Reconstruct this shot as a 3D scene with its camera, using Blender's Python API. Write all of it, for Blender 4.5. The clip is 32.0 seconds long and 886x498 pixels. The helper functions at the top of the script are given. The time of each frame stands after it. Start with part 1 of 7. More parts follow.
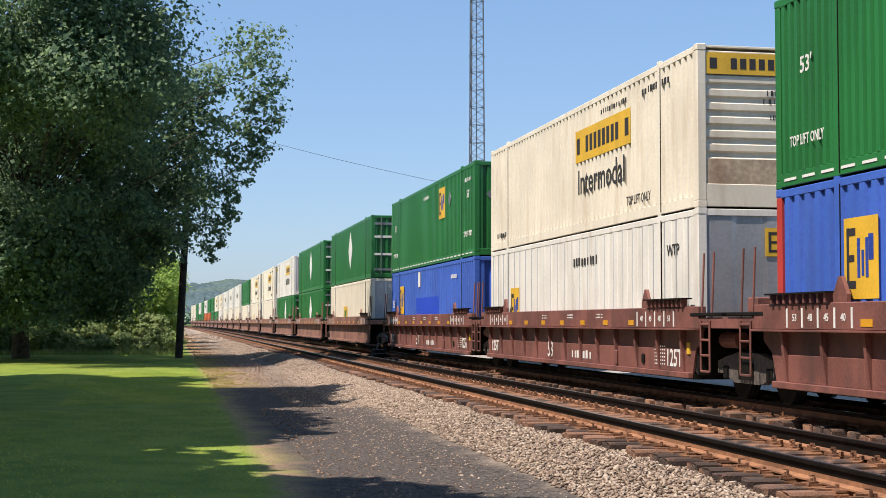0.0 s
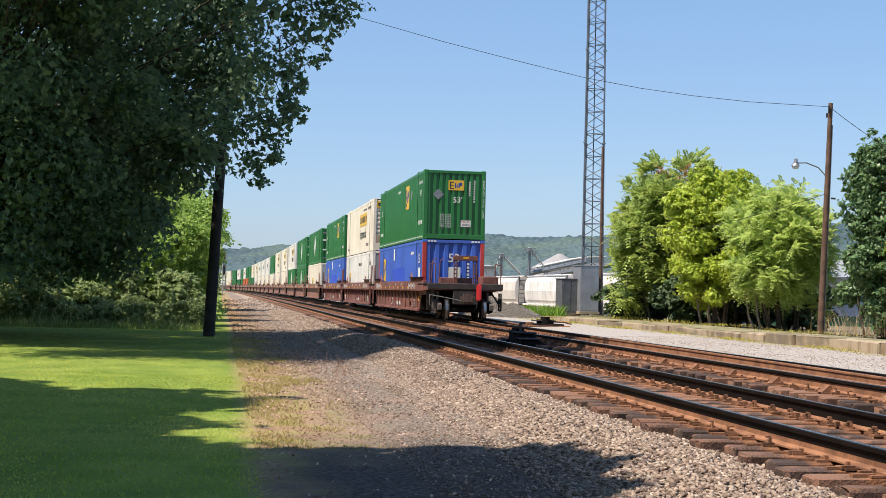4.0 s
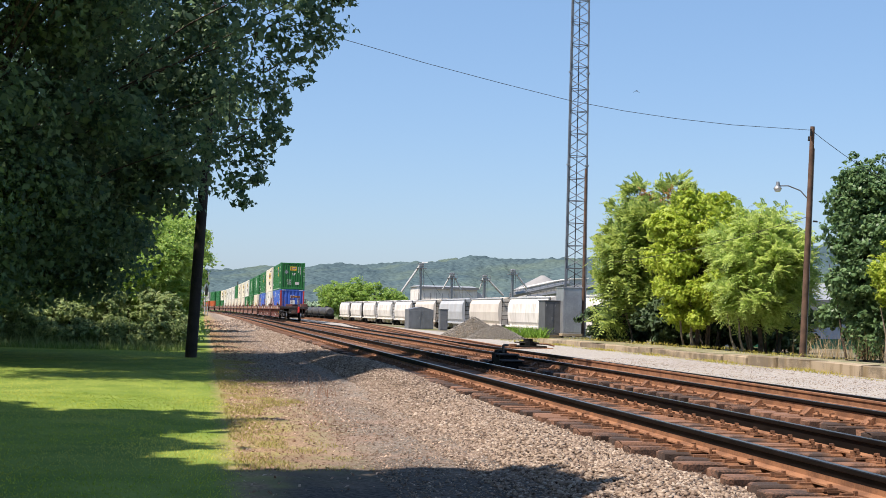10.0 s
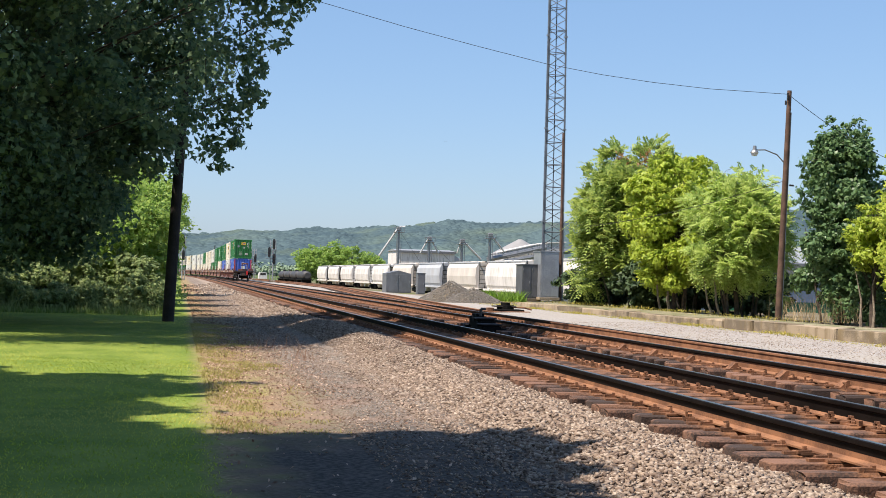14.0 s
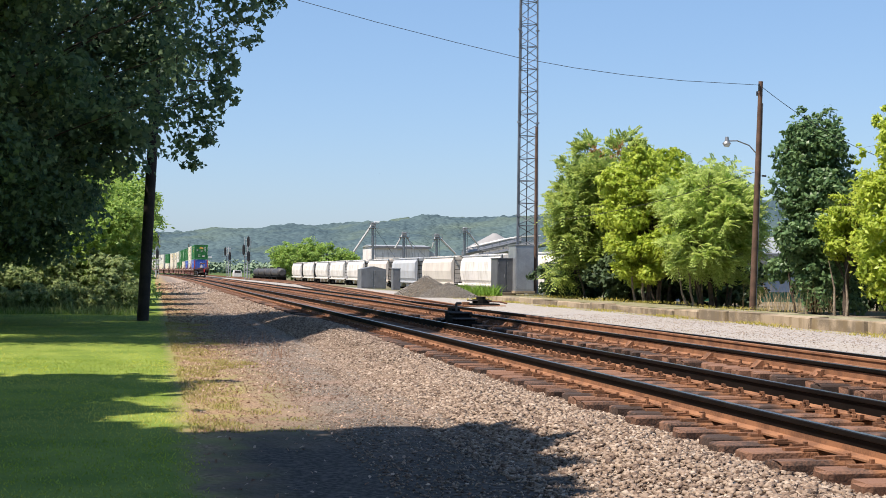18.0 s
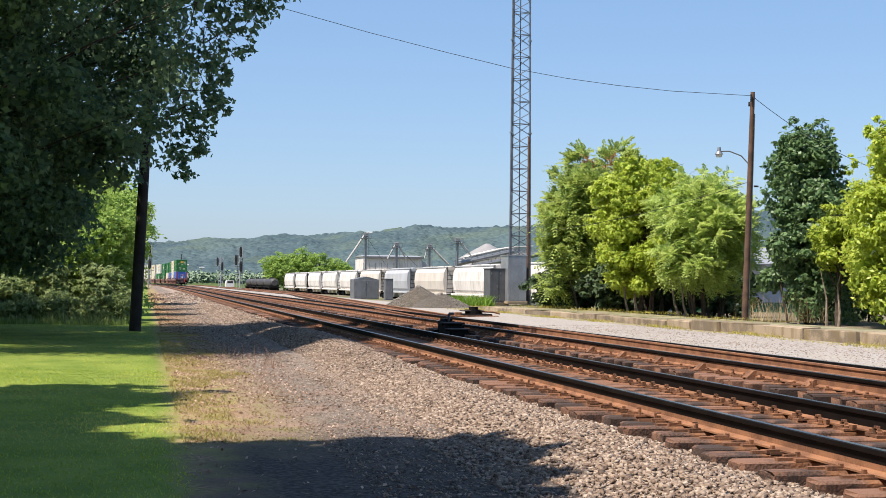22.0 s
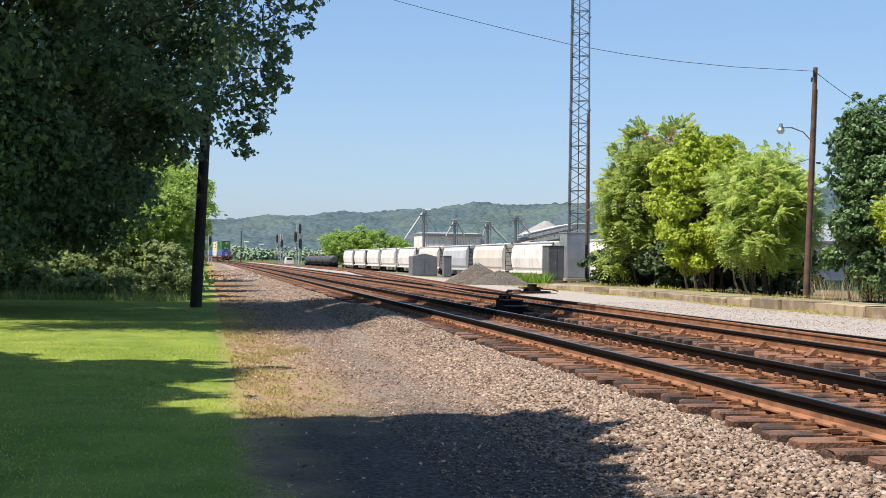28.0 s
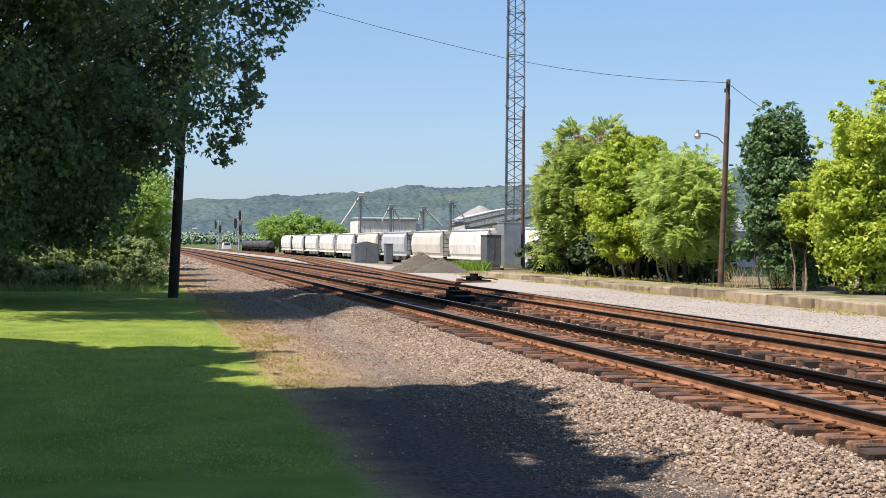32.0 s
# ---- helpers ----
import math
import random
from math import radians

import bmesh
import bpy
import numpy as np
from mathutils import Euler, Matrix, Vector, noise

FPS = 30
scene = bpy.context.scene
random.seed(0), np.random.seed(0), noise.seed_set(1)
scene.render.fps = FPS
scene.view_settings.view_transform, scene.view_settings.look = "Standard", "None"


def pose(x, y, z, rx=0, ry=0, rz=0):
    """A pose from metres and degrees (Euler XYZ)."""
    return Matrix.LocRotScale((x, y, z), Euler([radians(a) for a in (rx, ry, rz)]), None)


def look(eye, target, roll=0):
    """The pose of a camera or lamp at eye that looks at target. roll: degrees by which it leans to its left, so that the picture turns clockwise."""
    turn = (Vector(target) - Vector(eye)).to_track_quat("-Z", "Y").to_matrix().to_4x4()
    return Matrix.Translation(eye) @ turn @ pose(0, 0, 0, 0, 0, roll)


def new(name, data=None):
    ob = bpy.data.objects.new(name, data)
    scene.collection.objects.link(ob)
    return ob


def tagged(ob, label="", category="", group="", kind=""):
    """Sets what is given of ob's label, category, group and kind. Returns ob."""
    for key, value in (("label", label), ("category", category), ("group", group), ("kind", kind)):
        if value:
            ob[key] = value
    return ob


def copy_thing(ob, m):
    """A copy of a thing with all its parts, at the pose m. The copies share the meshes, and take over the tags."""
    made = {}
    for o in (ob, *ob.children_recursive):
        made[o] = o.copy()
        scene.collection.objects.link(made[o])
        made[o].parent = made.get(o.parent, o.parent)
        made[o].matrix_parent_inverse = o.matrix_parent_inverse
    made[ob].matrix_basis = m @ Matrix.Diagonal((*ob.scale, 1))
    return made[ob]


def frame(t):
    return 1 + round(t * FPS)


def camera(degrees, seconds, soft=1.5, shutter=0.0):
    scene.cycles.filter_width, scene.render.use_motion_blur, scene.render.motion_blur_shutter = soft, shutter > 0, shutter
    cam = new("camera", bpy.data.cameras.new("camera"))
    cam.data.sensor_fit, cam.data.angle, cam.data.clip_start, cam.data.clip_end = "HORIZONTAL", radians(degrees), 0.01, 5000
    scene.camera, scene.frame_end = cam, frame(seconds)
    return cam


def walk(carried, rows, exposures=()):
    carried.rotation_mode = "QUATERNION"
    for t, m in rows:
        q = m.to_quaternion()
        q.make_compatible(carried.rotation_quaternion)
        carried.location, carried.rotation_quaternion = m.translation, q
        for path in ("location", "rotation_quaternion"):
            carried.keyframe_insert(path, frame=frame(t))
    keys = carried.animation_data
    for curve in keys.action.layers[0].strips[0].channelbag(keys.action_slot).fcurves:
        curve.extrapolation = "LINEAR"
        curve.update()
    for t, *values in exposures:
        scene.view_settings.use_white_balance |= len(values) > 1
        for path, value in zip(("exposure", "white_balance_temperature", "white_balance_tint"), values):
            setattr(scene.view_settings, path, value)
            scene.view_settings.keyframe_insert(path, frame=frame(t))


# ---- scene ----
# Camera: a hand-held phone beside the line.
cam = camera(34.8, 32.0, soft=0.65)
PATH = [
    (0, look((-0.79, -23.23, 1.27), (18.21, 74.81, 6.46), 0.10)),
    (0.5, look((-0.6, -16.6, 1.23), (20.27, 81.14, 4.75), 0.45)),
    (1, look((-0.55, -10.5, 1.19), (21.84, 86.9, 4.45), 0.45)),
    (1.5, look((-0.15, -5.2, 1.16), (22.0, 92.25, 5.05), 0.70)),
    (2, look((0, 0, 1.143), (20.16, 97.87, 5.09), 0.88)),
    (3, look((0, 0, 1.143), (18.11, 98.32, 3.27), 1.60)),
    (4, look((0, 0, 1.143), (15.54, 98.74, 4.13), 1.28)),
    (6.5, look((0, 0, 1.143), (14.96, 98.81, 4.80), 1.66)),
    (7, look((0, 0, 1.143), (15.58, 98.71, 4.95), 1.61)),
    (7.5, look((0, 0, 1.143), (16.37, 98.57, 5.13), 1.35)),
    (8, look((0, 0, 1.143), (16.77, 98.50, 5.29), 1.39)),
    (8.5, look((0, 0, 1.143), (16.69, 98.50, 5.43), 1.52)),
    (9, look((0, 0, 1.143), (16.57, 98.52, 5.59), 1.62)),
    (9.5, look((0, 0, 1.143), (16.55, 98.52, 5.65), 1.64)),
    (10, look((0, 0, 1.143), (16.67, 98.50, 5.68), 1.44)),
    (10.5, look((0, 0, 1.143), (16.65, 98.50, 5.65), 1.57)),
    (11, look((0, 0, 1.143), (16.70, 98.50, 5.49), 1.46)),
    (11.5, look((0, 0, 1.143), (16.61, 98.54, 4.83), 1.29)),
    (12, look((0, 0, 1.143), (16.70, 98.55, 4.02), 1.00)),
    (12.5, look((0, 0, 1.143), (17.49, 98.42, 3.85), 1.00)),
    (13, look((0, 0, 1.143), (17.90, 98.36, 3.55), 1.14)),
    (13.5, look((0, 0, 1.143), (18.19, 98.31, 3.27), 1.34)),
    (15.5, look((0, 0, 1.143), (18.84, 98.19, 3.05), 1.20)),
    (16, look((0, 0, 1.143), (19.26, 98.11, 2.98), 0.92)),
    (16.5, look((0, 0, 1.143), (19.21, 98.12, 2.94), 1.29)),
    (17, look((0, 0, 1.143), (19.50, 98.07, 2.81), 0.96)),
    (17.5, look((0, 0, 1.143), (19.80, 98.01, 2.81), 0.80)),
    (18, look((0, 0, 1.143), (20.07, 97.95, 2.84), 0.57)),
    (18.5, look((0, 0, 1.143), (20.40, 97.88, 2.87), 0.72)),
    (19, look((0, 0, 1.143), (20.57, 97.84, 2.98), 0.84)),
    (19.5, look((0, 0, 1.143), (20.52, 97.85, 3.22), 0.81)),
    (20, look((0, 0, 1.143), (20.49, 97.85, 3.28), 0.87)),
    (20.5, look((0, 0, 1.143), (20.49, 97.86, 3.22), 0.87)),
    (21, look((0, 0, 1.143), (20.55, 97.84, 3.31), 0.72)),
    (21.5, look((0, 0, 1.143), (20.66, 97.81, 3.45), 0.48)),
    (22, look((0, 0, 1.143), (20.57, 97.83, 3.57), 0.58)),
    (22.5, look((0, 0, 1.143), (20.57, 97.83, 3.66), 0.47)),
    (23, look((0, 0, 1.143), (20.38, 97.86, 3.92), 0.67)),
    (23.5, look((0, 0, 1.143), (19.89, 97.97, 3.59), 0.63)),
    (24, look((0, 0, 1.143), (19.34, 98.08, 3.52), 0.64)),
    (24.5, look((0, 0, 1.143), (18.78, 98.20, 3.32), 0.37)),
    (25, look((0, 0, 1.143), (18.39, 98.28, 2.95), 0.35)),
    (25.5, look((0, 0, 1.143), (18.31, 98.29, 2.81), 0.30)),
    (27.5, look((0, 0, 1.143), (16.65, 98.60, 2.01), 0.76)),
    (28, look((0, 0, 1.143), (16.53, 98.62, 1.91), 0.66)),
    (28.5, look((0, 0, 1.143), (16.46, 98.63, 1.92), 0.60)),
    (29, look((0, 0, 1.143), (16.43, 98.64, 1.97), 0.55)),
    (29.5, look((0, 0, 1.143), (16.46, 98.63, 1.97), 0.53)),
    (30, look((0, 0, 1.143), (16.77, 98.58, 1.41), 0.43)),
    (30.5, look((0, 0, 1.143), (17.44, 98.47, 1.14), 0.34)),
    (31, look((0, 0, 1.143), (18.07, 98.35, 1.03), 0.47)),
    (31.5, look((0, 0, 1.143), (19.57, 98.07, 1.02), 0.70)),
    (31.7, look((-0.3, -1, 1.22), (19.72, 96.97, 1.08), 0.65)),
    (32, look((-1.55, -4.9, 1.53), (19.63, 92.83, 1.13), 0.44)),
]
walk(cam, PATH, exposures=[(0, 0.70, 6750, 15), (1, 0.78, 6750, 15), (2, 0.76, 6750, 15), (4, 0.70, 6750, 15), (32, 0.70, 6750, 15)])

# World and sun: clear summer day, sun high to the side of the line.
SUN_EL, SUN_DIR = 60.0, Vector((-0.93, -0.37, 0.0)).normalized()
world = bpy.data.worlds.new("sky")
scene.world = world
world.use_nodes = True
wn = world.node_tree
sky = wn.nodes.new("ShaderNodeTexSky")
sky.sky_type, sky.sun_disc = "NISHITA", False
sky.sun_elevation = radians(SUN_EL)
sky.sun_rotation = math.atan2(SUN_DIR.x, SUN_DIR.y)
sky.air_density, sky.dust_density, sky.ozone_density = 1.0, 0.8, 4.0
wn.nodes["Background"].inputs[1].default_value = 0.061
haze = wn.nodes.new("ShaderNodeMix")          # light scattered more than once: an even pale blue over the whole sky
haze.data_type, haze.blend_type = "RGBA", "ADD"
haze.inputs[0].default_value = 1.0
haze.inputs[7].default_value = (0.80, 1.84, 3.4, 1)
wn.links.new(sky.outputs[0], haze.inputs[6])
wn.links.new(haze.outputs[2], wn.nodes["Background"].inputs[0])
sun_data = bpy.data.lights.new("sun", "SUN")
sun_data.energy, sun_data.angle, sun_data.color = 5.0, radians(0.53), (1.0, 0.93, 0.82)
sun = new("sun", sun_data)
sv = SUN_DIR * math.cos(radians(SUN_EL)) + Vector((0, 0, math.sin(radians(SUN_EL))))
sun.matrix_basis = look(sv * 60, (0, 0, 0))


# ---- materials ----
def mat(name, color, rough=0.7, metal=0.0, vary=0.25, scale=3.0, fine=40.0, bump=0.2, bump_d=0.01, color2=None, stain=None, stain_amt=0.0, stain_scale=1.8, spec=0.5, coords="Object", piece=0.0):
    """A node material: base colour varied at two scales, optional stains, bump, variation from piece to piece."""
    m = bpy.data.materials.new(name)
    m.use_nodes = True
    nt = m.node_tree
    N, Lk = nt.nodes, nt.links
    b = N["Principled BSDF"]
    b.inputs["Roughness"].default_value, b.inputs["Metallic"].default_value = rough, metal
    b.inputs["Specular IOR Level"].default_value = spec
    tc = N.new("ShaderNodeTexCoord")
    n1, n2 = N.new("ShaderNodeTexNoise"), N.new("ShaderNodeTexNoise")
    for n, s in ((n1, scale), (n2, fine)):
        n.inputs["Scale"].default_value, n.inputs["Detail"].default_value = s, 6
        Lk.new(tc.outputs[coords], n.inputs["Vector"])
    ramp = N.new("ShaderNodeValToRGB")
    c2 = color2 or tuple(c * (1 - vary) for c in color)
    c1 = tuple(min(1, c * (1 + vary * 0.5)) for c in color)
    ramp.color_ramp.elements[0].position, ramp.color_ramp.elements[1].position = 0.36, 0.64
    ramp.color_ramp.elements[0].color, ramp.color_ramp.elements[1].color = (*c2, 1), (*c1, 1)
    add = N.new("ShaderNodeMath")
    add.operation = "ADD"
    half = N.new("ShaderNodeMath")
    half.operation = "MULTIPLY_ADD"
    half.inputs[1].default_value, half.inputs[2].default_value = 0.6, -0.3
    Lk.new(n2.outputs[0], half.inputs[0])
    Lk.new(n1.outputs[0], add.inputs[0])
    Lk.new(half.outputs[0], add.inputs[1])
    last = add
    if piece:
        oi = N.new("ShaderNodeObjectInfo")
        pm = N.new("ShaderNodeMath")
        pm.operation = "MULTIPLY_ADD"
        pm.inputs[1].default_value = piece
        Lk.new(oi.outputs["Random"], pm.inputs[0])
        sub = N.new("ShaderNodeMath")
        sub.operation, sub.inputs[1].default_value = "SUBTRACT", piece / 2
        Lk.new(add.outputs[0], sub.inputs[0])
        Lk.new(sub.outputs[0], pm.inputs[2])
        last = pm
    Lk.new(last.outputs[0], ramp.inputs[0])
    out = ramp.outputs[0]
    if stain:
        n3 = N.new("ShaderNodeTexNoise")
        mp = N.new("ShaderNodeMapping")
        mp.inputs["Scale"].default_value = (1.6, 1.6, 0.22)
        n3.inputs["Scale"].default_value, n3.inputs["Detail"].default_value = stain_scale, 8
        Lk.new(tc.outputs[coords], mp.inputs[0])
        Lk.new(mp.outputs[0], n3.inputs["Vector"])
        r3 = N.new("ShaderNodeValToRGB")
        r3.color_ramp.elements[0].position, r3.color_ramp.elements[1].position = 0.50, 0.72
        r3.color_ramp.elements[1].color = (stain_amt,) * 3 + (1,)
        Lk.new(n3.outputs[0], r3.inputs[0])
        mx = N.new("ShaderNodeMix")
        mx.data_type = "RGBA"
        mx.inputs[7].default_value = (*stain, 1)
        Lk.new(r3.outputs[0], mx.inputs[0])
        Lk.new(out, mx.inputs[6])
        out = mx.outputs[2]
    Lk.new(out, b.inputs["Base Color"])
    if bump:
        bp = N.new("ShaderNodeBump")
        bp.inputs["Strength"].default_value, bp.inputs["Distance"].default_value = bump, bump_d
        Lk.new(n2.outputs[0], bp.inputs["Height"])
        Lk.new(bp.outputs[0], b.inputs["Normal"])
    return m


def island_mat(name, c1, c2, rough=0.8, translucent=0.0, patch=0.0, patch_c=None):
    """For joined pieces (stones, leaves, blades): each island takes its own shade."""
    m = bpy.data.materials.new(name)
    m.use_nodes = True
    nt = m.node_tree
    N, Lk = nt.nodes, nt.links
    b = N["Principled BSDF"]
    b.inputs["Roughness"].default_value = rough
    b.inputs["Specular IOR Level"].default_value = 0.3
    g = N.new("ShaderNodeNewGeometry")
    ramp = N.new("ShaderNodeValToRGB")
    ramp.color_ramp.elements[0].color, ramp.color_ramp.elements[1].color = (*c1, 1), (*c2, 1)
    Lk.new(g.outputs["Random Per Island"], ramp.inputs[0])
    out = ramp.outputs[0]
    if patch_c:
        tc = N.new("ShaderNodeTexCoord")
        n = N.new("ShaderNodeTexNoise")
        n.inputs["Scale"].default_value, n.inputs["Detail"].default_value = patch, 3
        Lk.new(tc.outputs["Object"], n.inputs["Vector"])
        r = N.new("ShaderNodeValToRGB")
        r.color_ramp.elements[0].position, r.color_ramp.elements[1].position = 0.42, 0.62
        Lk.new(n.outputs[0], r.inputs[0])
        mx = N.new("ShaderNodeMix")
        mx.data_type = "RGBA"
        mx.inputs[7].default_value = (*patch_c, 1)
        Lk.new(r.outputs[0], mx.inputs[0])
        Lk.new(out, mx.inputs[6])
        out = mx.outputs[2]
    Lk.new(out, b.inputs["Base Color"])
    if translucent:
        t = N.new("ShaderNodeBsdfTranslucent")
        hs = N.new("ShaderNodeHueSaturation")
        hs.inputs["Value"].default_value = 1.5
        hs.inputs["Hue"].default_value = 0.485
        Lk.new(out, hs.inputs["Color"])
        Lk.new(hs.outputs[0], t.inputs["Color"])
        ms = N.new("ShaderNodeMixShader")
        ms.inputs[0].default_value = translucent
        Lk.new(b.outputs[0], ms.inputs[1])
        Lk.new(t.outputs[0], ms.inputs[2])
        Lk.new(ms.outputs[0], N["Material Output"].inputs["Surface"])
    return m


M = {}
M["rail_side"] = mat("rail rust", (0.235, 0.11, 0.054), 0.8, 0.0, 0.4, 4, 60, 0.3, 0.004, color2=(0.15, 0.067, 0.034))
M["rail_dark"] = mat("near-black rail head", (0.009, 0.0068, 0.006), 0.62, 0.0, 0.4, 3, 50, 0.15, 0.003, spec=0.1)
M["rail_top"] = mat("polished rail head", (0.336, 0.32, 0.304), 0.3, 1.0, 0.2, 2, 30, 0.05)
M["rust"] = mat("rusty iron", (0.196, 0.0892, 0.0442), 0.85, 0.0, 0.5, 6, 60, 0.4, 0.004)
M["tie"] = mat("creosoted oak", (0.155, 0.08, 0.05), 0.92, 0.0, 0.5, 5, 50, 0.8, 0.012, color2=(0.042, 0.026, 0.02), piece=0.5)
M["concrete"] = mat("old concrete", (0.28, 0.222, 0.15), 0.9, 0, 0.45, 2.5, 40, 0.5, 0.015, stain=(0.17, 0.12, 0.055), stain_amt=0.8, piece=0.35)
M["bark"] = mat("bark", (0.08, 0.06, 0.044), 0.95, 0, 0.5, 6, 30, 0.8, 0.03)
M["pole_dark"] = mat("creosoted pole", (0.028, 0.0208, 0.0176), 0.85, 0, 0.5, 3, 40, 0.4, 0.01)
M["pole_brown"] = mat("weathered pole", (0.104, 0.06, 0.04), 0.9, 0, 0.4, 3, 40, 0.4, 0.01)
M["galv"] = mat("galvanised steel", (0.264, 0.272, 0.28), 0.45, 0.7, 0.2, 3, 30, 0.1)
M["bare_steel"] = mat("weathered bare sheet steel", (0.36, 0.375, 0.395), 0.42, 0.55, 0.18, 1.2, 14, 0.04, stain=(0.22, 0.225, 0.235), stain_amt=0.45)
M["grey_steel"] = mat("grey enclosure paint", (0.17, 0.178, 0.19), 0.5, 0.3, 0.15, 2, 20, 0.05, stain=(0.12, 0.115, 0.11), stain_amt=0.4)
M["dark_steel"] = mat("dark grey enclosure paint", (0.112, 0.116, 0.124), 0.5, 0.2, 0.15, 2, 20, 0.05, stain=(0.08, 0.08, 0.08), stain_amt=0.4)
M["grate"] = mat("dark weathered grating", (0.034, 0.028, 0.027), 0.85, 0, 0.4, 4, 50, 0.5, 0.01)
M["iron_brown"] = mat("brown cast iron", (0.085, 0.052, 0.04), 0.8, 0, 0.4, 8, 60, 0.4, 0.005)
M["truck"] = mat("dusty cast steel", (0.085, 0.073, 0.066), 0.8, 0, 0.4, 8, 60, 0.3, 0.005)
M["bark_pale"] = mat("pale young bark", (0.24, 0.2, 0.152), 0.95, 0, 0.4, 6, 30, 0.6, 0.02)
# Black iron, taken darker so its colour holds the shade under the cars.
M["black_iron"] = mat("black iron darkened for underfloor shade", (0.0096, 0.0088, 0.008), 0.75, 0.0, 0.4, 5, 40, 0.3, 0.005, spec=0.12)
M["wheel"] = mat("worn wheel steel", (0.28, 0.272, 0.264), 0.35, 1.0, 0.2, 4, 40, 0.1)
M["wellcar"] = mat("brown railcar paint", (0.172, 0.064, 0.051), 0.62, 0.0, 0.35, 1.2, 25, 0.12, 0.004, stain=(0.04, 0.028, 0.024), stain_amt=0.5)
M["wellcar2"] = mat("rusty railcar paint", (0.22, 0.105, 0.075), 0.75, 0.0, 0.4, 1.2, 25, 0.15, 0.004, stain=(0.064, 0.036, 0.024), stain_amt=0.6)
M["green"] = mat("green container paint", (0.013, 0.150, 0.035), 0.42, 0.0, 0.14, 0.5, 18, 0.04, 0.003, stain=(0.016, 0.068, 0.024), stain_amt=0.35)
M["blue"] = mat("blue container paint", (0.042, 0.115, 0.47), 0.5, 0.0, 0.16, 0.5, 18, 0.04, 0.003, stain=(0.048, 0.08, 0.24), stain_amt=0.4)
M["blue_patch"] = mat("fresh blue paint", (0.012, 0.055, 0.50), 0.45, 0, 0.08, 0.5, 18, 0.02)
M["cream"] = mat("dirty cream container paint", (0.67, 0.625, 0.521), 0.6, 0.0, 0.08, 0.6, 16, 0.05, 0.003, stain=(0.36, 0.256, 0.16), stain_amt=0.35)
M["white"] = mat("dirty white container paint", (0.648, 0.633, 0.589), 0.55, 0.0, 0.08, 0.7, 16, 0.05, 0.003, stain=(0.336, 0.288, 0.232), stain_amt=0.4)
M["silver"] = mat("aluminium sheet", (0.44, 0.448, 0.464), 0.4, 0.6, 0.15, 0.8, 20, 0.05)
M["red"] = mat("red post paint", (0.4, 0.036, 0.028), 0.5, 0, 0.15, 1, 20, 0.05)
M["orange"] = mat("orange container paint", (0.496, 0.104, 0.024), 0.5, 0, 0.15, 0.7, 20, 0.05, stain=(0.24, 0.08, 0.04), stain_amt=0.4)
M["yellow"] = mat("yellow decal", (0.624, 0.376, 0.032), 0.5, 0, 0.12, 1.5, 20, 0.02)
M["amber"] = mat("amber reflector", (0.56, 0.264, 0.016), 0.4, 0, 0.1, 3, 20, 0.02)
M["ink"] = mat("black decal", (0.024, 0.0224, 0.024), 0.6, 0, 0.1, 2, 20, 0.02)
M["bluelogo"] = mat("blue decal", (0.016, 0.048, 0.28), 0.5, 0, 0.1, 2, 20, 0.02)
M["letter"] = mat("white lettering", (0.624, 0.624, 0.6), 0.6, 0, 0.1, 2, 20, 0.02)
M["hopper_c"] = mat("dusty cream hopper paint", (0.608, 0.56, 0.496), 0.6, 0, 0.1, 0.4, 12, 0.04, stain=(0.4, 0.336, 0.288), stain_amt=0.4)
M["mast"] = mat("dull blue-grey mast steel", (0.128, 0.144, 0.168), 0.5, 0.4, 0.2, 3, 30, 0.1)
M["hopper"] = mat("dusty pale hopper paint", (0.72, 0.69, 0.645), 0.6, 0, 0.14, 0.4, 12, 0.04, stain=(0.36, 0.31, 0.255), stain_amt=0.6)
M["hopper_b"] = mat("grey hopper paint", (0.416, 0.44, 0.464), 0.6, 0, 0.12, 0.4, 12, 0.04, stain=(0.336, 0.304, 0.272), stain_amt=0.5)
M["signal_grey"] = mat("grey signal paint", (0.33, 0.35, 0.37), 0.6, 0.2, 0.2, 1, 14, 0.05)
M["tank_car"] = mat("weathered black tank paint", (0.052, 0.05, 0.05), 0.6, 0, 0.3, 0.7, 12, 0.05)
M["tank"] = mat("black tank paint", (0.024, 0.0224, 0.0224), 0.5, 0, 0.3, 0.7, 12, 0.05)
M["sheet"] = mat("pale metal cladding", (0.44, 0.44, 0.424), 0.5, 0.1, 0.12, 0.3, 8, 0.05)
M["roof"] = mat("grey metal roof", (0.36, 0.368, 0.376), 0.45, 0.3, 0.12, 0.3, 8, 0.05)
M["bin_roof"] = mat("dusty grey bin roof", (0.26, 0.255, 0.25), 0.6, 0.1, 0.12, 0.3, 8, 0.05)
M["blue_clad"] = mat("pale blue cladding", (0.288, 0.352, 0.464), 0.6, 0.1, 0.12, 0.3, 8, 0.05)
M["green_clad"] = mat("green cladding", (0.024, 0.128, 0.072), 0.6, 0.1, 0.12, 0.3, 8, 0.05)
M["glass"] = mat("lamp lens", (0.6, 0.608, 0.6), 0.25, 0, 0.05, 3, 20, 0.0)
M["cable"] = mat("black cable", (0.016, 0.016, 0.016), 0.6, 0, 0.1, 3, 20, 0.0)


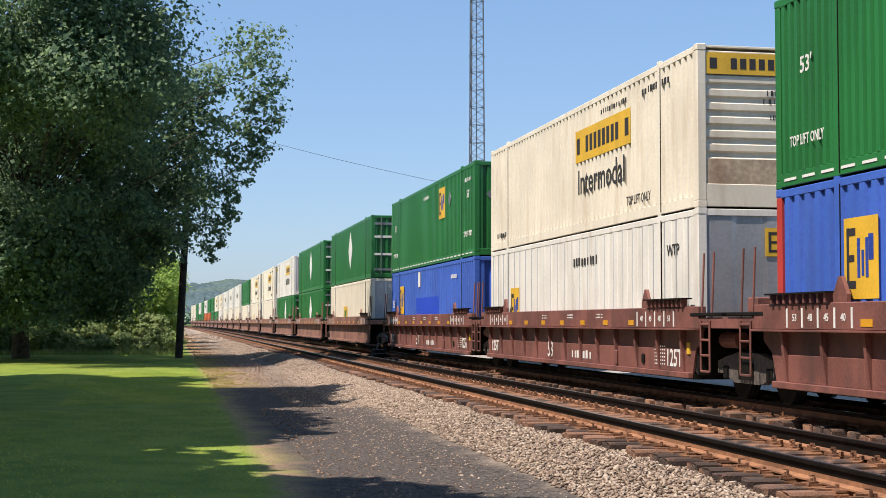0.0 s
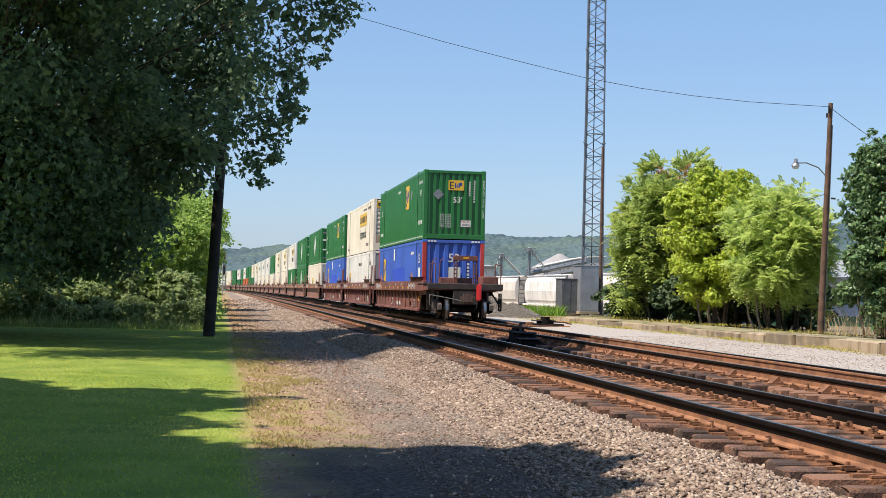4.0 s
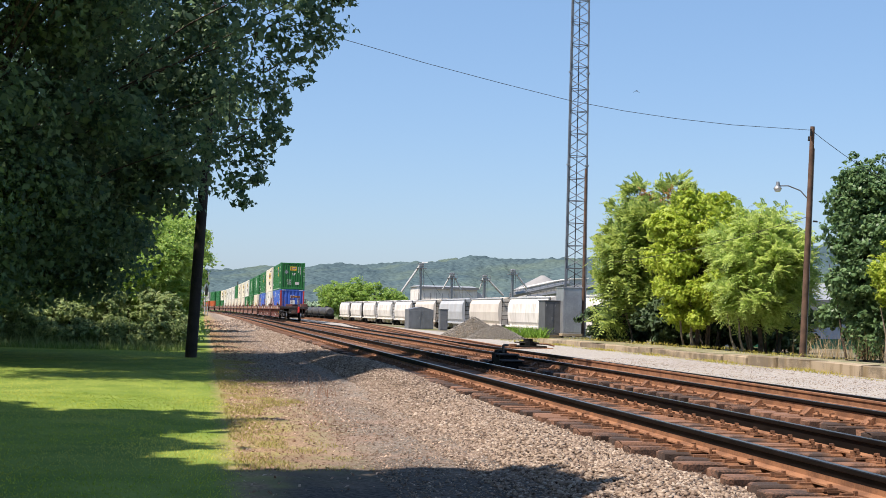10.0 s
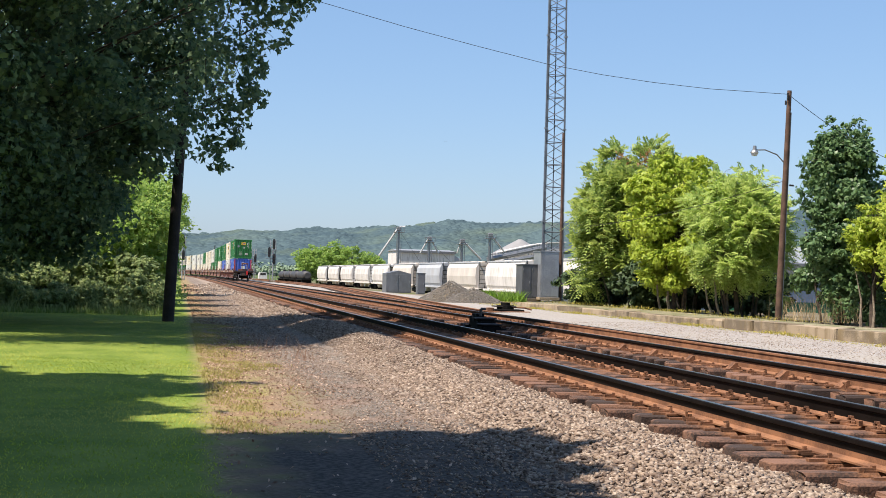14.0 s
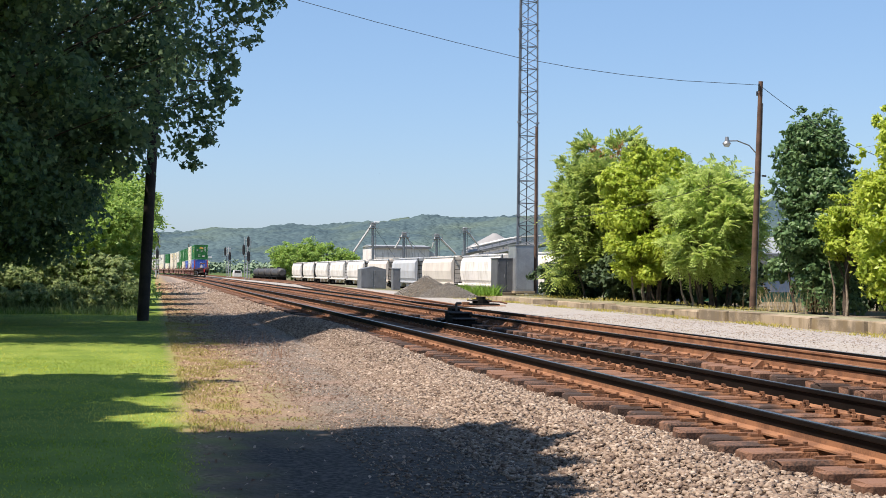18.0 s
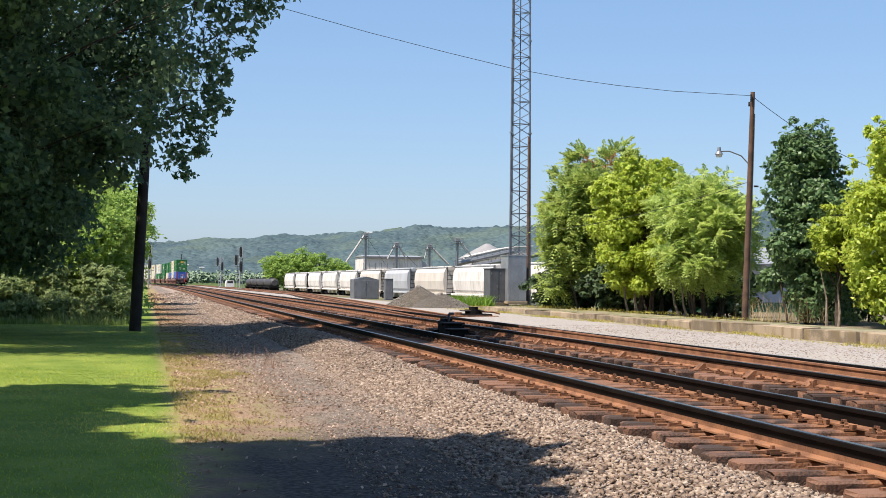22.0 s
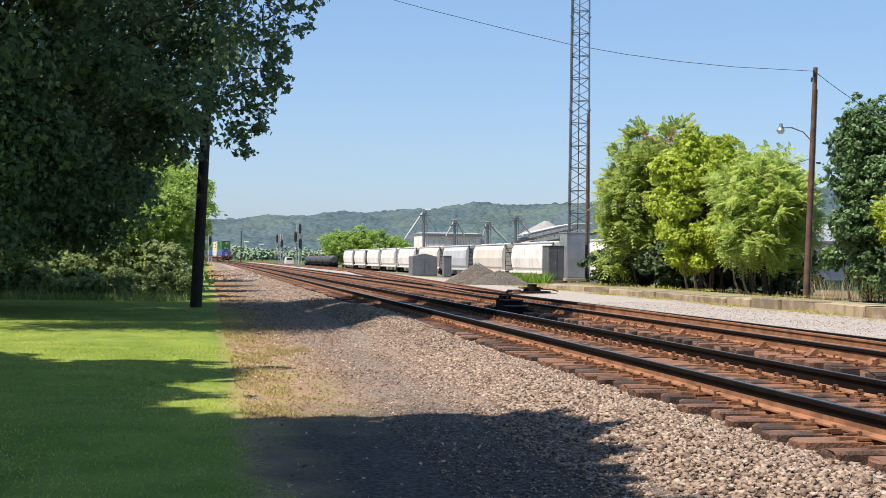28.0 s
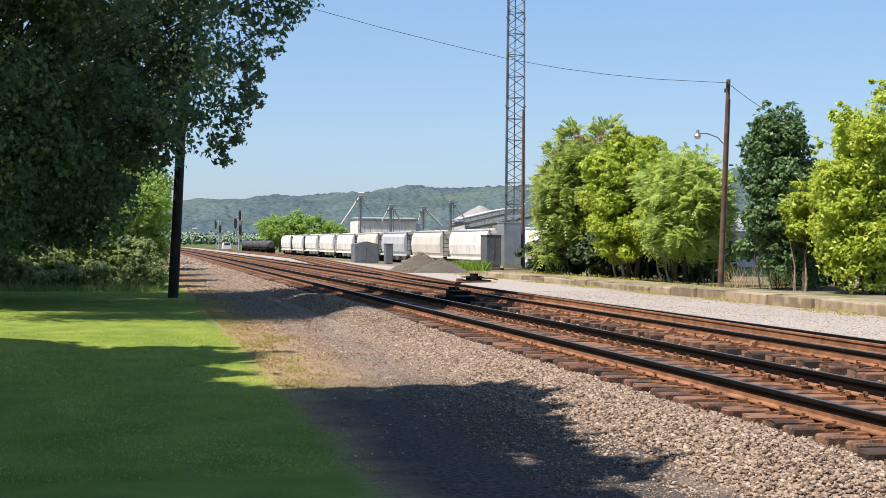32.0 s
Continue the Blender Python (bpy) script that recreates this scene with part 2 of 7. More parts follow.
# ---- small builders ----
def part(name, bm, material, parent=None, label="", smooth=False):
    """Links a bmesh as one mesh object under a thing or a part."""
    me = bpy.data.meshes.new(name)
    bm.to_mesh(me)
    bm.free()
    return link(name, me, material, parent, label, smooth)


def link(name, me, material, parent=None, label="", smooth=False):
    if material is not None and not me.materials:
        me.materials.append(material)
    if smooth:
        me.polygons.foreach_set("use_smooth", [True] * len(me.polygons))
    ob = new(name, me)
    ob.parent = parent
    if label:
        ob["label"] = label
    return ob


def thing(name, m, label, category, group="", kind=""):
    ob = new(name)
    ob.matrix_basis = m
    return tagged(ob, label, category, group, kind)


def box(bm, x0, x1, y0, y1, z0, z1, m=None):
    r = bmesh.ops.create_cube(bm, size=1)
    mm = Matrix.Translation(((x0 + x1) / 2, (y0 + y1) / 2, (z0 + z1) / 2)) @ Matrix.Diagonal((x1 - x0, y1 - y0, z1 - z0, 1))
    bmesh.ops.transform(bm, matrix=(m @ mm) if m else mm, verts=r["verts"])
    return r["verts"]


def bbox(x0, x1, y0, y1, z0, z1, bevel=0.01, seg=1):
    bm = bmesh.new()
    box(bm, x0, x1, y0, y1, z0, z1)
    if bevel:
        bmesh.ops.bevel(bm, geom=bm.edges[:], offset=bevel, segments=seg, affect="EDGES")
    return bm


def rod(bm, a, b, r1, r2=None, n=8):
    a, b = Vector(a), Vector(b)
    d = b - a
    res = bmesh.ops.create_cone(bm, cap_ends=True, segments=n, radius1=r1, radius2=r1 if r2 is None else r2, depth=d.length)
    bmesh.ops.transform(bm, matrix=Matrix.Translation((a + b) / 2) @ d.to_track_quat("Z", "Y").to_matrix().to_4x4(), verts=res["verts"])
    return res["verts"]


def rods(segs, r, n=8):
    bm = bmesh.new()
    for a, b in segs:
        rod(bm, a, b, r, None, n)
    return bm


def raw(name, verts, faces):
    me = bpy.data.meshes.new(name)
    me.from_pydata([tuple(v) for v in verts], [], faces)
    me.update()
    return me


def prism(profile, axis, a, b):
    """A closed outline (2D) pushed from a to b along axis x, y or z."""
    bm = bmesh.new()
    def at(p, s):
        return {"x": (s, p[0], p[1]), "y": (p[0], s, p[1]), "z": (p[0], p[1], s)}[axis]
    v0 = [bm.verts.new(at(p, a)) for p in profile]
    v1 = [bm.verts.new(at(p, b)) for p in profile]
    n = len(profile)
    for i in range(n):
        bm.faces.new((v0[i], v0[(i + 1) % n], v1[(i + 1) % n], v1[i]))
    bm.faces.new(v0[::-1])
    bm.faces.new(v1)
    bmesh.ops.recalc_face_normals(bm, faces=bm.faces[:])
    return bm


TEXTS = {}


def lettering(text, size, material, parent, m, name="lettering", squeeze=1.0):
    """Raised letters in the plane of m (x right, y up), with the built-in font."""
    key = (text, size, squeeze)
    if key not in TEXTS:
        cu = bpy.data.curves.new("letters", "FONT")
        cu.body, cu.size, cu.align_x, cu.align_y, cu.extrude, cu.resolution_u = text, size, "CENTER", "CENTER", 0.002, 2
        cu.offset = size * 0.012
        ob = new("letters", cu)
        me = bpy.data.meshes.new_from_object(ob.evaluated_get(bpy.context.evaluated_depsgraph_get()))
        bpy.data.objects.remove(ob)
        me.transform(Matrix.Diagonal((squeeze, 1, 1, 1)))
        me.materials.clear()
        me.materials.append(material)
        TEXTS[key] = me
    ob = new(name, TEXTS[key])
    ob.parent = parent
    ob.matrix_basis = m
    return ob


SIDE = Matrix(((0, 0, -1, 0), (-1, 0, 0, 0), (0, 1, 0, 0), (0, 0, 0, 1)))   # faces -x: text runs towards -y
END = Matrix(((1, 0, 0, 0), (0, 0, -1, 0), (0, 1, 0, 0), (0, 0, 0, 1)))     # faces -y: text runs towards +x


def on_side(x, y, z):
    return Matrix.Translation((x, y, z)) @ SIDE


def on_end(x, y, z):
    return Matrix.Translation((x, y, z)) @ END


# ---- plan ----
T1, T2 = 5.855, 9.566          # centre lines of the two tracks
GAUGE = 1.505                  # between rail-head centres


def bend(y):
    """How far the line swings to the left at y."""
    d = 0.0
    if y > 180:
        d -= 4e-5 * (y - 180) ** 2
    if y > 400:
        d -= 5e-4 * (min(y, 800) - 400) ** 2 + (0.4 * (y - 800) if y > 800 else 0)
    return d


def track_pose(x, y, z=0.0):
    return pose(x + bend(y), y, z, 0, 0, math.degrees(math.atan2(-(bend(y + 1) - bend(y - 1)) / 2, 1)))


def smooth01(a, b, v):
    t = min(1, max(0, (v - a) / (b - a)))
    return t * t * (3 - 2 * t)


def ground_z(x, y):
    x = x - bend(y)
    z = -0.45
    z += 0.12 * smooth01(2.9, 4.2, x)
    z -= 0.08 * smooth01(7.2, 7.6, x) - 0.08 * smooth01(8.0, 8.3, x)
    z += 0.19 * math.exp(-((x - 4.0) / 0.8) ** 2) * (math.exp(-((y - 35) / 8) ** 2) + 0.3)
    z += 0.06 * smooth01(10.8, 11.6, x)
    z += 0.04 * smooth01(11.5, 13.5, x)
    z += 0.04 * noise.noise((x * 0.35, y * 0.25, 0)) * (1 if x < 3 or x > 12 else 0.3)
    far = smooth01(90, 260, y) * smooth01(14, 26, x)
    z -= 0.35 * far
    z -= 0.6 * smooth01(21, 29, x) * (1 - smooth01(43, 49, x)) * smooth01(88, 118, y)
    return z


# ---- ground ----
def ground_material():
    m = bpy.data.materials.new("ground")
    m.use_nodes = True
    nt = m.node_tree
    N, Lk = nt.nodes, nt.links
    b = N["Principled BSDF"]
    b.inputs["Roughness"].default_value = 0.95
    b.inputs["Specular IOR Level"].default_value = 0.15
    tc = N.new("ShaderNodeTexCoord")
    sep = N.new("ShaderNodeSeparateXYZ")
    Lk.new(tc.outputs["Object"], sep.inputs[0])

    def tex(scale, detail=5):
        n = N.new("ShaderNodeTexNoise")
        n.inputs["Scale"].default_value, n.inputs["Detail"].default_value = scale, detail
        Lk.new(tc.outputs["Object"], n.inputs["Vector"])
        return n.outputs[0]

    def ramp(src, *stops):
        r = N.new("ShaderNodeValToRGB")
        e = r.color_ramp.elements
        while len(e) < len(stops):
            e.new(0.5)
        for k, (p, c) in enumerate(stops):
            e[k].position, e[k].color = p, (*c, 1) if isinstance(c, tuple) else (c, c, c, 1)
        Lk.new(src, r.inputs[0])
        return r.outputs[0]

    def calc(op, a, bb=None, cc=None):
        n = N.new("ShaderNodeMath")
        n.operation = op
        for k, v in enumerate((a, bb, cc)):
            if v is None:
                continue
            if isinstance(v, (int, float)):
                n.inputs[k].default_value = v
            else:
                Lk.new(v, n.inputs[k])
        return n.outputs[0]

    def mix(f, a, c):
        n = N.new("ShaderNodeMix")
        n.data_type = "RGBA"
        for k, v in ((0, f), (6, a), (7, c)):
            if isinstance(v, tuple):
                n.inputs[k].default_value = (*v, 1)
            elif isinstance(v, float):
                n.inputs[k].default_value = v
            else:
                Lk.new(v, n.inputs[k])
        return n.outputs[2]

    big, mid, fine = tex(0.18), tex(1.3), tex(22, 8)
    vor = N.new("ShaderNodeTexVoronoi")
    vor.inputs["Scale"].default_value = 19
    Lk.new(tc.outputs["Object"], vor.inputs["Vector"])
    x = calc("ADD", sep.outputs[0], calc("MULTIPLY_ADD", mid, 1.1, -0.55))
    u = calc("MULTIPLY_ADD", x, 1 / 40, 0.25)            # -10 m .. 30 m
    grass = mix(ramp(mid, (0.35, 0.0), (0.65, 1.0)), (0.11, 0.17, 0.027), (0.19, 0.245, 0.047))
    dry = mix(ramp(fine, (0.4, 0.0), (0.6, 1.0)), (0.36, 0.25, 0.155), (0.17, 0.11, 0.065))
    dry = mix(ramp(tex(2.2), (0.44, 0.0), (0.62, 0.8)), dry, (0.25, 0.235, 0.075))
    lane = mix(ramp(fine, (0.4, 0.0), (0.62, 1.0)), (0.095, 0.08, 0.068), (0.265, 0.225, 0.188))
    lane = mix(ramp(mid, (0.48, 0.0), (0.7, 0.7)), lane, (0.27, 0.18, 0.135))
    lane_shade = mix(ramp(fine, (0.4, 0.0), (0.62, 1.0)), (0.04, 0.034, 0.032), (0.105, 0.09, 0.08))          # foreground shade put into the lane's colour as a near-black tone
    # Mask for that painted shade: full on the near lane, fading with distance.
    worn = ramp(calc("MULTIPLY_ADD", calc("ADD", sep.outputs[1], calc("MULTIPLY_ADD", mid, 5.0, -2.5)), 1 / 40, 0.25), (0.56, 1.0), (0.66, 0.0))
    stone = mix(ramp(vor.outputs["Color"], (0.1, 0.0), (0.9, 1.0)), (0.19, 0.146, 0.114), (0.35, 0.28, 0.22))
    yard = mix(ramp(mid, (0.4, 0.0), (0.62, 0.5)), mix(ramp(vor.outputs["Color"], (0.15, 0.0), (0.85, 1.0)), (0.215, 0.198, 0.183), (0.40, 0.375, 0.35)), (0.32, 0.29, 0.245))
    rusty = mix(ramp(vor.outputs["Color"], (0.1, 0.0), (0.9, 1.0)), (0.14, 0.074, 0.047), (0.36, 0.225, 0.148))
    lawn_u = calc("MULTIPLY_ADD", calc("ADD", sep.outputs[0], calc("MULTIPLY_ADD", mid, 0.4, -0.2)), 1 / 40, 0.25)
    col = mix(ramp(lawn_u, (0.2565, 0.0), (0.2595, 1.0)), grass, dry)
    col = mix(ramp(u, (0.275, 0.0), (0.302, 1.0)), col, lane)
    col = mix(calc("MULTIPLY", worn, ramp(u, (0.258, 0.0), (0.272, 1.0))), col, lane_shade)
    col = mix(ramp(u, (0.325, 0.0), (0.34, 1.0)), col, stone)
    col = mix(ramp(u, (0.362, 0.0), (0.375, 0.85), (0.43, 0.85), (0.446, 0.0)), col, rusty)
    col = mix(ramp(u, (0.520, 0.0), (0.560, 1.0)), col, yard)
    col = mix(ramp(u, (0.675, 0.0), (0.70, 1.0)), col, mix(ramp(big, (0.45, 0.0), (0.62, 1.0)), (0.192, 0.16, 0.12), (0.104, 0.112, 0.04)))
    far = calc("MULTIPLY_ADD", sep.outputs[1], 1 / 400, -1.0)
    col = mix(ramp(far, (0.0, 0.0), (0.25, 1.0)), col, mix(ramp(big, (0.4, 0.0), (0.6, 1.0)), (0.048, 0.088, 0.024), (0.096, 0.12, 0.04)))
    side = calc("MULTIPLY_ADD", sep.outputs[0], 1 / 100, -0.75)
    col = mix(ramp(side, (0.0, 0.0), (0.2, 1.0)), col, (0.064, 0.096, 0.028))
    Lk.new(col, b.inputs["Base Color"])
    bp = N.new("ShaderNodeBump")
    bp.inputs["Strength"].default_value, bp.inputs["Distance"].default_value = 0.7, 0.03
    Lk.new(fine, bp.inputs["Height"])
    Lk.new(bp.outputs[0], b.inputs["Normal"])
    return m


def spread(near, limit):
    out = list(near)
    step = near[1] - near[0]
    v, s = near[0], step
    while v > -limit:
        s *= 1.5
        v -= s
        out.insert(0, v)
    v, s = near[-1], near[-1] - near[-2]
    while v < limit:
        s *= 1.35
        v += s
        out.append(v)
    return out


def ground():
    xs = spread([-10 + 0.4 * k for k in range(76)], 4200)
    ys = spread([-20 + 1.0 * k for k in range(140)], 4200)
    verts = [(x + (bend(y) if -30 < x < 40 else 0), y, ground_z(x + bend(y), y) if -60 < x < 90 else -0.8) for y in ys for x in xs]
    n = len(xs)
    faces = [(j * n + i, j * n + i + 1, (j + 1) * n + i + 1, (j + 1) * n + i) for j in range(len(ys) - 1) for i in range(n - 1)]
    tagged(link("ground", raw("ground", verts, faces), ground_material(), smooth=True), "mown grass, gravel lane, pale ballast and dusty yard beside the tracks", "ground", kind="structure")


ground()


def fast_mesh(name, verts, faces):
    """A mesh from arrays: verts (n, 3), faces (m, k)."""
    me = bpy.data.meshes.new(name)
    verts, faces = np.asarray(verts, np.float32), np.asarray(faces, np.int32)
    k = faces.shape[1]
    me.vertices.add(len(verts))
    me.vertices.foreach_set("co", verts.ravel())
    me.loops.add(faces.size)
    me.loops.foreach_set("vertex_index", faces.ravel())
    me.polygons.add(len(faces))
    me.polygons.foreach_set("loop_start", np.arange(0, faces.size, k, dtype=np.int32))
    me.update(calc_edges=True)
    me.validate()
    return me


def turns(n, rng):
    """n random rotation matrices."""
    q = rng.normal(size=(n, 4))
    q /= np.linalg.norm(q, axis=1, keepdims=True)
    w, x, y, z = q.T
    return np.stack([1 - 2 * (y * y + z * z), 2 * (x * y - z * w), 2 * (x * z + y * w), 2 * (x * y + z * w), 1 - 2 * (x * x + z * z), 2 * (y * z - x * w),
                     2 * (x * z - y * w), 2 * (y * z + x * w), 1 - 2 * (x * x + y * y)], -1).reshape(n, 3, 3)


CUBE_V = np.array([(-1, -1, -1), (1, -1, -1), (1, 1, -1), (-1, 1, -1), (-1, -1, 1), (1, -1, 1), (1, 1, 1), (-1, 1, 1)], float) * 0.5
CUBE_F = np.array([(0, 3, 2, 1), (4, 5, 6, 7), (0, 1, 5, 4), (1, 2, 6, 5), (2, 3, 7, 6), (3, 0, 4, 7)])


# a wedge-like block of six corners
OCTA_V = np.array([(-1, -1, -1), (1, -1, -1), (0, 1, -1), (-1, 0, 1), (1, 0.2, 1), (0.1, 1.1, 0.9)], float) * 0.52
OCTA_F = np.array([(0, 2, 1), (3, 4, 5), (0, 1, 4), (0, 4, 3), (1, 2, 5), (1, 5, 4), (2, 0, 3), (2, 3, 5)])


def stones(name, pts, size, rng):
    """Broken stones: distorted blocks, each with its own turn and shape."""
    n = len(pts)
    v = OCTA_V[None] * rng.uniform(0.6, 1.3, (n, 1, 3)) + rng.uniform(-0.17, 0.17, (n, 6, 3))
    v = np.einsum("nij,nkj->nki", turns(n, rng), v) * (1.06, 1.06, 0.72) * size[:, None, None] + pts[:, None, :]
    f = OCTA_F[None] + 6 * np.arange(n)[:, None, None]
    return fast_mesh(name, v.reshape(-1, 3), f.reshape(-1, 3))


LEAF_OVAL = ([(0, -0.5, 0), (0.36, 0.02, 0.08), (0, 0.5, -0.05), (-0.36, 0.02, 0.08)], [(0, 1, 3), (1, 2, 3)])
LEAF_LOBED = ([(0, -0.5, 0), (0.5, -0.15, 0.07), (0.17, 0.08, 0.05), (0, 0.58, -0.08), (-0.17, 0.08, 0.05), (-0.5, -0.15, 0.07)], [(0, 1, 2), (0, 2, 4), (0, 4, 5), (2, 3, 4)])


def unit(v):
    return v / np.maximum(1e-6, np.linalg.norm(v, axis=-1, keepdims=True))


def leaves(name, pts, size, rng, up=1.0, long=1.5, out=None, shape=LEAF_OVAL):
    """Leaf blades with a drooping tip at pts, turned roughly to the light: upwards and out of their clump."""
    n = len(pts)
    base, faces = np.array(shape[0]) * (1, long, 1), np.array(shape[1])
    nz = rng.normal(size=(n, 3)) * 0.62 + np.array((0, 0, 0.55 * up))
    if out is not None:
        nz = nz + 0.75 * out
    nz = unit(nz)
    ny = unit(np.cross(nz, rng.normal(size=(n, 3))))
    nx = np.cross(ny, nz)
    r = np.stack([nx, ny, nz], -1)
    v = np.einsum("nij,kj->nki", r, base) * size[:, None, None] + pts[:, None, :]
    k = len(base)
    f = faces[None] + k * np.arange(n)[:, None, None]
    return fast_mesh(name, v.reshape(-1, 3), f.reshape(-1, 3))


def fronds(name, pts, out, length, rng, pairs=8):
    """Feathered compound leaves: leaflets in pairs along an arching, drooping stalk."""
    n = len(pts)
    d = unit(out + rng.normal(size=(n, 3)) * 0.55 + np.array((0, 0, 0.35)))
    side = unit(np.cross(d, np.array((0, 0, 1.0)) + rng.normal(size=(n, 3)) * 0.25))
    vs = []
    for j in range(pairs):
        s = (j + 1.0) / pairs
        p = pts + d * (s * length)[:, None]
        p[:, 2] -= 0.28 * length * s * s
        for e in (-1, 1):
            w = (length * 0.30 * (1 - 0.45 * s) * rng.uniform(0.8, 1.15, n))[:, None]
            ax = unit(side * e + d * 0.45 + rng.normal(size=(n, 3)) * 0.12)
            tip = p + ax * w
            tip[:, 2] -= 0.25 * w[:, 0]
            across = d * (length * 0.085)[:, None]
            mid = p + ax * w * 0.45
            vs.append(np.stack([p, mid + across, tip, mid - across], 1))
    v = np.concatenate(vs).reshape(-1, 3)
    f = np.array([(0, 1, 2), (0, 2, 3)])[None] + 4 * np.arange(len(v) // 4)[:, None, None]
    return fast_mesh(name, v, f.reshape(-1, 3))


def crown_points(clumps, per, rng, shell=0.55, loose=0.16):
    """Points in ellipsoid clumps, denser towards their outside, in small sprays; and the way out of each clump."""
    out, ways = [], []
    for (cx, cy, cz), (rx, ry, rz), w in clumps:
        n = max(4, int(per * w))
        sprays = max(3, n // 14)
        d = rng.normal(size=(sprays, 3))
        d /= np.linalg.norm(d, axis=1, keepdims=True)
        rad = rng.uniform(shell, 1.08, (sprays, 1)) ** 0.7
        c = d * rad * (rx, ry, rz) + (cx, cy, cz)
        k = rng.integers(0, sprays, n)
        s = loose * (rx + ry + rz) / 3
        out.append(c[k] + rng.normal(size=(n, 3)) * (s, s, s * 0.6))
        ways.append(d[k])
    return np.concatenate(out), np.concatenate(ways)


def tree(name, at, trunk_r, height, clumps, per, leaf, colors, label, seed, long=1.5, lean=(0, 0), category="tree", shell=0.55, up=1.0, loose=0.16, shape=LEAF_OVAL, frond=0.0):
    """A tapered trunk with limbs to its clumps and a crown of single leaves."""
    rng = np.random.default_rng(seed)
    x, y = at
    z = ground_z(x, y) - 0.05
    root = thing(name, pose(x, y, z), label, category)
    bm = bmesh.new()
    rnd = random.Random(seed)
    p, r = Vector((0, 0, 0)), trunk_r
    n = 6
    stations = [p.copy()]
    for k in range(n):
        q = p + Vector((lean[0] / n + rnd.uniform(-0.1, 0.1), lean[1] / n + rnd.uniform(-0.1, 0.1), height * 0.75 / n))
        rod(bm, p, q, r, r * 0.84, 10)
        p, r = q, r * 0.84
        stations.append(p.copy())
    part("trunk", bm, M["bark"], root)
    bm = bmesh.new()
    for (cx, cy, cz), rad, w in clumps:
        c = Vector((cx, cy, cz))
        f_ = n * min(0.98, max(0.25, cz / height * rnd.uniform(0.55, 0.95)))
        s = stations[int(f_)].lerp(stations[int(f_) + 1], f_ % 1)
        t_ = 1.0
        if w < 0.36 and rad[0] < 0.9:
            t_ = 0.4
            s = min((Vector(q) for q, r2, w2 in clumps if w2 > w + 0.1), key=lambda q: (q - c).length, default=s)
        m = s.lerp(c, 0.35) + Vector((rnd.uniform(-0.3, 0.3), rnd.uniform(-0.3, 0.3), 0.4))
        m2 = s.lerp(c, 0.7) + Vector((rnd.uniform(-0.4, 0.4), rnd.uniform(-0.4, 0.4), 0.3))
        t = t_ * min(0.055, trunk_r * 0.18)
        rod(bm, s, m, t, t * 0.7, 4)
        rod(bm, m, m2, t * 0.7, t * 0.45, 4)
        rod(bm, m2, c, t * 0.45, t * 0.2, 4)
        m = m2
        for _ in range(1):
            e = c + Vector((rnd.uniform(-1, 1) * rad[0], rnd.uniform(-1, 1) * rad[1], rnd.uniform(-0.8, 0.8) * rad[2])) * 0.8
            rod(bm, m.lerp(c, 0.7), e, t * 0.25, t * 0.08, 3)
    part("branchwork", bm, M["bark"], root)
    pts, ways = crown_points(clumps, per, rng, shell, loose)
    size = rng.uniform(0.7, 1.3, len(pts)) * leaf
    link("crown", fronds("crown", pts, ways, size * frond, rng, 6) if frond else leaves("crown", pts, size, rng, up, long, ways, shape), colors, root)
    return root


def blob_clumps(cx, cy, cz, rx, ry, rz, n, size, rng, flat=0.8, low=-0.9):
    """Clumps spread over an ellipsoid, for a crown with an uneven outline."""
    out = []
    while len(out) < n:
        d = rng.normal(size=3)
        d /= np.linalg.norm(d)
        if d[2] < low:
            continue
        s = rng.uniform(0.45, 1.0)
        c = (cx + d[0] * rx * s, cy + d[1] * ry * s, cz + d[2] * rz * s)
        k = size * rng.uniform(0.7, 1.3)
        out.append((c, (k, k, k * flat), rng.uniform(0.7, 1.3)))
    return out


# ---- railway ----
RAIL = [(-0.075, -0.185), (0.075, -0.185), (0.075, -0.17), (0.012, -0.15), (0.012, -0.045), (0.036, -0.035), (0.037, -0.006), (0.028, -0.002), (-0.028, -0.002), (-0.037, -0.006), (-0.036, -0.035), (-0.012, -0.045), (-0.012, -0.15), (-0.075, -0.17)]
HEAD = [(-0.013, -0.09), (0.013, -0.09), (0.013, -0.048), (0.038, -0.038), (0.039, -0.005), (0.03, -0.001), (-0.03, -0.001), (-0.039, -0.005), (-0.038, -0.038), (-0.013, -0.048)]
STATIONS = [-40, 0, 40, 90, 140] + list(range(180, 900, 12))


def rail_mesh(xc, profile, stations=STATIONS, wander=None):
    k = len(profile)
    verts, faces = [], []
    for y in stations:
        o = xc + bend(y) + (wander(y) if wander else 0)
        verts += [(o + px, y, pz) for px, pz in profile]
    for j in range(len(stations) - 1):
        faces += [(j * k + i, j * k + (i + 1) % k, (j + 1) * k + (i + 1) % k, (j + 1) * k + i) for i in range(k)]
    faces += [tuple(range(k))[::-1], tuple(range((len(stations) - 1) * k, len(stations) * k))]
    return raw("rail", verts, faces)


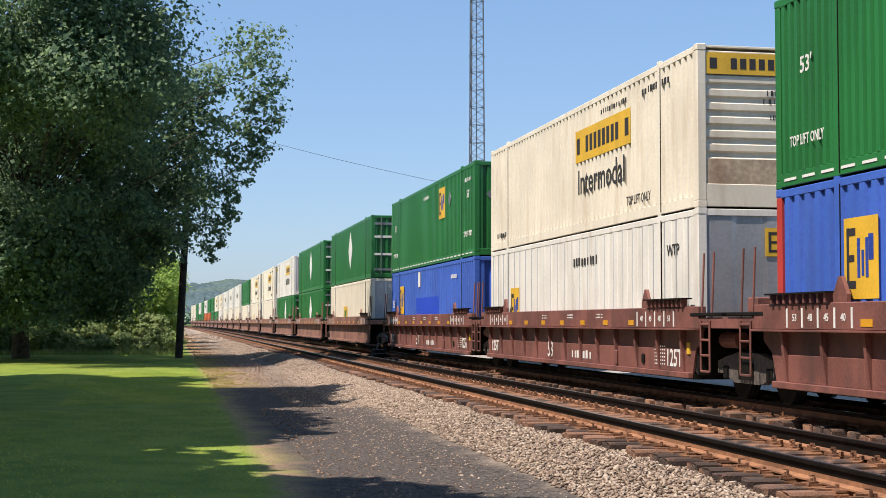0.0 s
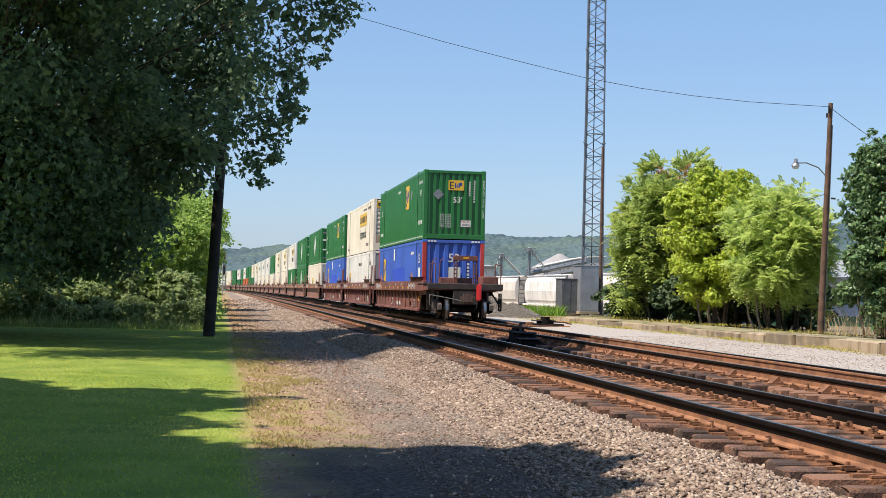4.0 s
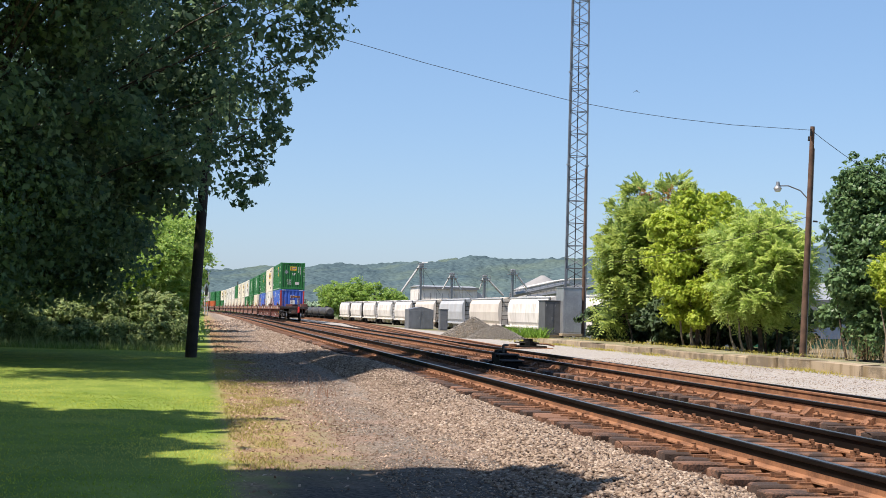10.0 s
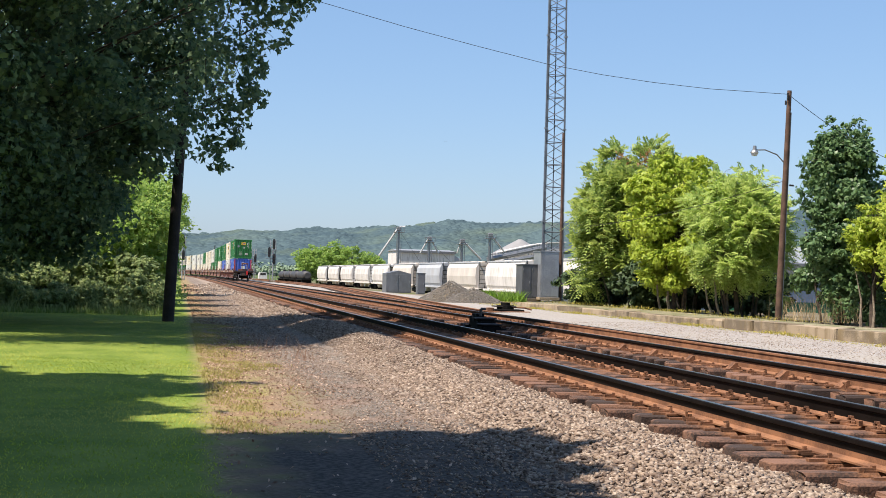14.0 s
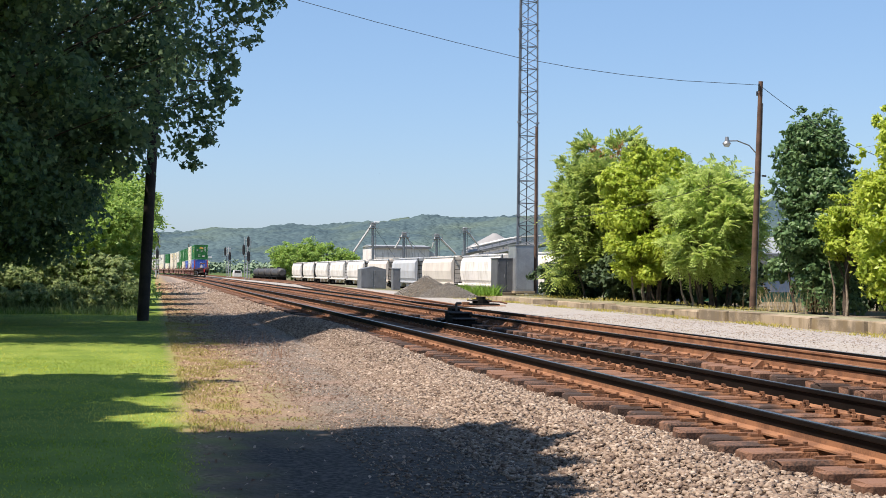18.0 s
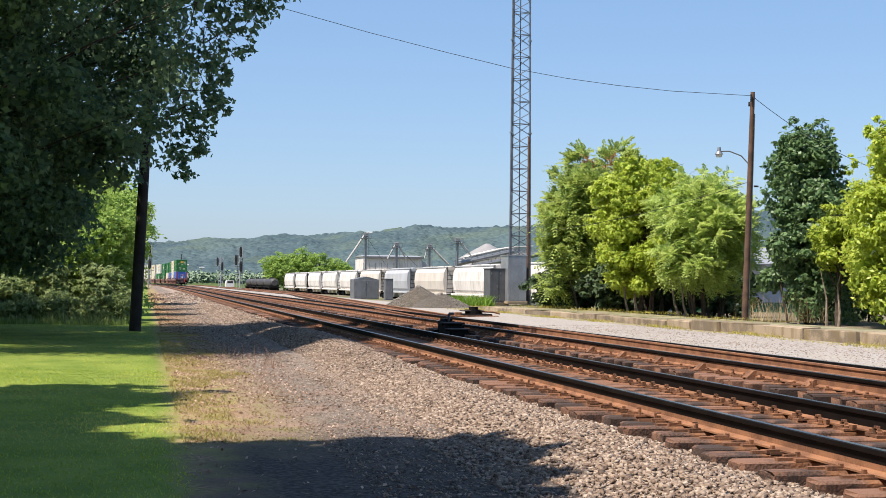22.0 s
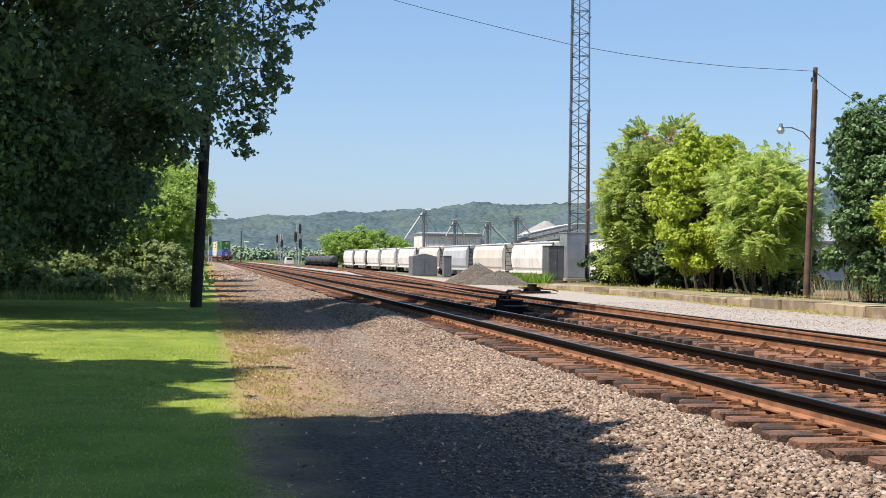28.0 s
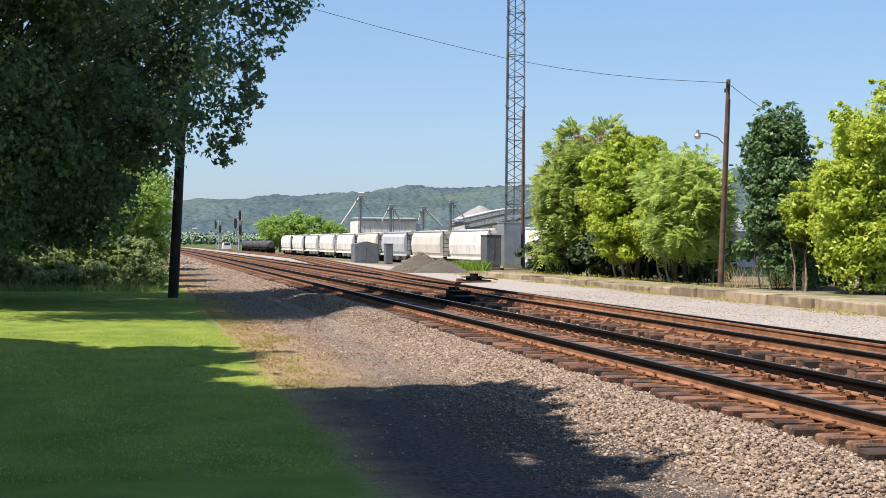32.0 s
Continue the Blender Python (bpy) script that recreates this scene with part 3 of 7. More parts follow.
def rust_at_plates():
    N, Lk = M["tie"].node_tree.nodes, M["tie"].node_tree.links
    base = N["Principled BSDF"].inputs["Base Color"]
    tc, sep, fold, band, grain, amount, stained = (N.new("ShaderNode" + k) for k in ("TexCoord", "SeparateXYZ", "Math", "ValToRGB", "TexNoise", "Math", "Mix"))
    Lk.new(tc.outputs["Object"], sep.inputs[0])
    fold.operation = "ABSOLUTE"
    Lk.new(sep.outputs[0], fold.inputs[0])
    e = band.color_ramp.elements
    e.new(0.6)
    e.new(0.9)
    for k, (p, v) in enumerate(((0.42, 0.0), (0.6, 1.0), (0.92, 1.0), (1.0, 0.0))):
        e[k].position, e[k].color = p, (v, v, v, 1)
    Lk.new(fold.outputs[0], band.inputs[0])
    grain.inputs["Scale"].default_value = 9
    Lk.new(tc.outputs["Object"], grain.inputs["Vector"])
    amount.operation = "MULTIPLY"
    Lk.new(band.outputs[0], amount.inputs[0])
    Lk.new(grain.outputs[0], amount.inputs[1])
    stained.data_type = "RGBA"
    stained.inputs[7].default_value = (0.27, 0.115, 0.045, 1)
    Lk.new(amount.outputs[0], stained.inputs[0])
    Lk.new(base.links[0].from_socket, stained.inputs[6])
    Lk.new(stained.outputs[2], base)


rust_at_plates()


def tie_mesh(seed, length=2.59):
    rnd = random.Random(seed)
    bm = bmesh.new()
    box(bm, -length / 2 + rnd.uniform(-0.14, 0.05), length / 2, -0.115, 0.115, -0.18, 0)
    bmesh.ops.bevel(bm, geom=bm.edges[:], offset=0.018, segments=1, affect="EDGES")
    for v in bm.verts:
        v.co += Vector((rnd.uniform(-0.025, 0.025), rnd.uniform(-0.012, 0.012), rnd.uniform(-0.008, 0.006)))
    me = bpy.data.meshes.new("tie")
    bm.to_mesh(me)
    bm.free()
    me.materials.append(M["tie"])
    return me


TIES = [tie_mesh(k) for k in range(6)]


def track(name, xc, y0, y_near, spacing, label, seed):
    rnd = random.Random(seed)
    root = tagged(new(name), label, "railway track", kind="structure")
    for s in (-1, 1):
        rl = link("rail", rail_mesh(xc + s * GAUGE / 2, RAIL), M["rail_side"], root, "rust-brown steel rail")
        deep = {(T1, -1): 0.105, (T1, 1): 0.15, (T2, 1): 0.09}.get((xc, s), 0.065)      # depth of the dark band, set rail by rail
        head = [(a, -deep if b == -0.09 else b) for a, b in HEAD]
        link("head_side", rail_mesh(xc + s * GAUGE / 2, head), M["rail_dark"], rl, "near-black rail head")
        link("rail_head", rail_mesh(xc + s * GAUGE / 2, [(-0.024, -0.004), (0.024, -0.004), (0.024, 0.001), (-0.024, 0.001)]), M["rail_top"], rl, "polished running surface")
    y, verts, faces, hw = y0, [], [], []
    while y < 420:
        yy = y + rnd.uniform(-0.05, 0.05)
        m = track_pose(xc + rnd.uniform(-0.05, 0.05), yy, -0.2) @ pose(0, 0, 0, 0, 0, rnd.uniform(-1.5, 1.5))
        if y0 + 8 < y < y_near:
            ob = new("tie", rnd.choice(TIES))
            ob.parent, ob.matrix_basis = root, m
        else:
            b = len(verts)
            verts += [m @ Vector((vx * 2.59, vy * 0.23, vz * 0.18 - 0.09)) for vx, vy, vz in CUBE_V]
            faces += [tuple(b + i for i in f) for f in CUBE_F]
        if y < 120:
            hw.append(yy)
        y += spacing
    tagged(link("distant_ties", raw("ties", verts, faces), M["tie"], root), kind="stuff")
    # tie plates, spikes and curved anchors along both rails
    hv, hf = [], []
    def block(cx, cy, cz, sx, sy, sz, rz=0.0):
        b = len(hv)
        c, s_ = math.cos(rz), math.sin(rz)
        for vx, vy, vz in CUBE_V:
            px, py = vx * sx, vy * sy
            hv.append((cx + px * c - py * s_, cy + px * s_ + py * c, cz + vz * sz))
        hf.extend(tuple(b + i for i in f) for f in CUBE_F)
    for yy in hw:
        for s in (-1, 1):
            rx = xc + s * GAUGE / 2
            block(rx, yy, -0.193, 0.36, 0.2, 0.02)
            for e in (-1, 1):
                block(rx + e * 0.088, yy + rnd.choice((-0.06, 0.06)), -0.168, 0.03, 0.03, 0.04)
                if yy >= 56:
                    continue
                if e == s:          # outer side: low bars and the odd raised spike
                    block(rx + e * 0.21, yy + rnd.uniform(-0.03, 0.03), -0.19, rnd.uniform(0.16, 0.24), 0.05, 0.024, rnd.uniform(-0.12, 0.12))
                    block(rx + e * 0.15, yy + rnd.choice((-0.07, 0.07)), -0.18, 0.12, 0.035, 0.03, rnd.uniform(-0.3, 0.3))
                    if rnd.random() < 0.4:
                        block(rx + e * 0.125, yy + rnd.choice((-0.06, 0.06)), -0.158, 0.022, 0.022, 0.075)
                        block(rx + e * 0.12, yy, -0.118, 0.045, 0.035, 0.014)
                else:               # gauge side: looped spring clips
                    block(rx + e * 0.10, yy + 0.135 * rnd.choice((-1, 1)), -0.168, 0.05, 0.03, 0.05, rnd.uniform(-0.5, 0.5))
                    ring = [(0.05 * math.cos(q * math.pi / 4), 0.045 * math.sin(q * math.pi / 4)) for q in range(-1, 6)]
                    for (ay, az), (by, bz) in zip(ring, ring[1:]):
                        block(rx + e * 0.125, yy + (ay + by) / 2, -0.155 + (az + bz) / 2, 0.032, 0.03, 0.022, e * 0.2)
                    block(rx + e * 0.17, yy + 0.04, -0.182, 0.09, 0.03, 0.03, e * 0.4)
    tagged(link("fastenings", raw("fastenings", hv, hf), M["rust"], root, "rusty tie plates, spikes and anchors"), kind="stuff")
    return root


# ---- intermodal train ----
CL, CW, CH = 16.15, 2.59, 2.896


def corrugated(width, height, pitch, depth, flat=0.42):
    """A corrugated sheet in x (0..width) and z (0..height), its troughs at +y."""
    n = max(1, int(width / pitch))
    p = width / n
    pts = []
    for k in range(n):
        a = k * p
        pts += [(a, 0), (a + p * flat, 0), (a + p * 0.5, depth), (a + p * (0.5 + flat), depth)]
    pts.append((width, 0))
    verts = [(x, y, z) for z in (0, height) for x, y in pts]
    k = len(pts)
    return verts, [(i, i + 1, k + i + 1, k + i) for i in range(k - 1)]


def ribbed(width, height, n, depth):
    """A sheet with horizontal ribs."""
    p = height / n
    pts = []
    for k in range(n):
        a = k * p
        pts += [(a, depth), (a + p * 0.30, depth), (a + p * 0.42, 0), (a + p * 0.86, 0)]
    pts.append((height, depth))
    verts = [(x, y, z) for x in (0, width) for z, y in pts]
    k = len(pts)
    return verts, [(i, i + 1, k + i + 1, k + i) for i in range(k - 1)]


def moved(vf, m):
    return [m @ Vector(v) for v in vf[0]], vf[1]


def plate_end(name, x, z, w, h, material, parent, off=0.0, label="", t=0.006):
    return part(name, bbox(x - w / 2, x + w / 2, -off - t, -off, z - h / 2, z + h / 2, 0), material, parent, label)


def plate_side(name, y, z, w, h, material, parent, label="", t=0.006, x=-CW / 2):
    return part(name, bbox(x - t, x, y - w / 2, y + w / 2, z - h / 2, z + h / 2, 0), material, parent, label)


def bars_side(y, z, w, h, n, material, parent, x=-CW / 2 - 0.003):
    """A short line of writing too small to read: plain bars."""
    bm = bmesh.new()
    p = w / n
    rnd = random.Random(int(y * 100) + n)
    for k in range(n):
        box(bm, x - 0.004, x, y - w / 2 + k * p, y - w / 2 + k * p + p * rnd.uniform(0.3, 0.75), z - h / 2, z + h * rnd.uniform(0.3, 0.5))
    return tagged(part("marking", bm, material, parent), kind="stuff")


def bars_end(x, z, w, h, n, material, parent, off=0.0, vertical=False):
    bm = bmesh.new()
    if vertical:
        p = h / n
        for k in range(n):
            box(bm, x - w / 2, x + w / 2, -off - 0.004, -off, z - h / 2 + k * p, z - h / 2 + k * p + p * 0.6)
    else:
        p = w / n
        rnd = random.Random(int(z * 1000) + n)
        for k in range(n):
            box(bm, x - w / 2 + k * p, x - w / 2 + k * p + p * rnd.uniform(0.15, 0.7), -off - 0.004, -off, z - h / 2, z + h / 2)
    return tagged(part("marking", bm, material, parent), kind="stuff")


def logo_side(y, z, w, h, parent, bars, base="yellow"):
    p = plate_side("logo_panel", y, z, w, h, M[base], parent, "yellow panel with plain dark shapes")
    for c, dy, dz, ww, hh in bars:
        part("logo_shape", bbox(-CW / 2 - 0.010, -CW / 2 - 0.006, y - dy - ww / 2, y - dy + ww / 2, z + dz - hh / 2, z + dz + hh / 2, 0), M[c], p)
    return p


def logo_end(x, z, w, h, parent, bars, off=0.0, base="yellow"):
    p = plate_end("logo_panel", x, z, w, h, M[base], parent, off, "yellow panel with plain dark shapes")
    for c, dx, dz, ww, hh in bars:
        part("logo_shape", bbox(x + dx - ww / 2, x + dx + ww / 2, -off - 0.010, -off - 0.006, z + dz - hh / 2, z + dz + hh / 2, 0), M[c], p)
    return p


def emp_bars(w, h):
    """Plain shapes in place of the letters: a dark open form and a blue one."""
    return [("ink", -w * 0.38, 0, w * 0.07, h * 0.72), ("ink", -w * 0.25, h * 0.31, w * 0.2, h * 0.09), ("ink", -w * 0.27, 0, w * 0.16, h * 0.08), ("ink", -w * 0.25, -h * 0.31, w * 0.2, h * 0.09),
            ("bluelogo", -w * 0.06, 0, w * 0.08, h * 0.46), ("bluelogo", w * 0.06, -h * 0.06, w * 0.07, h * 0.3), ("bluelogo", w * 0.18, 0, w * 0.08, h * 0.46), ("bluelogo", w * 0.3, h * 0.12, w * 0.14, h * 0.3)]


def container(label, paint, side="corrugated", end="corrugated", post=None, pitch=0.2, group="containers on the train"):
    """A 53-foot container: sheet sides, end, roof, rails, posts and castings. Its origin is the middle of its near end, at the floor."""
    root = thing("shipping_container", pose(0, 0, 0), label, "container", group)
    P_ = M[paint]
    post_m = M[post] if post else P_
    hw = CW / 2
    for s in (-1, 1):
        turn = Matrix.Translation((s * hw, 0.1, 0.22)) @ (Matrix(((0, -s, 0, 0), (1, 0, 0, 0), (0, 0, 1, 0), (0, 0, 0, 1))))
        if side == "corrugated":
            vf = corrugated(CL - 0.2, CH - 0.36, pitch, 0.05)
        else:
            vf = corrugated(CL - 0.2, CH - 0.36, 0.62, 0.012, 0.47)
        link("side_panel", raw("side_panel", *moved(vf, turn)), P_, root)
        part("bottom_rail", bbox(s * hw - (0.06 if s > 0 else -0.002), s * hw + (0.06 if s < 0 else -0.002) if s < 0 else s * hw - 0.002, 0.0, CL, 0.02, 0.22, 0.008), P_, root)
        part("top_rail", bbox(min(s * hw, s * (hw - 0.07)), max(s * hw, s * (hw - 0.07)), 0, CL, CH - 0.14, CH - 0.02, 0.01), P_, root)
    for y, sgn in ((0, 1), (CL, -1)):
        if end == "ribbed" and y == 0:
            vf = ribbed(CW - 0.3, CH - 0.95, 8, 0.045)
            link("end_panel", raw("end_panel", *moved(vf, Matrix.Translation((-hw + 0.15, 0.03, 0.42)))), P_, root)
            part("end_header", bbox(-hw + 0.15, hw - 0.15, 0.02, 0.08, CH - 0.53, CH - 0.12, 0.01), P_, root)
            part("end_sill", bbox(-hw + 0.15, hw - 0.15, 0.0, 0.08, 0.02, 0.42, 0.01), P_, root)
        else:
            vf = corrugated(CW - 0.3, CH - 0.36, (0.34 if pitch == 0.33 else 0.235) if end != "flat" else 0.8, 0.06 if end != "flat" else 0.012)
            m = Matrix.Translation((-hw + 0.15, 0.02, 0.22)) if y == 0 else Matrix.Translation((hw - 0.15, CL - 0.02, 0.22)) @ pose(0, 0, 0, 0, 0, 180)
            link("end_panel", raw("end_panel", *moved(vf, m)), M["silver"] if end == "flat" else P_, root)
            part("end_sill", bbox(-hw + 0.12, hw - 0.12, min(y, y + sgn * 0.08), max(y, y + sgn * 0.08), 0.03, 0.22, 0.008), P_, root)
            part("end_header", bbox(-hw + 0.12, hw - 0.12, min(y, y + sgn * 0.08), max(y, y + sgn * 0.08), CH - 0.14, CH - 0.02, 0.008), P_, root)
        for s in (-1, 1):
            xa, xb = sorted((s * hw, s * (hw - 0.16)))
            ya, yb = sorted((y, y + sgn * 0.16))
            part("corner_post", bbox(xa - 0.004, xb + 0.004, ya - 0.004, yb + 0.004, 0.12, CH - 0.12, 0.015), post_m, root)
            for z in (0, CH - 0.12):
                part("corner_casting", bbox(xa - 0.008, xb + 0.008, ya - 0.008, yb + 0.008, z, z + 0.12, 0.012), P_, root)
    for y in (1.98, CL - 1.98):
        for s in (-1, 1):
            xa, xb = sorted((s * hw, s * (hw - 0.05)))
            part("lift_post", bbox(xa - 0.012, xb + 0.012, y - 0.08, y + 0.08, 0.0, CH + 0.03, 0.012), P_, root)
            part("lift_slot", bbox(xa - 0.016, xb + 0.016, y - 0.098, y - 0.088, 0.05, CH - 0.1, 0), M["black_iron"], root) if s < 0 else None
    part("roof", bbox(-hw + 0.06, hw - 0.06, 0.06, CL - 0.06, CH - 0.05, CH - 0.015, 0.005), P_, root)
    part("underframe", bbox(-hw + 0.06, hw - 0.06, 0.06, CL - 0.06, 0.05, 0.16, 0), M["black_iron"], root)
    return root


def rail_dashes(root, material="letter", n=26):
    me = None
    for k in range(n):
        y = 0.5 + k * (CL - 1) / (n - 1)
        if me is None:
            me = part("reflective_strip", bbox(-CW / 2 - 0.008, -CW / 2 - 0.002, -0.2, 0.2, 0.10, 0.14, 0), M[material], root, "pale reflective strip")
            me.matrix_basis = Matrix.Translation((0, y, 0))
        else:
            ob = link("reflective_strip", me.data, None, root, "pale reflective strip")
            ob.matrix_basis = Matrix.Translation((0, y, 0))


def green_marked():
    c = container("green corrugated steel container with a yellow logo panel", "green", pitch=0.22)
    rail_dashes(c)
    logo_side(5.2, 2.02, 1.1, 1.05, c, emp_bars(1.1, 1.05))
    logo_end(0.05, 2.27, 0.66, 0.42, c, emp_bars(0.66, 0.42), -0.014)
    d = part("placard", prism([(-0.235, 0), (0, -0.235), (0.235, 0), (0, 0.235)], "y", -0.012, 0.0), M["galv"], c, "grey diamond placard holder")
    d.matrix_basis = Matrix.Translation((-0.7, 0.012, 1.88))
    d = part("placard", prism([(-0.235, 0), (0, -0.235), (0.235, 0), (0, 0.235)], "x", -CW / 2 - 0.012, -CW / 2), M["galv"], c, "grey diamond placard holder")
    d.matrix_basis = Matrix.Translation((0, 3.85, 2.05))
    lettering("53'", 0.34, M["letter"], c, on_end(0.12, 0.012, 1.65))
    lettering("53'", 0.34, M["letter"], c, on_side(-CW / 2 - 0.003, 0.95, 1.95))
    lettering("53'", 0.34, M["letter"], c, on_side(-CW / 2 - 0.003, 15.1, 1.75))
    lettering("TOP LIFT ONLY", 0.24, M["letter"], c, on_side(-CW / 2 - 0.003, 1.0, 0.72), squeeze=0.72)
    lettering("TOP LIFT ONLY", 0.22, M["letter"], c, on_side(-CW / 2 - 0.003, 15.1, 0.66), squeeze=0.72)
    for k, ch in enumerate("WARNING HIGH CUBE"):
        if ch != " ":
            lettering(ch, 0.11, M["letter"], c, on_end(CW / 2 - 0.085, -0.006, 2.45 - k * 0.095))
    bars_end(0.62, 2.15, 0.07, 0.62, 7, M["letter"], c, -0.012, True)
    bars_end(0.82, 2.05, 0.07, 0.95, 9, M["letter"], c, -0.012, True)
    for k in range(8):
        bars_end(-0.36, 1.05 - k * 0.075, 0.5, 0.034, 7, M["letter"], c, -0.012)
    plate_end("weight_label", 0.48, 0.68, 0.42, 0.27, M["letter"], c, -0.014, "white weight label")
    lettering("24,100 lbs", 0.1, M["ink"], c, on_end(0.48, 0.006, 0.63), squeeze=0.8)
    bars_end(0.48, 0.76, 0.36, 0.05, 6, M["red"], c, -0.007)
    bars_side(1.0, 2.42, 1.0, 0.13, 8, M["letter"], c)
    bars_side(8.2, 2.45, 1.1, 0.12, 8, M["letter"], c)
    return c


def blue_marked(red=True):
    c = container("blue corrugated container with red end posts and a fresh paint patch" if red else "faded blue corrugated container with a fresh paint patch", "blue", post="red" if red else None, pitch=0.33)
    logo_side(13.5, 1.75, 0.95, 1.1, c, emp_bars(0.95, 1.15))
    plate_side("paint_patch", 8.0, 1.3, 4.4, 0.95, M["blue_patch"], c, "fresh darker blue paint patch")
    plate_side("placard_sheet", 9.6, 2.45, 0.45, 0.55, M["letter"], c, "white document holder")
    if red:
        lettering("53", 0.5, M["letter"], c, on_end(0.02, 0.012, 2.12))
        lettering("53", 0.55, M["letter"], c, on_side(-CW / 2 - 0.003, 0.95, 2.08))
        plate_end("white_label", 0.05, 1.45, 0.5, 0.62, M["letter"], c, -0.014)
        plate_side("white_label", 0.95, 1.42, 0.55, 0.6, M["letter"], c)
        bars_end(0.62, 1.35, 0.1, 1.3, 9, M["letter"], c, -0.012, True)
        for s in (-1, 1):
            bm = bmesh.new()
            for k in range(3):
                box(bm, -0.05, 0.05, -0.008, -0.002, -0.035, 0.035, Matrix.Translation((s * 0.92 + k * 0.13 - 0.13, 0, CH - 0.07)) @ Matrix.Shear("XY", 4, (0.0, 0.0)))
            part("hazard_stripes", bm, M["letter"], c)
    else:
        logo_end(0.35, 2.0, 1.0, 0.62, c, emp_bars(1.0, 0.62), -0.014)
        lettering("53", 0.4, M["letter"], c, on_side(-CW / 2 - 0.003, 15.5, 1.6))
    bars_side(3.2, 2.38, 1.0, 0.13, 8, M["letter"], c)
    return c


def header_bars(w, h):
    return [("ink", w * (-0.27 + 0.078 * k), 0, w * 0.05, h * 0.5) for k in range(8)] + [("ink", s * w * 0.44, 0, w * 0.06, h * 0.5) for s in (-1, 1)]


def cream_marked():
    c = container("dirty cream container with a ribbed end and yellow name panels", "cream", end="ribbed", pitch=0.28)
    logo_side(5.6, 1.95, 3.9, 0.72, c, header_bars(3.9, 0.72))
    lettering("Intermodal", 0.78, M["ink"], c, on_side(-CW / 2 - 0.004, 5.7, 1.1), squeeze=0.98)
    logo_end(0.0, CH - 0.34, CW - 0.34, 0.38, c, header_bars(CW - 0.34, 0.38), -0.016)
    lettering("TOP LIFT ONLY", 0.26, M["ink"], c, on_side(-CW / 2 - 0.003, 3.2, 0.42), squeeze=0.8)
    part("rust_panel", bbox(-CW / 2 + 0.16, CW / 2 - 0.16, 0.012, 0.03, 0.42, 0.86, 0), mat("rust-streaked cream", (0.42, 0.33, 0.24), 0.7, 0, 0.3, 1.5, 12, 0.1, stain=(0.22, 0.12, 0.07), stain_amt=0.8), c, "rust-stained lower panel")
    for z, w in ((2.05, 0.36), (1.9, 0.5), (1.62, 0.24)):
        bars_end(0.2, z, w, 0.09, 5, M["ink"], c, -0.028)
    bars_side(2.2, 2.5, 1.6, 0.13, 10, M["ink"], c)
    bars_side(4.8, 2.5, 1.8, 0.11, 12, M["ink"], c)
    bars_side(14.8, 0.4, 1.3, 0.14, 6, M["ink"], c)
    return c


def white_marked():
    c = container("dirty white container with battened sheet sides", "white", side="sheet", end="flat")
    for k in range(26):
        y = 0.5 + k * 0.615
        part("batten", bbox(-CW / 2 - 0.006, -CW / 2 + 0.012, y - 0.014, y + 0.014, 0.22, CH - 0.14, 0), M["hopper_b"], c)
    logo_side(13.3, 1.25, 0.95, 1.1, c, emp_bars(0.95, 1.1))
    logo_end(0.3, 2.3, 0.7, 0.5, c, emp_bars(0.7, 0.5), -0.006)
    bars_side(6.9, 2.25, 1.9, 0.2, 9, M["ink"], c)
    lettering("WTP", 0.3, M["ink"], c, on_side(-CW / 2 - 0.008, 1.25, 2.2))
    bars_end(1.0, 1.6, 0.09, 1.9, 11, M["ink"], c, -0.006, True)
    return c


def far_container(paint, label, logo=None, end="corrugated"):
    c = container(label, paint, end=end)
    if logo == "diamond":
        d = part("logo_shape", prism([(-0.75, 0), (0, -0.95), (0.75, 0), (0, 0.95)], "x", -CW / 2 - 0.01, -CW / 2), M["letter"], c, "pale diamond-shaped logo")
        d.matrix_basis = Matrix.Translation((0, 7.6, 1.6))
    elif logo == "yellow":
        logo_side(5.6, 2.0, 3.4, 0.7, c, header_bars(3.4, 0.7))
        bars_side(5.7, 1.15, 3.2, 0.5, 8, M["ink"], c)
    elif logo == "small":
        logo_side(9.5, 1.2, 1.6, 1.0, c, [("green", 0, 0, 0.7, 0.6)])
    elif logo == "bars":
        bars_side(8.2, 1.6, 4.5, 0.7, 7, M["ink"], c)
    return c


def door_end(c):
    """Door bars and hinges on the near end."""
    for x in (-0.85, -0.35, 0.35, 0.85):
        part("lock_rod", rods([((x, -0.02, 0.15), (x, -0.02, CH - 0.1))], 0.02, 6), M["galv"], c)
    for z in (0.4, 1.1, 1.9, 2.5):
        part("hinge_bar", bbox(-CW / 2 + 0.14, CW / 2 - 0.14, -0.006, 0.018, z - 0.05, z + 0.05, 0), M["letter"] if z in (1.1, 1.9) else M["galv"], c)
    d = part("logo_shape", prism([(0.32 * math.cos(a * 0.7854), 0.32 * math.sin(a * 0.7854)) for a in range(8)], "y", -0.03, -0.022), M["letter"], c)
    d.matrix_basis = Matrix.Translation((0, 0, 2.3))


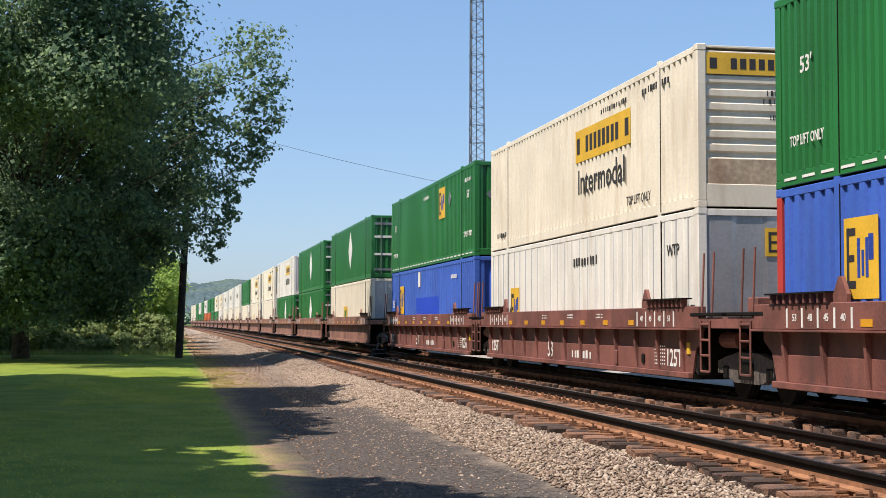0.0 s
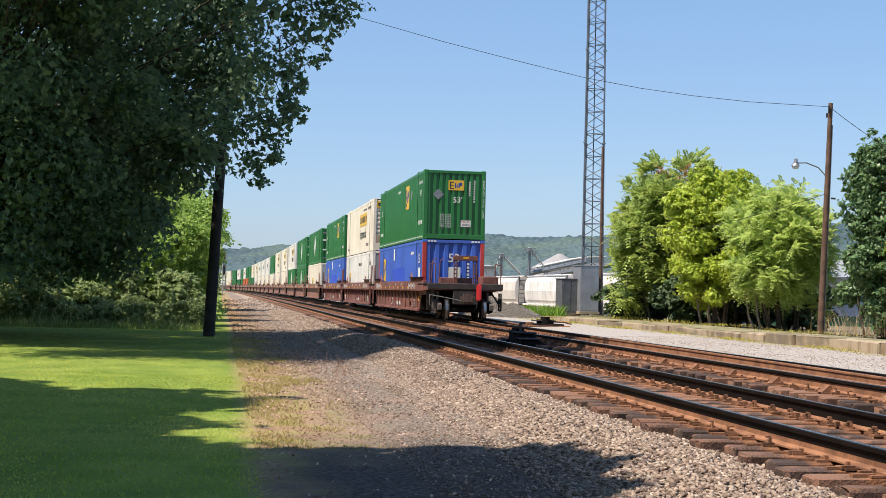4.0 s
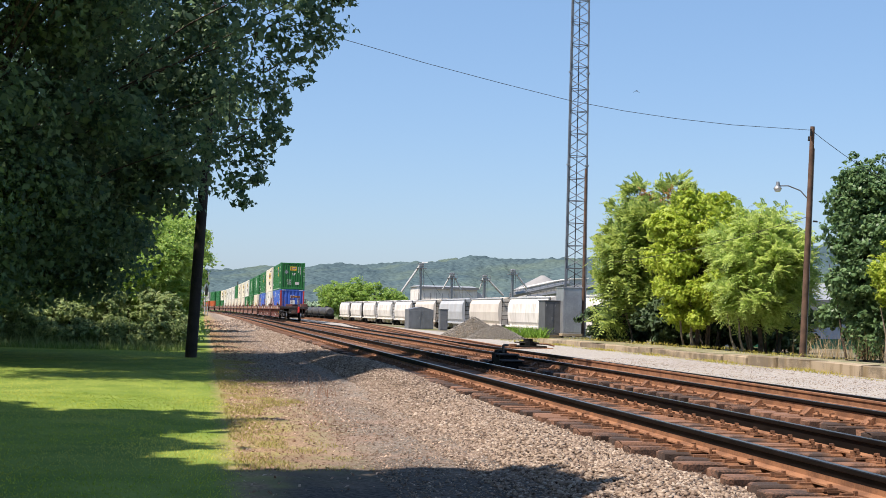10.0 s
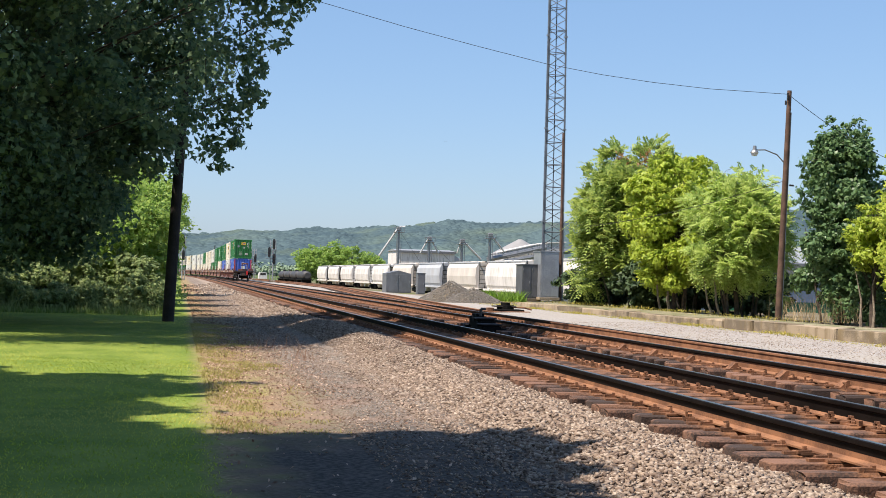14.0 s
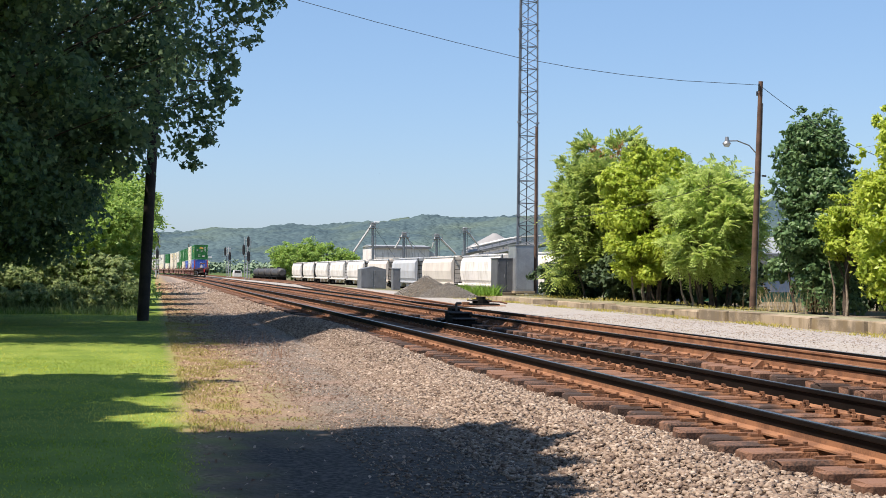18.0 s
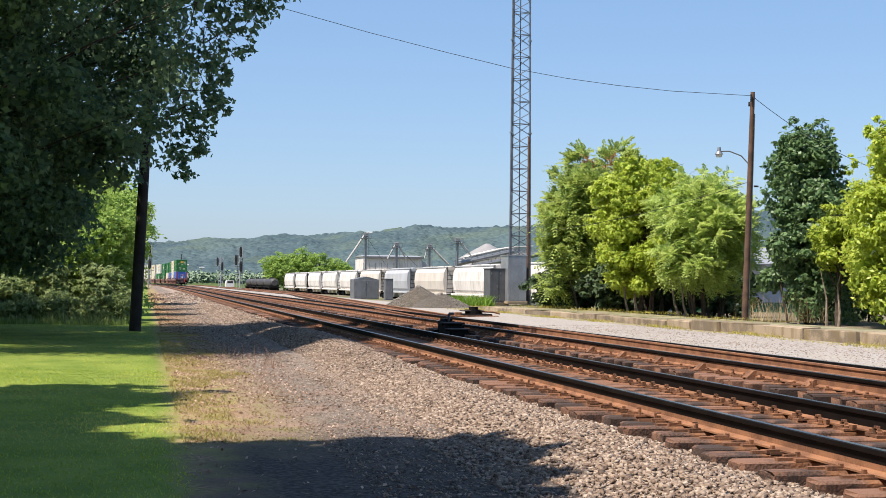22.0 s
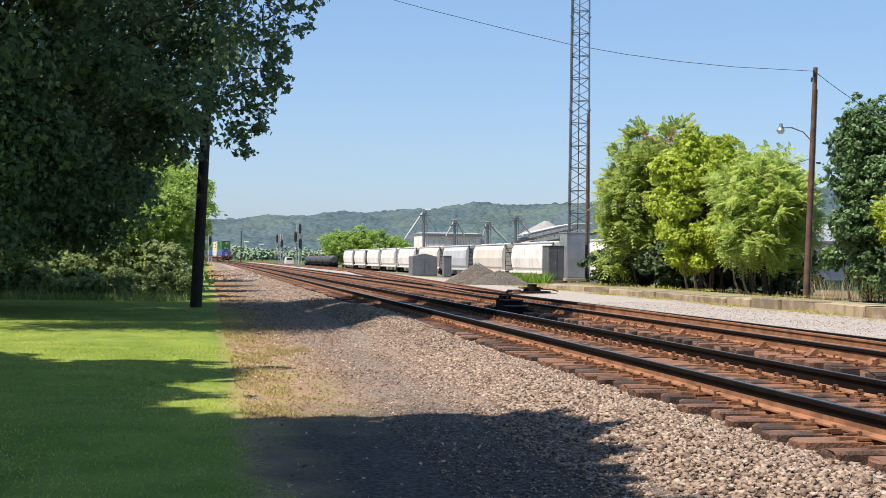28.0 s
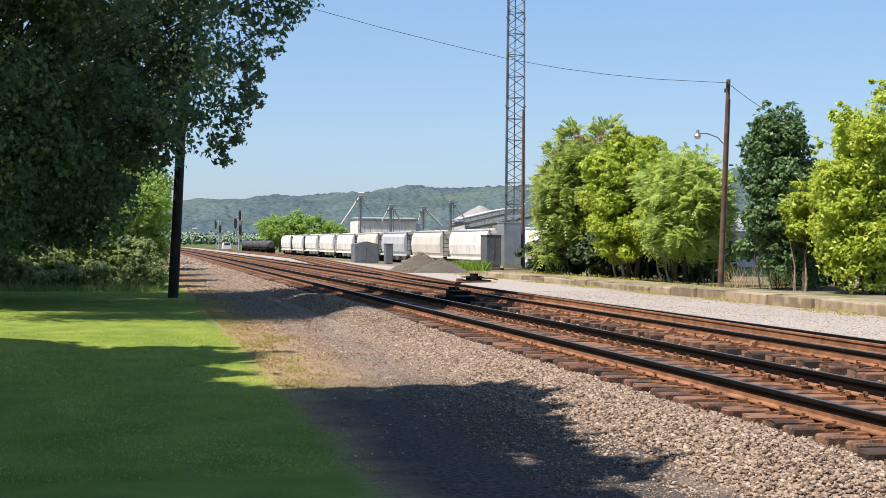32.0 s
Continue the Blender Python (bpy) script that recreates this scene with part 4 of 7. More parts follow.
# well cars
def truck_parts(root, y, last=False):
    """Two axles, side castings with springs, bolster."""
    for s in (-1, 1):
        tf = part("truck_side", prism([(-1.25, 0.42), (-0.98, 0.42), (-0.55, 0.28), (0.55, 0.28), (0.98, 0.42), (1.25, 0.42), (1.25, 0.62), (0.9, 0.7), (0.4, 0.78), (-0.4, 0.78), (-0.9, 0.7), (-1.25, 0.62)], "x", s * 0.96, s * 1.1), M["truck"], root, "dusty cast steel truck side")
        tf.matrix_basis = Matrix.Translation((0, y, 0))
        sp = bmesh.new()
        for k in range(5):
            rod(sp, (s * 1.12, -0.22 + k * 0.11, 0.34), (s * 1.12, -0.22 + k * 0.11, 0.62), 0.045, None, 8)
        ob = part("springs", sp, M["black_iron"], tf, "coil springs")
        for ya in (-0.88, 0.88):
            w = bmesh.new()
            rod(w, (s * 0.69, 0, 0), (s * 0.82, 0, 0), 0.42, 0.42, 28)
            rod(w, (s * 0.66, 0, 0), (s * 0.69, 0, 0), 0.455, 0.455, 28)
            rod(w, (s * 0.82, 0, 0), (s * 0.84, 0, 0), 0.15, 0.13, 14)
            wh = part("wheel", w, M["black_iron"], root, "dark forged wheel with a bright tread")
            wh.matrix_basis = Matrix.Translation((0, y + ya, 0.42))
            w = bmesh.new()
            rod(w, (s * 0.70, 0, 0), (s * 0.815, 0, 0), 0.424, 0.424, 28)
            part("tread", w, M["wheel"], wh, "bright worn tread")
            part("axle_box", bbox(s * 1.03 - 0.09, s * 1.03 + 0.09, y + ya - 0.13, y + ya + 0.13, 0.32, 0.56, 0.03), M["black_iron"], root)
    for ya in (-0.88, 0.88):
        part("axle", rods([((-1.0, y + ya, 0.42), (1.0, y + ya, 0.42))], 0.08, 10), M["black_iron"], root)
    part("bolster", bbox(-1.05, 1.05, y - 0.2, y + 0.2, 0.5, 0.85, 0.03), M["black_iron"], root)


def pieces(name, boxes, material, parent, split, label=""):
    """Alike small blocks: each a part, or joined where the car is always far."""
    if split:
        for bx in boxes:
            part(name, bbox(*bx, 0), material, parent, label)
    else:
        bm = bmesh.new()
        for bx in boxes:
            box(bm, *bx)
        tagged(part(name, bm, material, parent, label), kind="stuff")


def well_car(ribs, paint, first=False, marks=("53",), label=""):
    root = thing("well_car", pose(0, 0, 0), label, "railcar", "cars of the train")
    W_ = M[paint]
    top, mid_, low = 1.55, 1.19, 0.30
    for s in (-1, 1):
        def sx(a, b):
            return (min(s * a, s * b), max(s * a, s * b))
        yn = -1.72 if first else -0.45
        arch = [(yn + 0.1, 1.0), (-0.42, 0.98), (-0.22, 0.88), (-0.08, 0.68), (0.12, 0.36)] if first else [(-0.35, 1.0), (-0.05, 0.82), (0.12, 0.36)]
        side = part("side_wall", prism(arch + [(16.03, 0.36), (16.2, 0.82), (16.5, 1.0), (16.5, mid_), (yn + 0.1, mid_)], "x", s * 1.345, s * 1.375), W_, root)
        part("top_chord", bbox(*sx(1.34, 1.49), yn, 16.6, mid_ - 0.02, top, 0.012), W_, side)
        part("chord_lip", bbox(*sx(1.36, 1.57), yn, 16.6, mid_ - 0.05, mid_ - 0.02, 0.004), W_, side)
        part("bottom_chord", bbox(*sx(1.36, 1.46), 0.12, 16.03, low, low + 0.1, 0.01), W_, side)
        if ribs:
            n = 13
            for k in range(n):
                y = 0.5 + k * 15.15 / (n - 1)
                part("rib", prism([(s * 1.375, 0.38), (s * 1.40, 0.38), (s * 1.485, mid_ - 0.05), (s * 1.375, mid_ - 0.05)], "y", y - 0.04, y + 0.04), W_, side)
            for k in range(n - 1):
                y = 0.5 + k * 15.15 / (n - 1)
                part("lower_plate", bbox(*sx(1.375, 1.395), y + 0.06, y + 1.20, 0.40, 0.80, 0.006), W_, side)
        pieces("reflector", [(*sx(1.49, 1.496), y - 0.16, y + 0.16, 1.22, 1.32) for y in [3.1 + k * 1.65 for k in range(7)]], M["amber"], side, ribs, "amber reflector")
        st = [(*sx(1.49, 1.497), ye - 0.025, ye + 0.025, 1.20, 1.48) for k in range(5) for ye in (0.73 + k * 0.5, 15.4 - k * 0.5)]
        pieces("stencil", st, M["letter"], side, ribs, "white stencilled mark")
        if ribs:
            for k, text in enumerate(("40", "45", "48", "53")):
                lettering(text, 0.15, M["letter"], side, on_side(-1.493, 2.48 - 0.5 * k, 1.34)) if s < 0 else None
                lettering(text, 0.15, M["letter"], side, on_side(-1.493, 13.65 + 0.5 * k, 1.34)) if s < 0 else None
            for y in (5.2, 7.4, 9.6):
                for k in range(2):
                    bars_side(y, 1.44 - k * 0.06, 0.5, 0.03, 6, M["letter"], side, -1.491) if s < 0 else None
            part("drain_cover", bbox(*sx(1.395, 1.43), 2.55, 2.7, 0.5, 0.68, 0.02), M["black_iron"], side)
            part("latch", bbox(*sx(1.395, 1.45), 4.2, 4.32, 0.42, 0.72, 0.02), W_, side)
            part("warning_patch", bbox(*sx(1.375, 1.398), 0.2, 0.34, 0.72, 0.92, 0), M["yellow"], side, "small yellow patch")
    part("well_floor", bbox(-1.345, 1.345, 0.1, 16.05, 0.28, 0.385, 0), M["black_iron"], root)
    y_near = -3.0 if first else -1.62
    for ye, y2 in ((y_near, 0.0), (16.15, 17.77)):
        dk = part("end_platform", prism([(-1.47, 1.18), (1.47, 1.18), (1.47, 1.36), (-1.47, 1.36)], "y", ye, y2), W_, root)
        part("bulkhead", bbox(-1.34, 1.34, (y2 - 0.08) if ye < 0 else ye, y2 if ye < 0 else ye + 0.08, 0.36, 1.2, 0.01), M["black_iron"], dk)
        part("walkway", bbox(-1.5, 1.5, ye + 0.1, y2 - 0.1, 1.38, 1.44, 0.01), M["black_iron"], dk, "dark grated walkway")
        part("end_sill", bbox(-0.35, 0.35, ye - 0.05, y2, 0.75, 1.18, 0.02), M["black_iron"], dk)
        for s in (-1, 1):
            def sx(a, b):
                return (min(s * a, s * b), max(s * a, s * b))
            gd = part("container_guide", prism([(-0.2, 1.55), (0.2, 1.55), (0.2, 1.66), (0.04, 1.90), (-0.04, 1.90), (-0.2, 1.66)], "x", s * 1.40, s * 1.46), W_, dk)
            gd.matrix_basis = Matrix.Translation((0, (2.35 if ye < 0 else 13.8), 0))
            pieces("walkway_bracket", [(*sx(1.42, 1.54), yy - 0.03, yy + 0.03, 1.55, 1.68) for yy in [(0.25 - (1.3 if first else 0) if ye < 0 else 14.1) + k * (0.36 if first and ye < 0 else 0.22) for k in range(9)]], W_, dk, ribs)
            part("side_walkway", bbox(*sx(1.36, 1.58), (0.15 - (1.35 if first else 0) if ye < 0 else 14.0), (2.15 if ye < 0 else 16.0), 1.68, 1.705, 0), M["black_iron"], dk)
            if first and ye < 0:
                continue
            yl = -0.78 if ye < 0 else 16.93
            segs = [((s * 1.49, yl - 0.2, 0.45), (s * 1.49, yl - 0.2, 1.3)), ((s * 1.49, yl + 0.2, 0.45), (s * 1.49, yl + 0.2, 1.3))]
            segs += [((s * 1.49, yl - 0.2, z), (s * 1.49, yl + 0.2, z)) for z in (0.45, 0.72, 0.98, 1.24)]
            segs += [((s * 1.45, yl - 0.2, 1.3), (s * 1.40, yl - 0.2, 2.45)), ((s * 1.45, yl + 0.25, 1.3), (s * 1.40, yl + 0.25, 2.45))]
            part("ladder", rods(segs, 0.02, 6), W_, dk)
    truck_parts(root, -2.0 if first else -1.62, first)
    if ribs:
        for x in (-0.12, 0.68):
            for dx in (-0.075, 0.045):
                part("rack_post", bbox(x + dx, x + dx + 0.03, -1.35, -1.22, 1.36, 2.5, 0.006), W_, root)
            for j in range(6):
                part("rack_web", bbox(x - 0.046, x + 0.046, -1.34, -1.23, 1.5 + j * 0.17, 1.56 + j * 0.17, 0.008), W_, root)
        part("rack_beam", bbox(-0.22, 0.78, -1.37, -1.2, 2.4, 2.6, 0.01), W_, root, "brown hand-brake rack")
        part("rack_plate", bbox(0.18, 0.40, -1.376, -1.37, 2.46, 2.55, 0), M["amber"], root)
        part("rack_brace", rods([((0.74, -1.28, 2.0), (0.98, -0.7, 1.45))], 0.03, 6), W_, root)
        part("brake_cylinder", rods([((-1.0, -1.2, 0.98), (-1.0, -0.5, 0.98))], 0.14, 14), W_, root)
        part("chain_box", bbox(-0.72, 0.6, -1.15, -0.75, 1.44, 1.70, 0.02), W_, root)
    if marks:
        for k, text in enumerate(marks):
            y = (9.4, 15.2)[k]
            lettering(text, 0.5 if len(text) < 3 else 0.40, M["letter"], root, on_side(-1.398, y, 0.62))
        if len(marks) > 1:
            lettering(marks[1], 0.44, M["letter"], root, on_side(-1.398, 0.98, 0.62), squeeze=0.9)
        bars_side(6.9, 0.58, 1.6, 0.18, 7, M["letter"], root, -1.398)
        for k in range(6):
            bars_side(1.75, 0.84 - k * 0.065, 0.62, 0.03, 6, M["letter"], root, -1.398)
    return root


def last_car_end(root):
    """Drawhead, brake gear, hoses and uncoupling lever on the open end of the last car."""
    part("coupler", bbox(-0.16, 0.16, -3.75, -3.0, 0.72, 0.98, 0.05, 2), M["iron_brown"], root, "brown cast knuckle coupler")
    k = part("coupler_knuckle", bbox(-0.3, 0.24, -3.95, -3.6, 0.66, 1.06, 0.09, 2), M["iron_brown"], root, "brown cast knuckle coupler")
    part("striker", bbox(-0.5, 0.5, -3.08, -2.98, 0.62, 1.2, 0.03), M["grate"], root)
    part("end_beam", bbox(-1.5, 1.5, -3.1, -2.9, 1.22, 1.46, 0.02), M["grate"], root, "dark grated end walkway")
    part("deck_box", bbox(0.75, 1.4, -2.6, -1.6, 1.36, 1.76, 0.03), M["wellcar"], root)
    part("marker_light", bbox(0.42, 0.62, -3.24, -3.1, 0.78, 1.45, 0.05, 2), mat("red marker housing", (0.62, 0.03, 0.03), 0.4, 0, 0.1, 3, 20, 0.02), root, "red end-of-train marker")
    part("air_hose", rods([((0.5, -3.15, 0.8), (0.42, -3.2, 0.5)), ((0.42, -3.2, 0.5), (0.28, -3.3, 0.33))], 0.03, 8), M["black_iron"], root, "black air hose")
    part("uncoupling_lever", rods([((-1.45, -3.2, 1.0), (-0.95, -3.25, 0.92)), ((-0.95, -3.25, 0.92), (-0.2, -3.3, 0.78)), ((-1.45, -3.2, 1.0), (-1.45, -3.2, 0.6))], 0.018, 6), M["galv"], root)
    for s in (-1, 1):
        part("corner_step", rods([((s * 1.45, -2.95, 1.1), (s * 1.45, -2.95, 0.4)), ((s * 1.45, -2.55, 1.1), (s * 1.45, -2.55, 0.4)), ((s * 1.45, -2.95, 0.42), (s * 1.45, -2.55, 0.42)), ((s * 1.45, -2.95, 0.72), (s * 1.45, -2.55, 0.72)), ((s * 1.1, -2.9, 1.05), (s * 1.45, -2.95, 0.55))], 0.035, 6), M["black_iron"], root)
        part("handrail", rods([((s * 1.42, -2.95, 1.4), (s * 1.42, -2.95, 2.2)), ((s * 1.42, -2.95, 2.2), (s * 1.2, -2.95, 2.25)), ((s * 1.2, -2.95, 2.25), (s * 1.2, -2.95, 1.4))], 0.02, 6), M["wellcar"], root)
    part("hand_brake", prism([(-1.32, 0.55), (-1.0, 0.6), (-0.95, 1.15), (-1.1, 1.3), (-1.32, 1.3)], "y", -1.5, -1.42), M["truck"], root)
    part("brake_beam", bbox(-0.9, 0.9, -2.9, -2.8, 0.36, 0.48, 0.02), M["black_iron"], root)
    part("draft_sill", bbox(-0.3, 0.3, -2.98, -1.0, 0.6, 1.18, 0.02), M["black_iron"], root)
    for x, z0, z1 in ((-1.22, 0.35, 1.2), (-1.05, 0.5, 1.15), (0.95, 0.45, 1.15)):
        part("brake_lever", bbox(x - 0.05, x + 0.05, -2.72, -2.6, z0, z1, 0.02), M["truck"], root)
    for x in (-1.25, -0.95):
        part("grab_iron", rods([((x, -2.2, 1.44), (x + 0.05, -2.2, 2.35)), ((x + 0.05, -2.2, 2.35), (x + 0.2, -2.2, 2.45))], 0.018, 6), M["wellcar"], root)


TRAIN_X, BASE = T2, 0.39
OFFS = [0.0, 19.4, 37.8, 60.0, 80.4] + [100.6 + 20.0 * k for k in range(17)]
CARS = []          # things of the train with their distance from its tail and height


def build_train():
    car_a = well_car(True, "wellcar", True, ("53", ), "brown ribbed well car, open end with coupler and red marker")
    last_car_end(car_a)
    CARS.append((car_a, 0.0, 0.0))
    car_b = well_car(True, "wellcar", False, ("53", "125T"), "brown ribbed well car with white stencilled numbers")
    CARS.append((car_b, OFFS[1], 0.0))
    CARS.append((copy_thing(car_b, pose(0, 0, 0)), OFFS[2], 0.0))
    car_c = well_car(False, "wellcar2", False, (), "rust-brown smooth-sided well car")
    CARS.append((car_c, OFFS[3], 0.0))
    for k in range(4, len(OFFS)):
        CARS.append((copy_thing(car_c, pose(0, 0, 0)), OFFS[k], 0.0))
    kinds = {}
    kinds["G"], kinds["B"], kinds["b"] = green_marked(), blue_marked(True), blue_marked(False)
    kinds["J"], kinds["W"] = cream_marked(), white_marked()
    kinds["D"] = far_container("green", "green container with a pale diamond logo and barred doors", "diamond")
    door_end(kinds["D"])
    kinds["H"] = far_container("cream", "cream container with a small yellow-green mark", "small", "flat")
    kinds["Y"] = far_container("white", "white container with a yellow name panel", "yellow")
    kinds["C"] = far_container("cream", "plain dirty cream steel container")
    kinds["P"] = far_container("white", "white container with dark markings", "bars")
    kinds["g"] = far_container("green", "plain green corrugated steel container")
    kinds["O"] = far_container("orange", "orange corrugated steel container")
    order = ["GB", "JW", "Gb", "DH", "DD", "YD", "JC", "JH", "gC", "PH", "PC", "PH", "JP", "Jg", "gg", "gO", "PO", "gg", "Pg", "gg", "CJ", "CY"]
    used = set()
    for k, (up, lo) in enumerate(order):
        for ch, z in ((lo, BASE), (up, BASE + CH)):
            if ch in used:
                c = copy_thing(kinds[ch], pose(0, 0, 0))
            else:
                c = kinds[ch]
                used.add(ch)
            CARS.append((c, OFFS[k], z))


build_train()
TAIL = [(0, -19.3), (0.5, -7.7), (1.0, 5.0), (1.5, 14.6), (2.0, 26.0), (3.0, 42.1)]
TAIL += [(t, 57.9 + 15.9 * (t - 4)) for t in (4, 6, 8, 10, 12, 14, 16, 18, 20, 22, 24, 26, 28, 30, 32)]


# A small bird that crosses the sky: seconds and place.
FLIGHT = [(0, (60, -60, 3)), (7.6, (14.5, 6.0, 4.2)), (8.4, (11.5, 22.96, 5.19)), (8.6, (11.48, 27.3, 5.95)), (8.8, (11.94, 31.37, 6.57)), (9.0, (12.72, 35.29, 7.23)), (9.4, (14.51, 43.11, 8.0)),
          (10.0, (17.01, 54.69, 10.31)), (10.4, (17.93, 62.61, 11.85)), (13, (26, 130, 16)), (32, (90, 700, 40))]
BIRD = []


def bird():
    root = thing("bird", pose(60, -60, 3), "small dark swallow in flight over the tracks", "bird")
    bm = bmesh.new()
    rod(bm, (0, -0.07, 0), (0, 0.02, 0), 0.012, 0.024, 10)
    rod(bm, (0, 0.02, 0), (0, 0.06, 0), 0.024, 0.02, 10)
    rod(bm, (0, 0.06, 0.003), (0, 0.085, 0.005), 0.02, 0.012, 10)
    rod(bm, (0, 0.085, 0.005), (0, 0.1, 0.003), 0.006, 0.001, 6)
    part("body", bm, M["tank"], root, smooth=True)
    part("tail", prism([(-0.012, -0.06), (0.012, -0.06), (0.035, -0.13), (0.0, -0.095), (-0.035, -0.13)], "z", -0.003, 0.003), M["tank"], root)
    BIRD.append(root)
    for s in (-1, 1):
        BIRD.append(part("wing", prism([(0, -0.025), (0, 0.04), (s * 0.08, 0.055), (s * 0.17, -0.02), (s * 0.08, -0.01)], "z", -0.003, 0.003), M["tank"], root))


bird()


def motions():
    for ob, off, z in CARS:
        walk(ob, [(t, track_pose(TRAIN_X, y + off, z + 0.003)) for t, y in TAIL])
    rows = []
    for k, (t, p) in enumerate(FLIGHT):
        a, b = FLIGHT[max(0, k - 1)][1], FLIGHT[min(len(FLIGHT) - 1, k + 1)][1]
        rows.append((t, pose(*p, 0, 0, -math.degrees(math.atan2(b[0] - a[0], b[1] - a[1])))))
    walk(BIRD[0], rows)
    beats = [0.0] + [7.6 + 0.1 * k for k in range(31)] + [32.0]
    for s, wing in zip((-1, 1), BIRD[1:]):
        walk(wing, [(t, pose(0, 0, 0.01, 0, s * (30 if k % 2 else -32), 0)) for k, t in enumerate(beats)])


# ---- lineside ----
def pole(name, x, y, z0, height, r, material, label, lean=0.0):
    root = thing(name, pose(x, y, z0, 0, lean, 0), label, "utility pole")
    bm = bmesh.new()
    rod(bm, (0, 0, 0), (0, 0, height), r, r * 0.7, 16)
    part("pole", bm, M[material], root)
    return root


def cable_run(name, pts, r, label, parent=None):
    cu = bpy.data.curves.new(name, "CURVE")
    cu.dimensions, cu.bevel_depth, cu.bevel_resolution = "3D", r, 1
    sp = cu.splines.new("POLY")
    sp.points.add(len(pts) - 1)
    for p, q in zip(sp.points, pts):
        p.co = (*q, 1)
    tmp = new("tmp", cu)
    me = bpy.data.meshes.new_from_object(tmp.evaluated_get(bpy.context.evaluated_depsgraph_get()))
    bpy.data.objects.remove(tmp)
    me.materials.clear()
    ob = link(name, me, M["cable"], parent)
    if not parent:
        tagged(ob, label, "cable")
    return ob


def sag(a, b, d, n=24):
    a, b = Vector(a), Vector(b)
    return [a.lerp(b, k / n) - Vector((0, 0, 4 * d * (k / n) * (1 - k / n))) for k in range(n + 1)]


def lattice_tower(x, y, z0, height, w0, w1):
    root = thing("radio_tower", pose(x, y, z0, 0, 0, 12), "tall slender galvanised lattice radio mast", "mast")
    corners = [(math.cos(a), math.sin(a)) for a in (radians(90), radians(210), radians(330))]

    def at(k, z):
        w = (w0 + (w1 - w0) * z / height) / 1.732
        return (corners[k][0] * w, corners[k][1] * w, z)
    for k in range(3):
        part("leg", rods([(at(k, 0), at(k, height))], 0.055, 6), M["mast"], root, "tubular steel leg")
    step = 1.45
    n = int(height / step)
    for k in range(3):
        j = (k + 1) % 3
        for i in range(n):
            z = i * step
            for a, b in ((at(k, z), at(j, z + step / 2)), (at(j, z + step / 2), at(k, z + step)), (at(k, z), at(j, z))):
                part("brace", rods([(a, b)], 0.026, 5), M["mast"], root)
    for i in range(int(height / 6)):
        z = 5 + i * 6
        for k in range(3):
            p = at(k, z)
            part("flange", bbox(p[0] - 0.09, p[0] + 0.09, p[1] - 0.09, p[1] + 0.09, z - 0.05, z + 0.05, 0), M["galv"], root)
    part("feed_line", rods([((0.1, -0.1, 0), (0.05, -0.05, height))], 0.03, 6), M["black_iron"], root)
    return root


def cabinet(name, x, y, z, w, d, hgt, label, rz=0, peak=0.0, doors=2, material="grey_steel"):
    root = thing(name, pose(x, y, z, 0, 0, rz), label, "cabinet")
    body = prism([(-w / 2, 0.05), (w / 2, 0.05), (w / 2, hgt - peak), (0, hgt), (-w / 2, hgt - peak)] if peak else [(-w / 2, 0.05), (w / 2, 0.05), (w / 2, hgt), (-w / 2, hgt)], "y", -d / 2, d / 2)
    bd = part("body", body, M[material], root)
    part("plinth", bbox(-w / 2 - 0.06, w / 2 + 0.06, -d / 2 - 0.06, d / 2 + 0.06, -0.1, 0.06, 0.01), M["concrete"], root)
    dw = w / doors
    for k in range(doors):
        x0 = -w / 2 + k * dw
        dr = part("door", bbox(x0 + 0.04, x0 + dw - 0.04, -d / 2 - 0.025, -d / 2 - 0.003, 0.14, hgt - peak - 0.08, 0.008), M[material], root)
        part("handle", bbox(x0 + dw - 0.16, x0 + dw - 0.11, -d / 2 - 0.06, -d / 2 - 0.025, hgt * 0.45, hgt * 0.45 + 0.18, 0.01), M["galv"], dr)
        for z in (0.3, hgt - peak - 0.3):
            part("hinge", bbox(x0 + 0.05, x0 + 0.09, -d / 2 - 0.045, -d / 2 - 0.025, z - 0.06, z + 0.06, 0), M["galv"], dr)
    part("roof_lip", bbox(-w / 2 - 0.05, w / 2 + 0.05, -d / 2 - 0.05, d / 2 + 0.05, hgt - peak - 0.02, hgt - peak + 0.03, 0.008), M[material], root) if not peak else None
    return root


track("track_near", T1, -34.0, 74, 0.52, "main track with rust-brown rails on weathered timber ties", 3)
track("track_far", T2, -34.0, 74, 0.52, "second main track with rust-brown rails on timber ties", 4)


def yard_track():
    """A third track that leaves the second main at the switch and runs beside it."""
    def off(y):
        return 0.058 * (min(y, 150) - 38) if y < 150 else 6.5
    root = tagged(new("track_yard"), "rusty yard track leaving the second main track", "railway track", kind="structure")
    sts = [50 + 10 * k for k in range(38)]
    for s in (-1, 1):
        link("rail", rail_mesh(T2 + s * GAUGE / 2, [(a, b - 0.008) for a, b in RAIL], sts, off), M["rail_side"], root, "rust-brown steel rail")
    rnd = random.Random(17)
    verts, faces, y = [], [], 52.0
    while y < 330:
        m = track_pose(T2 + off(y) + rnd.uniform(-0.06, 0.06), y, -0.205) @ pose(0, 0, 0, 0, 0, -3.3 + rnd.uniform(-1.5, 1.5))
        b = len(verts)
        ln = 2.6 if y > 85 else 3.2
        verts += [m @ Vector((vx * ln, vy * 0.23, vz * 0.18 - 0.09)) for vx, vy, vz in CUBE_V]
        faces += [tuple(b + i for i in f) for f in CUBE_F]
        y += 0.55
    tagged(link("yard_ties", raw("yard_ties", verts, faces), M["tie"], root), kind="stuff")


yard_track()

